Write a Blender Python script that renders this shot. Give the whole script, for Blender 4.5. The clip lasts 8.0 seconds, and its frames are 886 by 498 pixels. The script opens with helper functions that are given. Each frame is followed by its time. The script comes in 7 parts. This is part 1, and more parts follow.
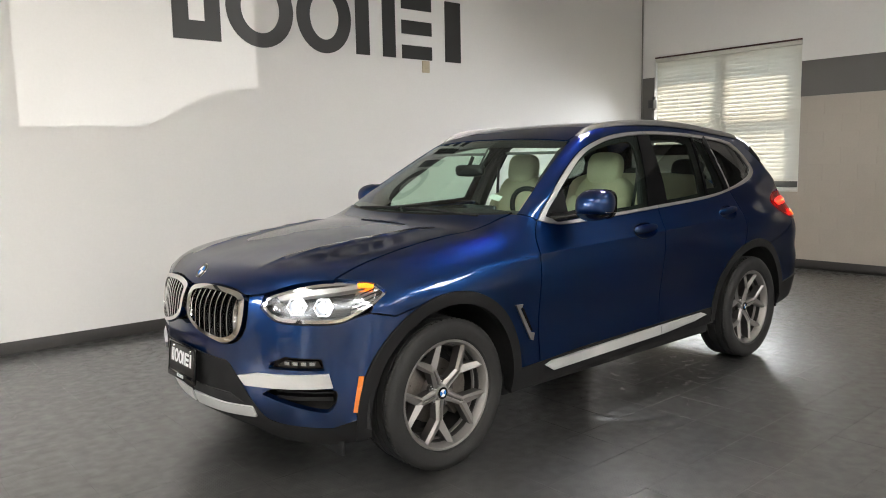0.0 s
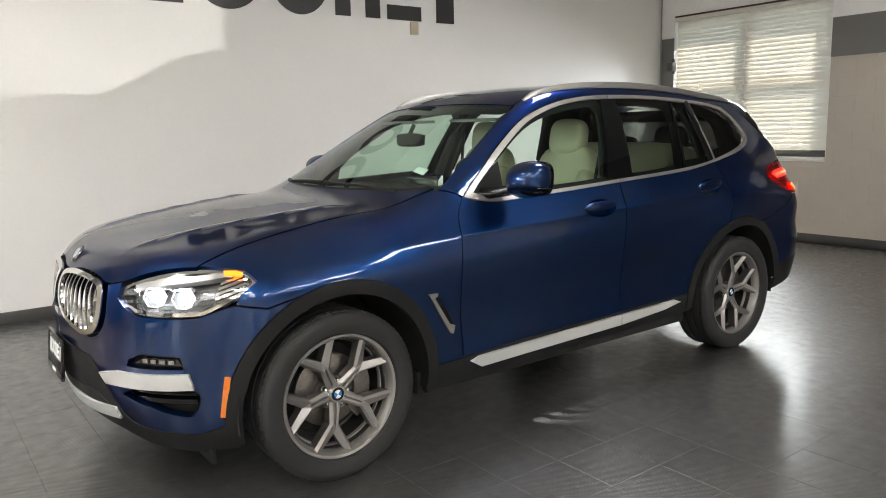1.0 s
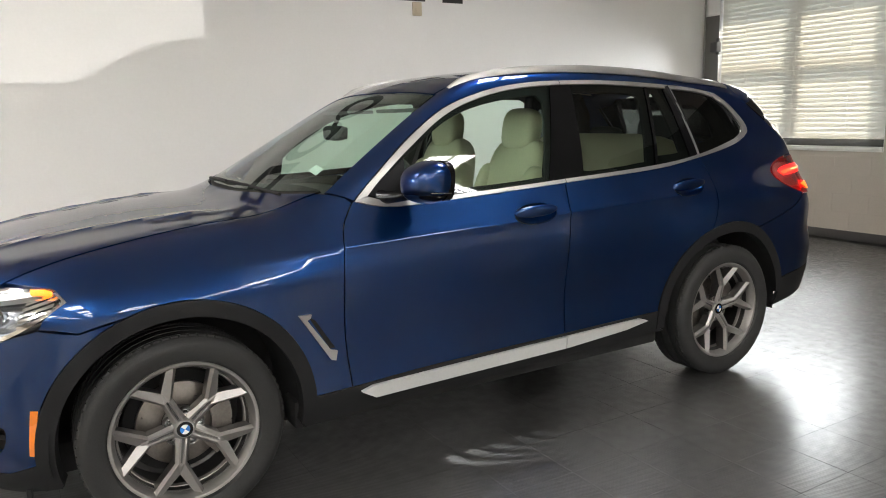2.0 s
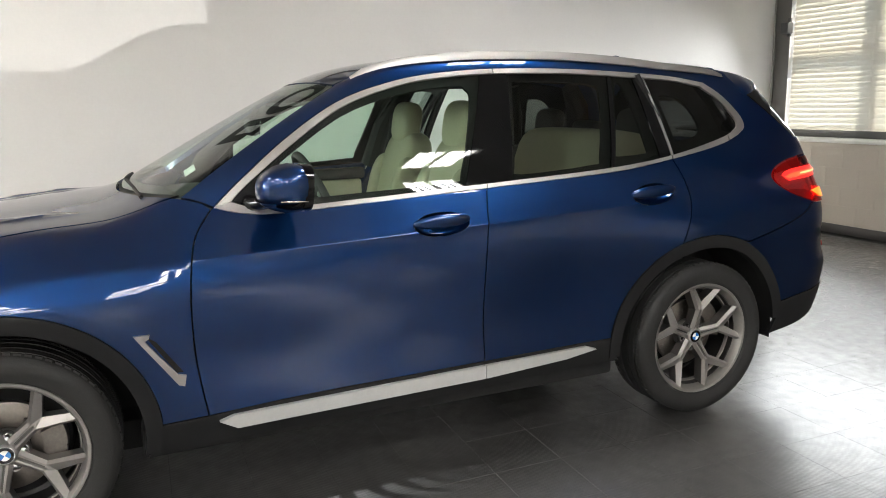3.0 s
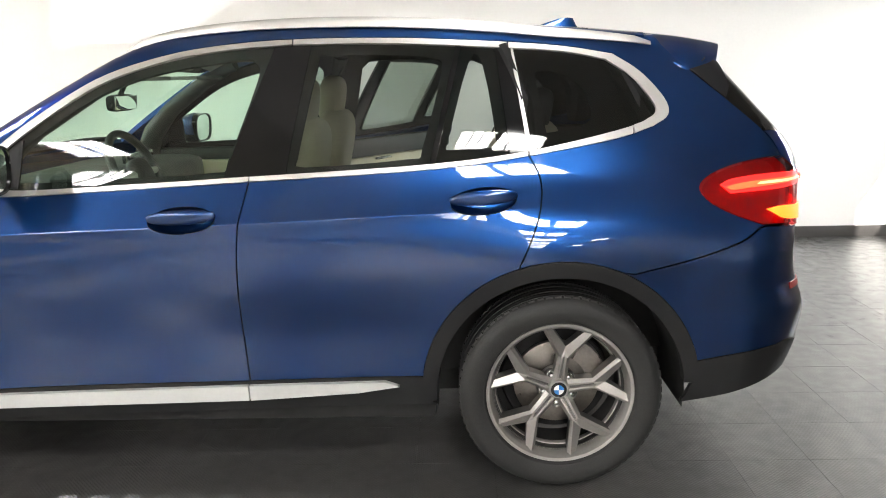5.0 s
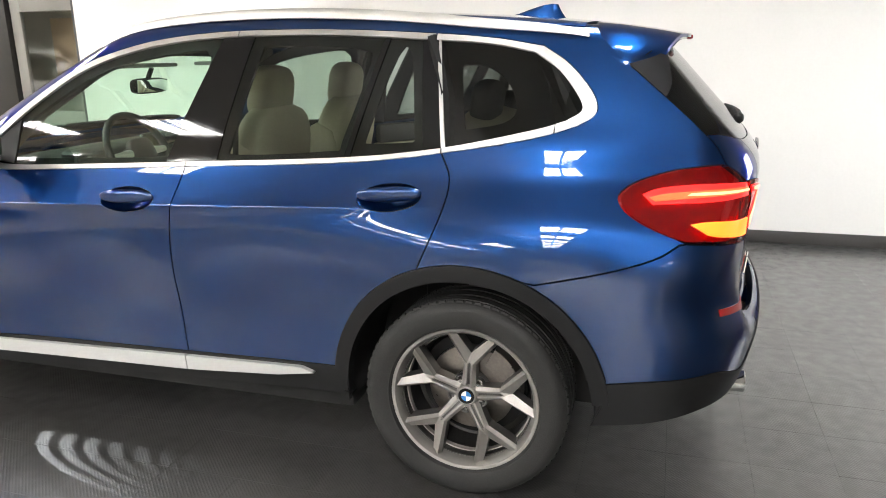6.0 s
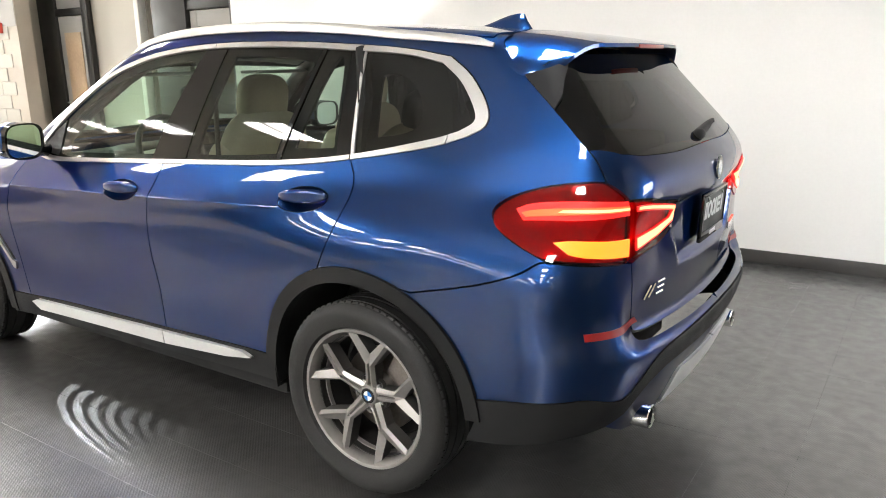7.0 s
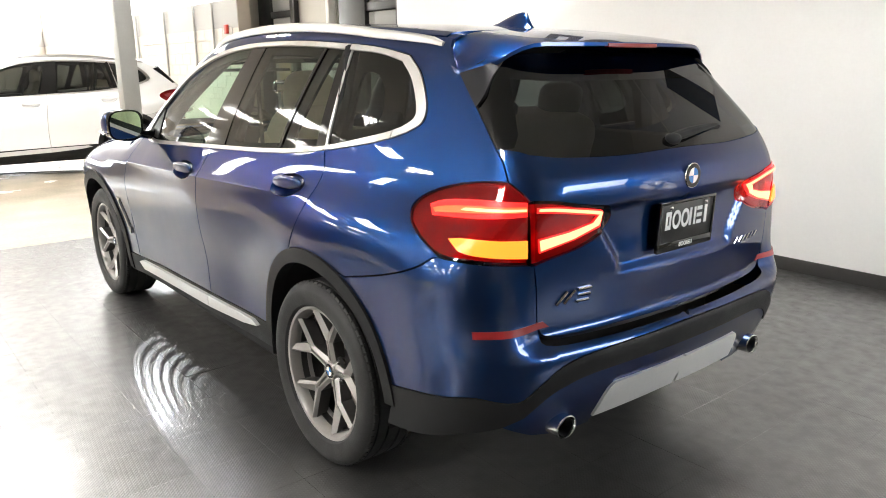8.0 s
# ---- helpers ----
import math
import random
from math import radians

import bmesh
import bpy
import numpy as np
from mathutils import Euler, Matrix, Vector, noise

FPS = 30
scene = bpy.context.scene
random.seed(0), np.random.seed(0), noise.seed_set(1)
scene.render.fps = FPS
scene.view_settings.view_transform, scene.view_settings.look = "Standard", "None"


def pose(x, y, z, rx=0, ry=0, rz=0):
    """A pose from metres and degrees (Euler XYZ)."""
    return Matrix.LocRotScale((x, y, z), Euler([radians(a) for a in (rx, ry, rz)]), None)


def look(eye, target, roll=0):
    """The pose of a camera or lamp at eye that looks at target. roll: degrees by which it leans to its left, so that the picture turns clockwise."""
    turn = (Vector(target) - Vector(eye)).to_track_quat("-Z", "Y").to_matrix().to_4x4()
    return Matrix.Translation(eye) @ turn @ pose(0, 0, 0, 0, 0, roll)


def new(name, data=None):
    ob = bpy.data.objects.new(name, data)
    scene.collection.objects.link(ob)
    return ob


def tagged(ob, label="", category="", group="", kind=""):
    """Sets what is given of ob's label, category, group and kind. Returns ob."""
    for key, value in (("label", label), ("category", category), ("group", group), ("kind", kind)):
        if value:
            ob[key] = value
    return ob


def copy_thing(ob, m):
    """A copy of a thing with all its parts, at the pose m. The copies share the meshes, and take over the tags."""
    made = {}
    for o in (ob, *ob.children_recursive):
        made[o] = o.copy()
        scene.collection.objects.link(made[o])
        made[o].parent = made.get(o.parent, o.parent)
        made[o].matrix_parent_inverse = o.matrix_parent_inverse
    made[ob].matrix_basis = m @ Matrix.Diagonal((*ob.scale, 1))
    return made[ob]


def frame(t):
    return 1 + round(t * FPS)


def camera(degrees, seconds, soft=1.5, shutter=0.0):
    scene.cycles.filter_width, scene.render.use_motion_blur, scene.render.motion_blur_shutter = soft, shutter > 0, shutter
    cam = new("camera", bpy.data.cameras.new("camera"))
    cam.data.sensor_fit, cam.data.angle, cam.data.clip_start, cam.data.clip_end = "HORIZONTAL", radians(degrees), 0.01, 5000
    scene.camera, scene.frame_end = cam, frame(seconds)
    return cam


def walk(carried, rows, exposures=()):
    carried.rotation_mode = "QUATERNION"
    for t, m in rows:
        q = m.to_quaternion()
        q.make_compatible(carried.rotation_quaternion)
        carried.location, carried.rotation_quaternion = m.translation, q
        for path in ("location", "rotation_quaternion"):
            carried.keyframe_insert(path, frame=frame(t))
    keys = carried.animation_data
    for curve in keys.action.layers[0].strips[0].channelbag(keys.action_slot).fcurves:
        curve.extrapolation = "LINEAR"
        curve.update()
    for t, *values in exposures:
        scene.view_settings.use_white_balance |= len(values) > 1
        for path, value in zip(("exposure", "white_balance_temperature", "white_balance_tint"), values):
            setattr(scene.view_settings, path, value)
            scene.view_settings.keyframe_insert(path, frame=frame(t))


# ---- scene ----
cam = camera(61.8, 8.0, soft=1.0)
PATH = [
    (0, (-2.19, -3.472, 1.463), (-0.903, -1.96, 1.221), -1.2),
    (0.5, (-1.815, -3.484, 1.453), (-0.578, -1.939, 1.166), -1.4),
    (1, (-1.396, -3.521, 1.447), (-0.22, -1.935, 1.125), -1.4),
    (1.5, (-0.929, -3.531, 1.471), (0.17, -1.896, 1.127), -1.4),
    (1.7, (-0.736, -3.55, 1.461), (0.322, -1.89, 1.111), -1.5),
    (3, (0.504, -3.544, 1.478), (1.242, -1.726, 1.089), -1.4),
    (3.5, (1.032, -3.523, 1.465), (1.631, -1.659, 1.055), -1.3),
    (4, (1.538, -3.446, 1.48), (1.997, -1.55, 1.042), -1.0),
    (4.5, (1.991, -3.423, 1.453), (2.246, -1.488, 1.019), -0.9),
    (5.8, (3.328, -3.214, 1.547), (2.833, -1.347, 1.027), -1.3),
    (6, (3.494, -3.165, 1.531), (2.923, -1.32, 1.013), -0.9),
    (6.5, (3.969, -2.993, 1.514), (3.145, -1.24, 1.016), -1.0),
    (7, (4.457, -2.772, 1.522), (3.382, -1.157, 1.033), -0.9),
    (7.5, (4.838, -2.509, 1.507), (3.536, -1.069, 1.025), -0.6),
    (8, (5.218, -2.202, 1.51), (3.705, -0.988, 1.025), -0.5),
]
walk(cam, [(t, look(eye, target, roll)) for t, eye, target, roll in PATH],
     exposures=[(0.0, 2.70), (3.5, 2.76), (4.5, 3.34), (6.5, 3.40), (8.0, 3.36)])

# ---- world and sun: clear morning outside the blinds ----
sky_world = bpy.data.worlds.new("sky")
scene.world = sky_world
sky_world.use_nodes = True
wn = sky_world.node_tree
sky = wn.nodes.new("ShaderNodeTexSky")
sky.sky_type, sky.sun_disc = "NISHITA", False
sky.sun_elevation, sky.sun_rotation = radians(51), radians(129)
wn.links.new(sky.outputs[0], wn.nodes["Background"].inputs[0])
wn.nodes["Background"].inputs[1].default_value = 0.15

SUN_WAY = Vector((-1.0, 0.80, -1.60))
sun = new("sun", bpy.data.lights.new("sun", "SUN"))
sun.data.energy, sun.data.angle, sun.data.color = 5.0, radians(0.5), (1.0, 0.95, 0.87)
sun.rotation_mode = "QUATERNION"
sun.rotation_quaternion = SUN_WAY.to_track_quat("-Z", "Y")
tagged(sun, kind="structure")


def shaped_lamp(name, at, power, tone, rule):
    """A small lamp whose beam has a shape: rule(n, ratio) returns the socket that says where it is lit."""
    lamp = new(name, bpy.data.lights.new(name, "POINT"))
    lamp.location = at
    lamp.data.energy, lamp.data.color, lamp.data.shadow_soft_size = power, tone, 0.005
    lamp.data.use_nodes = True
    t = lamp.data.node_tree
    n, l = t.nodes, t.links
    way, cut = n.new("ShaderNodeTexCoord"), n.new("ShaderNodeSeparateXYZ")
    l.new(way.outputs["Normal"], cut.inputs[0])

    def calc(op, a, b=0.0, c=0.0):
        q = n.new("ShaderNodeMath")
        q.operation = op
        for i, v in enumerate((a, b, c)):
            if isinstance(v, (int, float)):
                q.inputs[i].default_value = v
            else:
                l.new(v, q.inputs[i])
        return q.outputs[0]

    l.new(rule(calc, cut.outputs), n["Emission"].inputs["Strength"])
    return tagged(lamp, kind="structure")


def wall_patch_rule(calc, d):
    """An added lamp's beam, cut to a square-edged patch high on the white wall."""
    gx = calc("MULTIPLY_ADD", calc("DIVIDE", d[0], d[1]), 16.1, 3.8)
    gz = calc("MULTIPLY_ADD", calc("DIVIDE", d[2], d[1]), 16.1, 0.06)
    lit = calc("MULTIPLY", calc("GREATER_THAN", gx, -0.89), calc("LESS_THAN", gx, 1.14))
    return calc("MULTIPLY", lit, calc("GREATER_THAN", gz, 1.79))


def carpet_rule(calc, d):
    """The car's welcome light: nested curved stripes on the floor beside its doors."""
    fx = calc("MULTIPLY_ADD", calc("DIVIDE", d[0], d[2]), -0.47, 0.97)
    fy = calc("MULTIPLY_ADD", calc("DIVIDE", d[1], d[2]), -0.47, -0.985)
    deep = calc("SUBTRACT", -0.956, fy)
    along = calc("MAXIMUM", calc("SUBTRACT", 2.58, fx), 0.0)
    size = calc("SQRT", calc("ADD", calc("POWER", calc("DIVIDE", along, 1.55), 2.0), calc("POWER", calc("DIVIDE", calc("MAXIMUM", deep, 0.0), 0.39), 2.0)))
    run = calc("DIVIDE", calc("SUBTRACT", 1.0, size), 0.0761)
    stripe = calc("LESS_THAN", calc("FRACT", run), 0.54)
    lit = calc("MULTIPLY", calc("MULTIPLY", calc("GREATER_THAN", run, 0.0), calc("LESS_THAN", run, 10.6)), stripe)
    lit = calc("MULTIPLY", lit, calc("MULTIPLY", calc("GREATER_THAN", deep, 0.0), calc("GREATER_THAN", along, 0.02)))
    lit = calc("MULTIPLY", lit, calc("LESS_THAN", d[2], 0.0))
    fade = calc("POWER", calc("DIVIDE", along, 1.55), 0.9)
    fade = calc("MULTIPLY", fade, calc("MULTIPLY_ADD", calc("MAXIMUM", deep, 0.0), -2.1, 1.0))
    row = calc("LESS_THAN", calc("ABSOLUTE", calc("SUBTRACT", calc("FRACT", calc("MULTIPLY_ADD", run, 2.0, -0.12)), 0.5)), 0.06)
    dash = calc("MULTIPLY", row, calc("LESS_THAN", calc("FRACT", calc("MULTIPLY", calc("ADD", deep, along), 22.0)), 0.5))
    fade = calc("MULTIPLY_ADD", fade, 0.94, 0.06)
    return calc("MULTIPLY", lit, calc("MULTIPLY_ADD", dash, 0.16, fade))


# unseen lamp low in the hall, added to throw the wall's light patch
shaped_lamp("floor_glint", (3.8, -13.0, 0.06), 510.0, (1.0, 0.98, 0.94), wall_patch_rule)
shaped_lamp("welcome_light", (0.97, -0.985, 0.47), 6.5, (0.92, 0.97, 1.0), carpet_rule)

# daylight in the row of high windows
high_light = new("high_window_light", bpy.data.lights.new("high_window_light", "AREA"))
high_light.data.shape, high_light.data.size, high_light.data.size_y = "RECTANGLE", 14.2, 1.04
high_light.data.energy, high_light.data.color = 300.0, (0.97, 0.98, 1.0)
high_light.matrix_basis = pose(-14.8, 3.39, 3.16, 90, 0, 180)
tagged(high_light, kind="structure")


# daylight in the windows of the far end wall
west_light = new("west_window_light", bpy.data.lights.new("west_window_light", "AREA"))
west_light.data.shape, west_light.data.size, west_light.data.size_y = "RECTANGLE", 12.0, 1.04
west_light.data.energy, west_light.data.color = 50.0, (1.0, 0.98, 0.95)
west_light.matrix_basis = pose(-21.98, -3.4, 3.16, 90, 0, -90)
tagged(west_light, kind="structure")


# added lamp on the room side, standing in for daylight through the blind
window_light = new("window_light", bpy.data.lights.new("window_light", "AREA"))
window_light.data.shape, window_light.data.size, window_light.data.size_y = "RECTANGLE", 2.0, 0.9
window_light.data.spread = radians(110)
window_light.data.energy, window_light.data.color = 5.4, (0.93, 0.97, 1.0)
window_light.matrix_basis = pose(7.140, 1.825, 1.95, 64, 0, 90)
tagged(window_light, kind="structure")


# ---- materials ----
def nodes_of(name):
    m = bpy.data.materials.new(name)
    m.use_nodes = True
    return m, m.node_tree.nodes, m.node_tree.links, m.node_tree.nodes["Principled BSDF"]


def surface(name, colour, rough=0.5, metal=0.0, coat=0.0, grain=0.06, scale=6.0, fine=90.0, bump=0.0, vary=0.0, spec=0.5, coat_rough=0.03, bump_scale=None):
    """A surface whose tone and gloss vary at two scales."""
    m, n, l, b = nodes_of(name)
    co = n.new("ShaderNodeTexCoord")
    big, small = n.new("ShaderNodeTexNoise"), n.new("ShaderNodeTexNoise")
    big.inputs["Scale"].default_value, small.inputs["Scale"].default_value = scale, fine
    big.inputs["Detail"].default_value = 4
    for t in (big, small):
        l.new(co.outputs["Object"], t.inputs["Vector"])
    both = n.new("ShaderNodeMath")
    both.operation = "ADD"
    l.new(big.outputs[0], both.inputs[0])
    l.new(small.outputs[0], both.inputs[1])
    last = both
    if vary:
        info, mul, add = n.new("ShaderNodeObjectInfo"), n.new("ShaderNodeMath"), n.new("ShaderNodeMath")
        mul.operation, mul.inputs[1].default_value = "MULTIPLY_ADD", vary
        mul.inputs[2].default_value = -vary / 2
        add.operation = "ADD"
        l.new(info.outputs["Random"], mul.inputs[0])
        l.new(mul.outputs[0], add.inputs[0])
        l.new(both.outputs[0], add.inputs[1])
        last = add
    tone = n.new("ShaderNodeMapRange")
    tone.inputs[1].default_value, tone.inputs[2].default_value = 0.4, 1.6
    tone.inputs[3].default_value, tone.inputs[4].default_value = 1 - grain * 2, 1 + grain * 2
    l.new(last.outputs[0], tone.inputs[0])
    mix = n.new("ShaderNodeVectorMath")
    mix.operation = "SCALE"
    mix.inputs[0].default_value = colour
    l.new(tone.outputs[0], mix.inputs["Scale"])
    l.new(mix.outputs[0], b.inputs["Base Color"])
    rr = n.new("ShaderNodeMapRange")
    rr.inputs[1].default_value, rr.inputs[2].default_value = 0.3, 0.7
    rr.inputs[3].default_value, rr.inputs[4].default_value = max(rough - 0.05 - grain * 0.5, 0.02), rough + 0.03 + grain * 0.5
    l.new(big.outputs[0], rr.inputs[0])
    l.new(rr.outputs[0], b.inputs["Roughness"])
    b.inputs["Metallic"].default_value = metal
    b.inputs["Coat Weight"].default_value, b.inputs["Coat Roughness"].default_value = coat, coat_rough
    b.inputs["Specular IOR Level"].default_value = spec
    if bump:
        bp = n.new("ShaderNodeBump")
        bp.inputs["Distance"].default_value = bump
        bp.inputs["Strength"].default_value = 0.6
        src = small
        if bump_scale:
            src = n.new("ShaderNodeTexNoise")
            src.inputs["Scale"].default_value = bump_scale
            l.new(co.outputs["Object"], src.inputs["Vector"])
        l.new(src.outputs[0], bp.inputs["Height"])
        l.new(bp.outputs[0], b.inputs["Normal"])
    return m


def glow(name, colour, strength):
    m, n, l, b = nodes_of(name)
    b.inputs["Base Color"].default_value = (*colour, 1)
    b.inputs["Emission Color"].default_value, b.inputs["Emission Strength"].default_value = (*colour, 1), strength
    b.inputs["Roughness"].default_value = 0.3
    return m


def pane(name, tint, base=0.065, rough=0.0):
    """Sheet glass: light passes tinted, and the sheet mirrors more at a slant."""
    m, n, l, b = nodes_of(name)
    n.remove(b)
    out = n["Material Output"]
    clear, gloss, mix, facing = n.new("ShaderNodeBsdfTransparent"), n.new("ShaderNodeBsdfGlossy"), n.new("ShaderNodeMixShader"), n.new("ShaderNodeLayerWeight")
    clear.inputs[0].default_value = (*tint, 1)
    gloss.inputs["Roughness"].default_value = rough
    facing.inputs["Blend"].default_value = 0.5
    steep, share = n.new("ShaderNodeMath"), n.new("ShaderNodeMath")
    steep.operation, steep.inputs[1].default_value = "POWER", 5.0
    share.operation, share.inputs[1].default_value, share.inputs[2].default_value = "MULTIPLY_ADD", 1 - base, base
    l.new(facing.outputs["Facing"], steep.inputs[0])
    l.new(steep.outputs[0], share.inputs[0])
    l.new(share.outputs[0], mix.inputs[0])
    l.new(clear.outputs[0], mix.inputs[1])
    l.new(gloss.outputs[0], mix.inputs[2])
    l.new(mix.outputs[0], out.inputs["Surface"])
    return m


PAINT = surface("blue_metallic_paint", (0.0058, 0.0335, 0.130), rough=0.34, metal=0.95, coat=1.0, grain=0.004, scale=3, fine=900, coat_rough=0.02)
PAINT.node_tree.nodes["Principled BSDF"].inputs["Coat IOR"].default_value = 1.50
PAINT.node_tree.nodes["Principled BSDF"].inputs["Specular Tint"].default_value = (0.02, 0.08, 0.20, 1)
WHITE_PAINT = surface("white_car_paint", (0.80, 0.80, 0.80), rough=0.35, coat=1.0, grain=0.01)
BLACK_PLASTIC = surface("black_grained_plastic", (0.0105, 0.0105, 0.011), rough=0.60, spec=0.25, grain=0.10, fine=400, bump=0.0006, bump_scale=500)
FIN_BLACK = surface("satin_black_fin", (0.005, 0.005, 0.006), rough=0.48, spec=0.20, grain=0.04)
GLOSS_BLACK = surface("gloss_black_trim", (0.003, 0.003, 0.0035), rough=0.08, spec=0.45, grain=0.01)
DARK = surface("dark_underside", (0.010, 0.010, 0.010), rough=0.85, grain=0.15)
SATIN = surface("satin_aluminium", (0.48, 0.47, 0.455), rough=0.42, metal=1.0, grain=0.03, fine=200)
CHROME = surface("chrome", (0.78, 0.78, 0.78), rough=0.07, metal=1.0, grain=0.01)
SILVER = surface("silver_painted_plastic", (0.58, 0.58, 0.57), rough=0.42, metal=0.35, grain=0.03)
RUBBER = surface("tyre_rubber", (0.022, 0.0215, 0.021), rough=0.62, spec=0.32, grain=0.16, scale=9, fine=160, bump=0.0008, bump_scale=300)
ALLOY = surface("machined_grey_alloy", (0.32, 0.305, 0.29), rough=0.42, metal=0.80, grain=0.04)
ALLOY_FLANK = surface("grey_painted_alloy", (0.12, 0.115, 0.11), rough=0.38, metal=0.7, grain=0.05)
ALLOY_DARK = surface("dark_alloy_barrel", (0.07, 0.068, 0.065), rough=0.45, metal=0.8, grain=0.08)
STEEL = surface("worn_brake_steel", (0.20, 0.18, 0.16), rough=0.38, metal=0.9, grain=0.15, scale=14)
LEATHER = surface("cream_leather", (0.66, 0.58, 0.43), rough=0.55, grain=0.04, bump=0.0008, bump_scale=260)
DARK_TRIM = surface("dark_cabin_trim", (0.022, 0.022, 0.023), rough=0.6, grain=0.08, bump=0.0006, bump_scale=350)
LINING = surface("black_cabin_lining", (0.008, 0.008, 0.008), rough=0.8, spec=0.2, grain=0.06)
HEADLINING = surface("grey_headlining", (0.16, 0.155, 0.15), rough=0.9, grain=0.05)
CARPET = surface("black_carpet", (0.012, 0.012, 0.012), rough=0.95, grain=0.2)
CLEAR_GLASS = pane("clear_car_glass", (0.76, 0.92, 0.82))
DARK_GLASS = pane("tinted_rear_glass", (0.43, 0.49, 0.45))
PRIVACY_GLASS = pane("privacy_glass", (0.22, 0.235, 0.22))
REAR_GLASS = pane("dark_rear_glass", (0.17, 0.18, 0.175), 0.08)
LAMP_GLASS = pane("lamp_cover", (0.93, 0.94, 0.95))
RED_GLASS = pane("red_lamp_cover", (0.70, 0.030, 0.035))
RED_BODY = surface("red_lamp_housing", (0.30, 0.008, 0.010), rough=0.25, coat=0.5, grain=0.05)
RED_REFLECTOR = surface("red_reflector", (0.26, 0.006, 0.008), rough=0.38, coat=0.25, grain=0.05)
AMBER = surface("amber_reflector", (0.75, 0.20, 0.015), rough=0.25, coat=1.0, grain=0.05)
LED_WHITE = glow("headlight_led", (0.92, 0.96, 1.0), 0.15)
LED_AMBER = glow("turn_led", (1.0, 0.22, 0.012), 0.42)
TAIL_RED = glow("tail_led_red", (1.0, 0.014, 0.012), 0.19)
TAIL_CORE = glow("tail_led_core", (1.0, 0.24, 0.10), 0.46)
TAIL_HOT = glow("tail_led_amber", (1.0, 0.14, 0.012), 0.34)
TAIL_TOP = glow("tail_led_top", (1.0, 0.055, 0.016), 0.36)
EMBLEM_BLUE = surface("emblem_blue", (0.02, 0.16, 0.50), rough=0.2, coat=1.0, grain=0.01)
EMBLEM_WHITE = surface("emblem_white", (0.80, 0.80, 0.80), rough=0.2, coat=1.0, grain=0.01)
PLATE_BLACK = surface("black_plate_card", (0.012, 0.012, 0.012), rough=0.35, grain=0.05)
PLATE_WHITE = surface("white_plate_print", (0.78, 0.78, 0.78), rough=0.45, grain=0.02)
SCREEN = surface("dark_screen", (0.02, 0.025, 0.03), rough=0.12, coat=1.0, grain=0.02)
MIRROR = surface("mirror_glass", (0.86, 0.88, 0.86), rough=0.02, metal=1.0, grain=0.0)
STICKER = surface("paper_sticker", (0.75, 0.78, 0.76), rough=0.7, grain=0.02)

WALL_WHITE = surface("white_wall_paint", (0.83, 0.82, 0.80), rough=0.48, grain=0.016, scale=0.9, fine=45, bump=0.0012, bump_scale=70, spec=0.4)
WALL_BEIGE = surface("beige_block_paint", (0.45, 0.405, 0.345), rough=0.55, grain=0.03, scale=1.3, fine=60, bump=0.002, bump_scale=90, vary=0.03)
WALL_BAND = surface("grey_band_paint", (0.145, 0.14, 0.132), rough=0.55, grain=0.04, scale=1.5, bump=0.001, bump_scale=90)
# grey band again, lightened in colour for the light washing the far hall
HALL_BAND = surface("light_washed_band", (0.30, 0.29, 0.27), rough=0.55, grain=0.05, scale=1.5, bump=0.001, bump_scale=90)
HALL_BLOCK = surface("greyish_block_paint", (0.44, 0.42, 0.37), rough=0.55, grain=0.04, scale=1.3, fine=60, bump=0.002, bump_scale=90)
BASE_BLACK = surface("black_rubber_base", (0.050, 0.047, 0.045), rough=0.45, grain=0.10, scale=3)
SIGN_BLACK = surface("black_sign_paint", (0.030, 0.029, 0.028), rough=0.42, grain=0.06, scale=3)
CEILING_PAINT = surface("ceiling_paint", (0.60, 0.595, 0.58), rough=0.9, grain=0.03)
CONCRETE = surface("polished_beige_concrete", (0.42, 0.36, 0.28), rough=0.22, grain=0.10, scale=1.6, fine=30, bump=0.0005)
BLIND = surface("ivory_blind_slat", (0.84, 0.82, 0.755), rough=0.45, grain=0.02)
FRAME_PAINT = surface("white_window_frame", (0.70, 0.69, 0.66), rough=0.4, grain=0.03)
DOOR_DARK = surface("dark_metal_frame", (0.020, 0.019, 0.018), rough=0.4, grain=0.06)
DOOR_TAN = surface("tan_wooden_door", (0.40, 0.29, 0.19), rough=0.5, grain=0.10, scale=3, fine=25)
POLE_PAINT = surface("grey_post_paint", (0.27, 0.265, 0.25), rough=0.45, grain=0.05)
RED_PAINT = surface("red_alarm_plastic", (0.55, 0.05, 0.03), rough=0.4, grain=0.03)
BEIGE_PLASTIC = surface("ivory_plastic", (0.58, 0.50, 0.36), rough=0.45, grain=0.03)
BLIND_EDGE = surface("dark_red_rail_edge", (0.07, 0.022, 0.016), rough=0.5, grain=0.05)
GREY_PLASTIC = surface("grey_plastic", (0.07, 0.07, 0.07), rough=0.45, grain=0.04)
HOSE = surface("grey_cable", (0.25, 0.24, 0.22), rough=0.5, grain=0.05)
TUBE_LIGHT = glow("ceiling_tube_light", (1.0, 0.985, 0.965), 5.6)
TUBE_DIM = glow("louvred_tube_light", (1.0, 0.985, 0.965), 6.1)
HALL_DARK = surface("unseen_wall_dark", (0.085, 0.083, 0.08), rough=0.7, grain=0.08)
LAMP_INNER = surface("bright_lamp_housing", (0.30, 0.31, 0.33), rough=0.25, metal=0.8, grain=0.04)
DISPLAY = glow("instrument_display", (0.55, 0.66, 0.70), 0.020)
LENS_GLOW = glow("lens_glow", (0.90, 0.95, 1.0), 0.08)
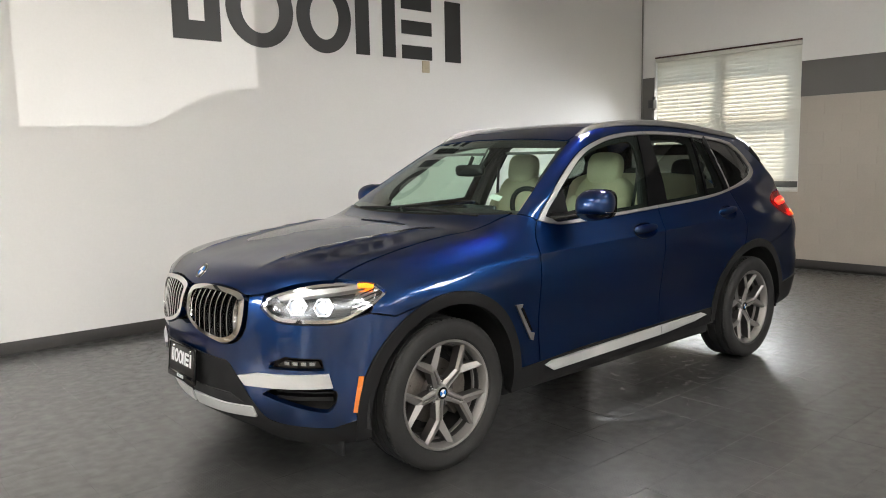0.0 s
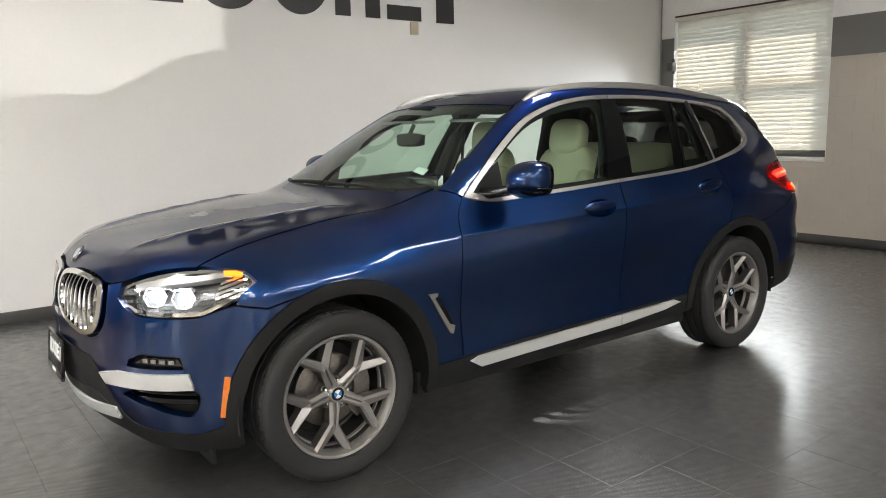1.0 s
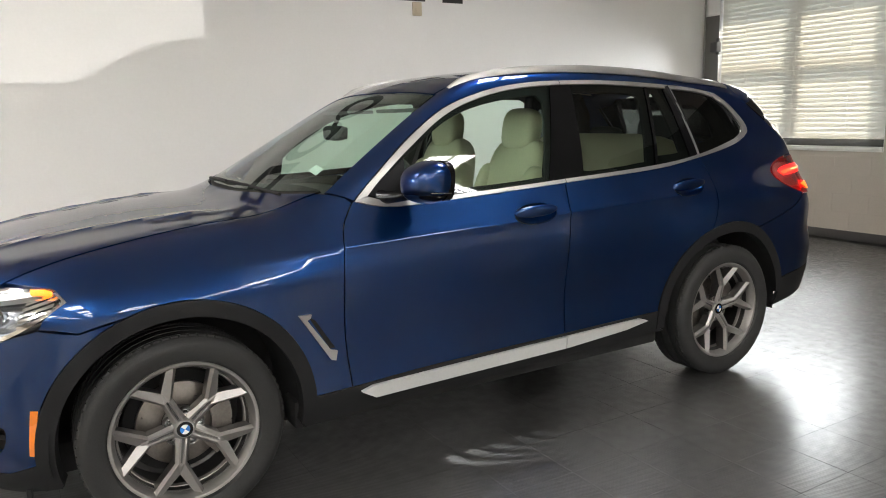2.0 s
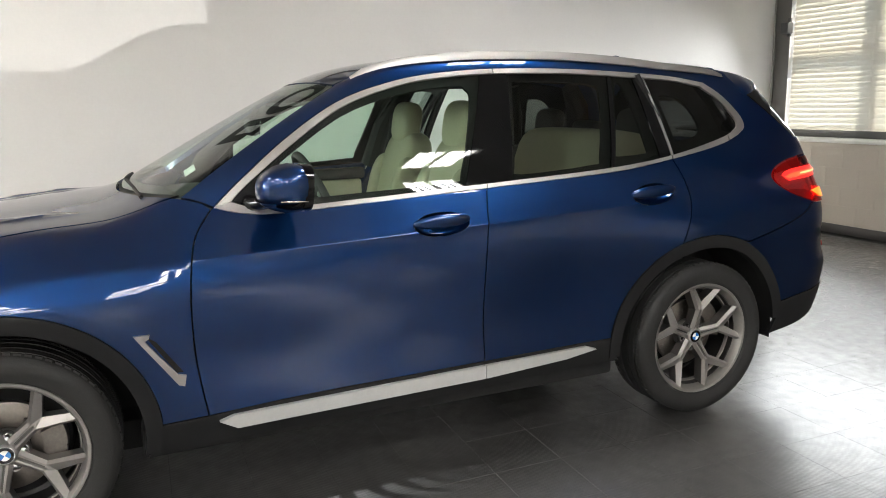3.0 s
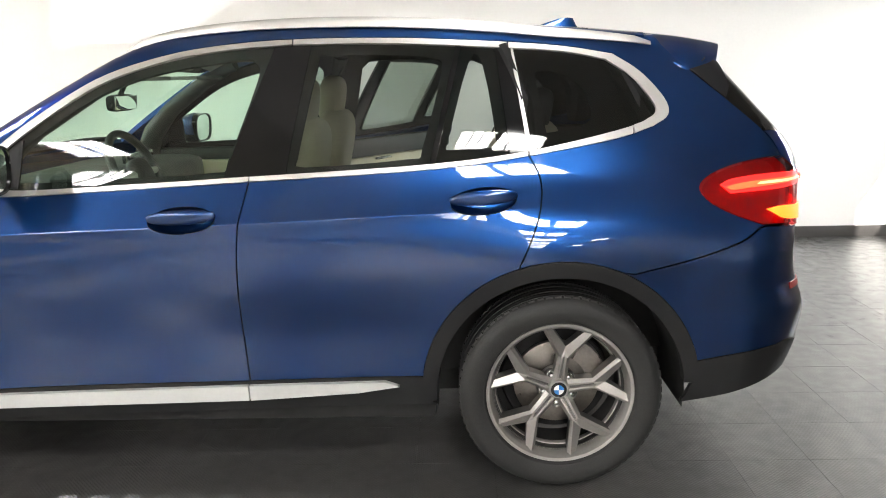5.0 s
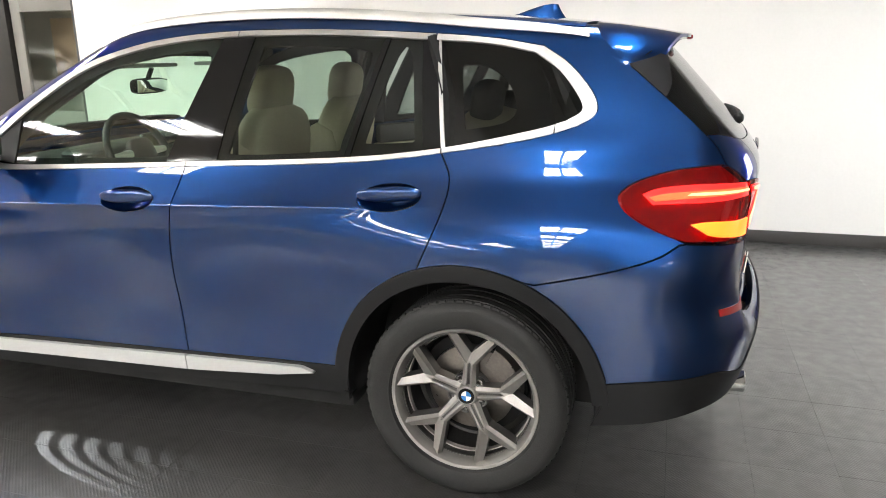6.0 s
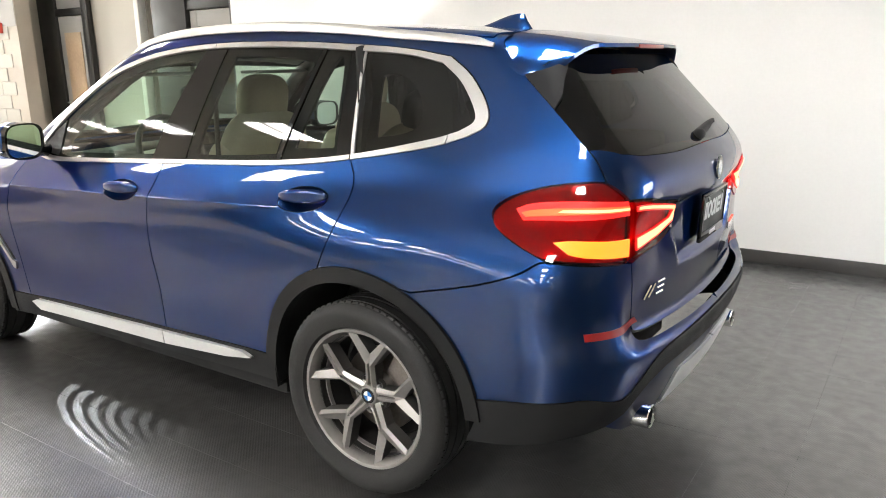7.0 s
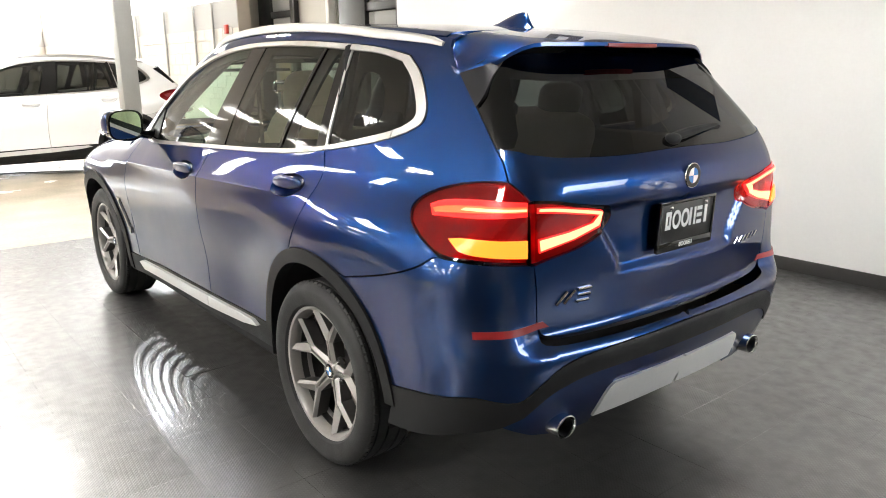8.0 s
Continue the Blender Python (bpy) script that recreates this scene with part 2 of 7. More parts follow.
GROUND_OUT = surface("asphalt_outside", (0.09, 0.09, 0.09), rough=0.9, grain=0.1)
WINDOW_GLASS = pane("window_glass", (0.92, 0.94, 0.93))


def plank_translucent():
    """Blind slats let some daylight through."""
    n, l = BLIND.node_tree.nodes, BLIND.node_tree.links
    b = n["Principled BSDF"]
    tr, mix = n.new("ShaderNodeBsdfTranslucent"), n.new("ShaderNodeMixShader")
    tr.inputs[0].default_value = (0.80, 0.78, 0.70, 1)
    mix.inputs[0].default_value = 0.22
    l.new(b.outputs[0], mix.inputs[1])
    l.new(tr.outputs[0], mix.inputs[2])
    l.new(mix.outputs[0], n["Material Output"].inputs["Surface"])


plank_translucent()


def floor_tile_material():
    """Dark grey moulded tile with short raised bars, scuffed between them."""
    m, n, l, b = nodes_of("grey_treadplate_tile")
    geo, brick = n.new("ShaderNodeNewGeometry"), n.new("ShaderNodeTexBrick")
    turn = n.new("ShaderNodeMapping")
    turn.inputs["Rotation"].default_value = (0, 0, radians(45))
    l.new(geo.outputs["Position"], turn.inputs["Vector"])
    l.new(turn.outputs[0], brick.inputs["Vector"])
    for key, v in (("Scale", 1.0), ("Mortar Size", 0.0045), ("Mortar Smooth", 0.6), ("Brick Width", 0.028), ("Row Height", 0.011)):
        brick.inputs[key].default_value = v
    big, mid = n.new("ShaderNodeTexNoise"), n.new("ShaderNodeTexNoise")
    big.inputs["Scale"].default_value, mid.inputs["Scale"].default_value = 1.3, 14
    big.inputs["Detail"].default_value = 6
    for t in (big, mid):
        l.new(geo.outputs["Position"], t.inputs["Vector"])
    info = n.new("ShaderNodeObjectInfo")
    mix = n.new("ShaderNodeMath")
    mix.operation, mix.inputs[1].default_value = "MULTIPLY_ADD", 0.25
    l.new(info.outputs["Random"], mix.inputs[0])
    l.new(big.outputs[0], mix.inputs[2])
    ramp_c = n.new("ShaderNodeValToRGB")
    ramp_c.color_ramp.elements[0].position, ramp_c.color_ramp.elements[1].position = 0.3, 0.95
    ramp_c.color_ramp.elements[0].color, ramp_c.color_ramp.elements[1].color = (0.032, 0.031, 0.030, 1), (0.052, 0.050, 0.048, 1)
    l.new(mix.outputs[0], ramp_c.inputs[0])
    l.new(ramp_c.outputs[0], b.inputs["Base Color"])
    rr = n.new("ShaderNodeMapRange")
    rr.inputs[1].default_value, rr.inputs[2].default_value, rr.inputs[3].default_value, rr.inputs[4].default_value = 0.3, 0.7, 0.32, 0.50
    l.new(mid.outputs[0], rr.inputs[0])
    l.new(rr.outputs[0], b.inputs["Roughness"])
    bp = n.new("ShaderNodeBump")
    bp.inputs["Distance"].default_value, bp.inputs["Strength"].default_value = 0.0013, 0.36
    b.inputs["Coat Weight"].default_value, b.inputs["Coat Roughness"].default_value = 1.0, 0.21
    b.inputs["Coat IOR"].default_value = 1.62
    bp.invert = True
    l.new(brick.outputs["Fac"], bp.inputs["Height"])
    l.new(bp.outputs[0], b.inputs["Normal"])
    l.new(bp.outputs[0], b.inputs["Coat Normal"])
    return m


TILE = floor_tile_material()


# ---- the car's outer surface: one smooth solid, from which every panel is cut ----
# x runs from the front axle to the rear, z up from the floor, the left flank at -y.
def spline(points):
    """A natural cubic spline through (a, b) pairs."""
    px = np.array([p[0] for p in points], float)
    py = np.array([p[1] for p in points], float)
    n, h = len(px), np.diff(px)
    m = np.eye(n)
    r = np.zeros(n)
    for i in range(1, n - 1):
        m[i, i - 1:i + 2] = h[i - 1], 2 * (h[i - 1] + h[i]), h[i]
        r[i] = 6 * ((py[i + 1] - py[i]) / h[i] - (py[i] - py[i - 1]) / h[i - 1])
    c = np.linalg.solve(m, r)

    def at(v):
        v = np.clip(np.asarray(v, float), px[0] - 0.5, px[-1] + 0.5)
        i = np.clip(np.searchsorted(px, v) - 1, 0, n - 2)
        d, e, k = px[i + 1] - v, v - px[i], h[i]
        inside = (c[i] * d ** 3 + c[i + 1] * e ** 3) / (6 * k) + (py[i] / k - c[i] * k / 6) * d + (py[i + 1] / k - c[i + 1] * k / 6) * e
        s0 = (py[1] - py[0]) / h[0] - h[0] * c[1] / 6
        s1 = (py[-1] - py[-2]) / h[-1] + h[-1] * c[-2] / 6
        return np.where(v < px[0], py[0] + s0 * (v - px[0]), np.where(v > px[-1], py[-1] + s1 * (v - px[-1]), inside))
    return at


def ramp(v, a, b):
    w = np.clip((v - a) / (b - a), 0, 1)
    return w * w * (3 - 2 * w)


def rounded(a, b, r):
    """The greater of two distances, with the edge between them rounded."""
    return np.maximum(a, b) + np.maximum(r - np.abs(a - b), 0) ** 2 / (4 * r)


FLANK = spline([(0.10, 0.80), (0.22, 0.862), (0.34, 0.893), (0.45, 0.903), (0.58, 0.912), (0.71, 0.925), (0.84, 0.935), (0.95, 0.932),
                (1.02, 0.913), (1.08, 0.882), (1.14, 0.852), (1.25, 0.812), (1.36, 0.764), (1.47, 0.710), (1.58, 0.650), (1.70, 0.575)])
SKYLINE = spline([(-0.90, 0.86), (-0.80, 0.935), (-0.72, 0.976), (-0.60, 1.012), (-0.30, 1.065), (0.0, 1.100), (0.22, 1.118), (0.34, 1.132),
                  (0.50, 1.206), (0.75, 1.345), (1.00, 1.480), (1.20, 1.578), (1.34, 1.630), (1.55, 1.668), (1.85, 1.688), (2.20, 1.692),
                  (2.60, 1.678), (3.00, 1.652), (3.35, 1.615), (3.60, 1.58)])
NOSE = spline([(0.10, -0.64), (0.22, -0.77), (0.34, -0.838), (0.48, -0.868), (0.62, -0.874), (0.76, -0.862), (0.88, -0.836), (1.00, -0.77), (1.2, -0.6)])
TAIL = spline([(0.20, 3.70), (0.33, 3.765), (0.45, 3.815), (0.56, 3.846), (0.62, 3.856), (0.655, 3.842), (0.685, 3.800), (0.72, 3.788), (0.80, 3.795), (0.92, 3.798), (1.04, 3.803),
               (1.12, 3.815), (1.18, 3.800), (1.26, 3.735), (1.40, 3.605), (1.52, 3.495), (1.64, 3.38)])

TAIL_SIDE = spline([(0.20, 3.70), (0.33, 3.765), (0.45, 3.815), (0.58, 3.848), (0.66, 3.850), (0.73, 3.822), (0.80, 3.802), (0.92, 3.790), (1.04, 3.800),
                    (1.12, 3.815), (1.18, 3.800), (1.26, 3.735), (1.40, 3.605), (1.52, 3.495), (1.64, 3.38)])


def CREASE(x):
    """Height of the pressed line along the doors."""
    return 0.966 + 0.031 * (x - 0.64)


def solid(x, y, z):
    """Below zero inside the car."""
    a = np.abs(y)
    up = ramp(z, 0.82, 1.15)
    taper = np.where(x < 1.7, 0.045 * (1.7 - x) ** 2, 0.030 * (x - 1.7) ** 2)
    flare = 0.022 * np.exp(-((x - 0.05) / 0.50) ** 2) + 0.030 * np.exp(-((x - 2.88) / 0.34) ** 2) - 0.010 * ramp(x, 1.7, 2.3)
    # a pressed line that climbs along the doors, and the hollow under it
    line = CREASE(x)
    press = 0.012 * np.exp(-np.sqrt((z - line) ** 2 + 0.003 ** 2) / 0.024) * ramp(x, 0.0, 0.7) * (1 - ramp(x, 2.4, 2.9))
    hollow = -0.009 * np.exp(-((z - 0.60) / 0.13) ** 2) * ramp(x, 0.45, 0.9) * (1 - ramp(x, 2.0, 2.5))
    wide = FLANK(z) - up * taper + (1 - up) * flare + press + hollow + 0.019 * ramp(x, 3.02, 3.40) * ramp(0.86 - z, 0.0, 0.36) + 0.017 * np.exp(-((x - 3.15) / 0.27) ** 2) * ramp(z, 0.85, 1.0) * (1 - ramp(z, 1.18, 1.32))
    side = a - wide
    over = SKYLINE(x - 0.16 * a * a * ramp(x, 0.1, 0.6) * (1 - ramp(x, 1.1, 1.8))) - 0.034 * (a / 0.7) ** 2.4
    dome = 0.014 * np.exp(-np.abs(a - (0.36 + 0.16 * (x + 0.75))) / 0.030) * ramp(x, -0.74, -0.45) * (1 - ramp(x, 0.10, 0.36))
    top = (z - over - dome) * (1 - 0.12 * ramp(x, 0.3, 0.5) * (1 - ramp(x, 1.2, 1.4)))
    front = NOSE(z) + 0.34 * a * a - x
    # the hollow for the plate in the tailgate
    dip = (1 - ramp(a, 0.30 + 0.10 * ramp(z, 0.86, 1.06), 0.345 + 0.10 * ramp(z, 0.86, 1.06))) * ramp(z, 0.842, 0.882) * (1 - ramp(z, 1.058, 1.085))
    out = ramp(a, 0.62, 0.78)
    rear = x - TAIL(z) * (1 - out) - TAIL_SIDE(z) * out + 0.13 * a * a + 0.020 * dip
    edge = 0.09 + 0.03 * ramp(x, -0.6, -0.2) * (1 - ramp(x, 0.1, 0.6)) - 0.02 * ramp(x, 0.3, 0.7) - 0.025 * ramp(x, 1.0, 1.4)
    f = rounded(side, front, 0.30)
    f = rounded(f, rear, 0.16 + 0.10 * (1 - ramp(z, 0.7, 1.0)) - 0.08 * ramp(z, 1.16, 1.30))
    return rounded(f, top, edge)

# ---- building tools: a shape is a pair (points, faces) ----
from mathutils.geometry import delaunay_2d_cdt


def mesh_of(name, geo, mat, sharp=35):
    me = bpy.data.meshes.new(name)
    me.from_pydata([tuple(map(float, v)) for v in geo[0]], [], [tuple(map(int, f)) for f in geo[1]])
    me.materials.append(mat)
    for p in me.polygons:
        p.use_smooth = True
    if len(geo) > 2:
        me.normals_split_custom_set_from_vertices([tuple(map(float, v)) for v in geo[2]])
    else:
        me.set_sharp_from_angle(angle=radians(sharp))
    return me


def part(name, geo, mat, parent=None, label="", sharp=35, at=None):
    ob = new(name, mesh_of(name, geo, mat, sharp))
    if at is not None:
        ob.matrix_basis = at
    if parent is not None:
        ob.parent = parent
    if label:
        tagged(ob, label)
    return ob


def same_part(name, ob, parent, at, mat=None):
    """A further piece on the mesh of ob."""
    made = new(name, ob.data)
    made.parent, made.matrix_basis = parent, at
    return made


def thing(name, label, category, group="", kind="", at=None):
    ob = new(name)
    ob.empty_display_size = 0.1
    if at is not None:
        ob.matrix_basis = at
    return tagged(ob, label, category, group, kind)


def joined(*geos):
    v, f = [], []
    for g in geos:
        k = len(v)
        v += [tuple(p) for p in g[0]]
        f += [tuple(i + k for i in q) for q in g[1]]
    return v, f


def moved(geo, m):
    return [tuple(m @ Vector(p)) for p in geo[0]], geo[1]


def flipped(geo):
    """Mirrored to the car's right side."""
    g = ([(p[0], -p[1], p[2]) for p in geo[0]], [tuple(reversed(q)) for q in geo[1]])
    return g + ([(p[0], -p[1], p[2]) for p in geo[2]],) if len(geo) > 2 else g


def both(*geos):
    """One shape of the given ones and their mirrored halves, with their own normals."""
    v, f, nn = [], [], []
    for g in (*geos, *[flipped(g) for g in geos]):
        k = len(v)
        v += list(g[0])
        f += [tuple(i + k for i in q) for q in g[1]]
        nn += list(g[2])
    return v, f, nn


def from_bm(bm):
    bm.verts.index_update()
    g = [tuple(v.co) for v in bm.verts], [tuple(v.index for v in f.verts) for f in bm.faces]
    bm.free()
    return g


def block(x0, y0, z0, x1, y1, z1, bevel=0.004, seg=2):
    bm = bmesh.new()
    bmesh.ops.create_cube(bm, size=1)
    s = Vector((x1 - x0, y1 - y0, z1 - z0))
    for v in bm.verts:
        v.co = Vector((x0 + (v.co.x + 0.5) * s.x, y0 + (v.co.y + 0.5) * s.y, z0 + (v.co.z + 0.5) * s.z))
    if bevel:
        bmesh.ops.bevel(bm, geom=bm.edges[:], offset=min(bevel, 0.45 * min(map(abs, s))), segments=seg, affect="EDGES", profile=0.5)
    bmesh.ops.recalc_face_normals(bm, faces=bm.faces[:])
    return from_bm(bm)


def cushion(c, r, e=0.5, n=20, m=14, tilt=0.0, e2=None):
    """A rounded block, from a soft box (e small) to an egg (e 1)."""
    e2 = e2 or e
    v, f = [], []
    p = lambda w, k: math.copysign(abs(w) ** k, w)
    rot = Matrix.Rotation(radians(tilt), 3, "Y")
    for j in range(m + 1):
        b = -math.pi / 2 + math.pi * j / m
        for i in range(n):
            a = 2 * math.pi * i / n
            q = Vector((r[0] * p(math.cos(b), e) * p(math.cos(a), e2), r[1] * p(math.cos(b), e) * p(math.sin(a), e2), r[2] * p(math.sin(b), e)))
            v.append(tuple(Vector(c) + rot @ q))
    for j in range(m):
        for i in range(n):
            k = (i + 1) % n
            f.append((j * n + i, j * n + k, (j + 1) * n + k, (j + 1) * n + i))
    return v, f


def lathe(profile, n=48, closed=False):
    """Turned round the y axis from (radius, y) pairs."""
    v, f, k = [], [], len(profile)
    for i in range(n):
        a = 2 * math.pi * i / n
        v += [(r * math.cos(a), y, r * math.sin(a)) for r, y in profile]
    for i in range(n):
        j = (i + 1) % n
        for q in range(k if closed else k - 1):
            w = (q + 1) % k
            f.append((i * k + q, i * k + w, j * k + w, j * k + q))
    return v, f


def pipe(points, r, n=8):
    """A round bar along the points; r may be a list."""
    pts = [Vector(p) for p in points]
    rs = r if isinstance(r, (list, tuple)) else [r] * len(pts)
    v, f = [], []
    for i, p in enumerate(pts):
        d = (pts[min(i + 1, len(pts) - 1)] - pts[max(i - 1, 0)]).normalized()
        a = d.cross(Vector((0, 0, 1)) if abs(d.z) < 0.9 else Vector((1, 0, 0))).normalized()
        b = d.cross(a)
        v += [tuple(p + rs[i] * (math.cos(2 * math.pi * k / n) * a + math.sin(2 * math.pi * k / n) * b)) for k in range(n)]
    for i in range(len(pts) - 1):
        for k in range(n):
            j = (k + 1) % n
            f.append((i * n + k, i * n + j, (i + 1) * n + j, (i + 1) * n + k))
    f += [tuple(reversed(range(n))), tuple(range((len(pts) - 1) * n, len(pts) * n))]
    return v, f


def inside(poly, pts):
    """Which points lie in the polygon."""
    poly, pts = np.asarray(poly, float), np.asarray(pts, float)
    hit = np.zeros(len(pts), bool)
    a, b = poly, np.roll(poly, -1, 0)
    for (ax, ay), (bx, by) in zip(a, b):
        c = (ay > pts[:, 1]) != (by > pts[:, 1])
        with np.errstate(divide="ignore", invalid="ignore"):
            hit ^= c & (pts[:, 0] < (bx - ax) * (pts[:, 1] - ay) / (by - ay) + ax)
    return hit


def dense(loop, step):
    out = []
    for p, q in zip(loop, list(loop[1:]) + [loop[0]]):
        p, q = np.asarray(p, float), np.asarray(q, float)
        k = max(1, int(np.ceil(np.linalg.norm(q - p) / step)))
        out += [p + (q - p) * i / k for i in range(k)]
    return np.array(out)


def curve(pts, n=6):
    """A smooth run through the points (Catmull-Rom), ends kept."""
    p = [np.asarray(q, float) for q in pts]
    p = [2 * p[0] - p[1]] + p + [2 * p[-1] - p[-2]]
    out = []
    for i in range(1, len(p) - 2):
        for k in range(n):
            t = k / n
            out.append(0.5 * (2 * p[i] + (p[i + 1] - p[i - 1]) * t + (2 * p[i - 1] - 5 * p[i] + 4 * p[i + 1] - p[i + 2]) * t * t + (3 * p[i] - p[i - 1] - 3 * p[i + 1] + p[i + 2]) * t ** 3))
    return [tuple(q) for q in out] + [tuple(p[-2])]


def shrunk(loop, d):
    """A loop drawn in by d."""
    p = np.asarray(loop, float)
    area = 0.5 * np.sum(p[:, 0] * np.roll(p[:, 1], -1) - np.roll(p[:, 0], -1) * p[:, 1])
    t = np.roll(p, -1, 0) - np.roll(p, 1, 0)
    t /= np.maximum(np.linalg.norm(t, axis=1), 1e-9)[:, None]
    return p + np.sign(area) * d * np.stack([-t[:, 1], t[:, 0]], 1)


def triangles(loops, extra=()):
    """Triangles between the first loop and the holes in it, through the extra points too."""
    pts, edges = [], []
    for loop in loops:
        k, n = len(pts), len(loop)
        pts += [Vector((float(p[0]), float(p[1]))) for p in loop]
        edges += [(k + i, k + (i + 1) % n) for i in range(n)]
    pts += [Vector((float(p[0]), float(p[1]))) for p in extra]
    v, _, f, *_ = delaunay_2d_cdt(pts, edges, [], 1, 1e-6)
    v = np.array([tuple(q) for q in v])
    mid = np.array([v[list(t)].mean(0) for t in f])
    keep = inside(loops[0], mid)
    for hole in loops[1:]:
        keep &= ~inside(hole, mid)
    return v, [tuple(t) for t, k in zip(f, keep) if k]


def slab(loops, depth):
    """A flat plate in x and z from the loops (the first is the outline), from y = 0 to y = depth."""
    v, f = triangles(loops)
    n = len(v)
    pts = [(p[0], 0.0, p[1]) for p in v] + [(p[0], depth, p[1]) for p in v]
    faces = [t for t in f] + [tuple(i + n for i in reversed(t)) for t in f]
    count = {}
    for t in f:
        for i in range(3):
            e = (t[i], t[(i + 1) % 3])
            count[e] = count.get(e, 0) + 1
    for (a, b) in count:
        if (b, a) not in count:
            faces.append((b, a, a + n, b + n))
    return pts, faces


def grad(pts, h=0.0015):
    g = np.stack([solid(*(pts + np.eye(3)[k] * h).T) - solid(*(pts - np.eye(3)[k] * h).T) for k in range(3)], 1)
    return g / np.maximum(np.linalg.norm(g, axis=1), 1e-9)[:, None]


def view(d):
    """Axes across and along a direction in which panels are thrown on the car's surface."""
    d = np.array(d, float) / np.linalg.norm(d)
    u = np.array([1.0, 0, 0]) if abs(d[0]) < 0.9 else np.array([0, 1.0, 0])
    u -= d * (u @ d)
    u /= np.linalg.norm(u)
    return u, np.cross(d, u), d


SIDE, SLANT_F, SLANT_R = view((0, 1, 0)), view((0.30, 0.75, -0.58)), view((-0.32, 0.75, -0.58))
TOP, HOOD_WAY = view((0, 0, -1)), view((0.45, 0, -0.9))
CORNER_F, CORNER_R = view((0.70, 0.71, 0)), view((-0.74, 0.67, 0))
TAIL_WAY = view((-0.90, 0.10, -0.42))


def cast(uv, way, off=0.0):
    """Throws points of a view on the car's surface, off metres outside it."""
    u, v, d = way
    base = np.outer(uv[:, 0], u) + np.outer(uv[:, 1], v)
    s = np.full(len(uv), -4.6)
    done = np.zeros(len(uv), bool)
    lo = s.copy()
    for _ in range(260):
        p = base + s[:, None] * d
        val = solid(p[:, 0], p[:, 1], p[:, 2]) - off
        done |= val < 0
        lo = np.where(done, lo, s)
        s = np.where(done, s, s + np.clip(0.6 * val, 0.006, 0.25))
        if done.all():
            break
    hi = s
    for _ in range(26):
        mid = 0.5 * (lo + hi)
        p = base + mid[:, None] * d
        neg = solid(p[:, 0], p[:, 1], p[:, 2]) - off < 0
        lo, hi = np.where(neg, lo, mid), np.where(neg, mid, hi)
    return base + hi[:, None] * d


def on_side(x, z):
    return tuple(cast(np.array([[x * SIDE[0][0], 0.0]]) + np.array([[0, np.array([0, 0, z]) @ SIDE[1]]]), SIDE)[0])


def sides(pts):
    return [on_side(x, z) for x, z in pts]


def tops(pts):
    return [tuple(q) for q in cast(np.array([[np.array([x, y, 0]) @ TOP[0], np.array([x, y, 0]) @ TOP[1]] for x, y in pts]), TOP)]


def snapped(pts, way):
    """Points brought on to the car's surface along a view."""
    p = np.asarray(pts, float)
    return [tuple(q) for q in cast(np.stack([p @ way[0], p @ way[1]], 1), way)]


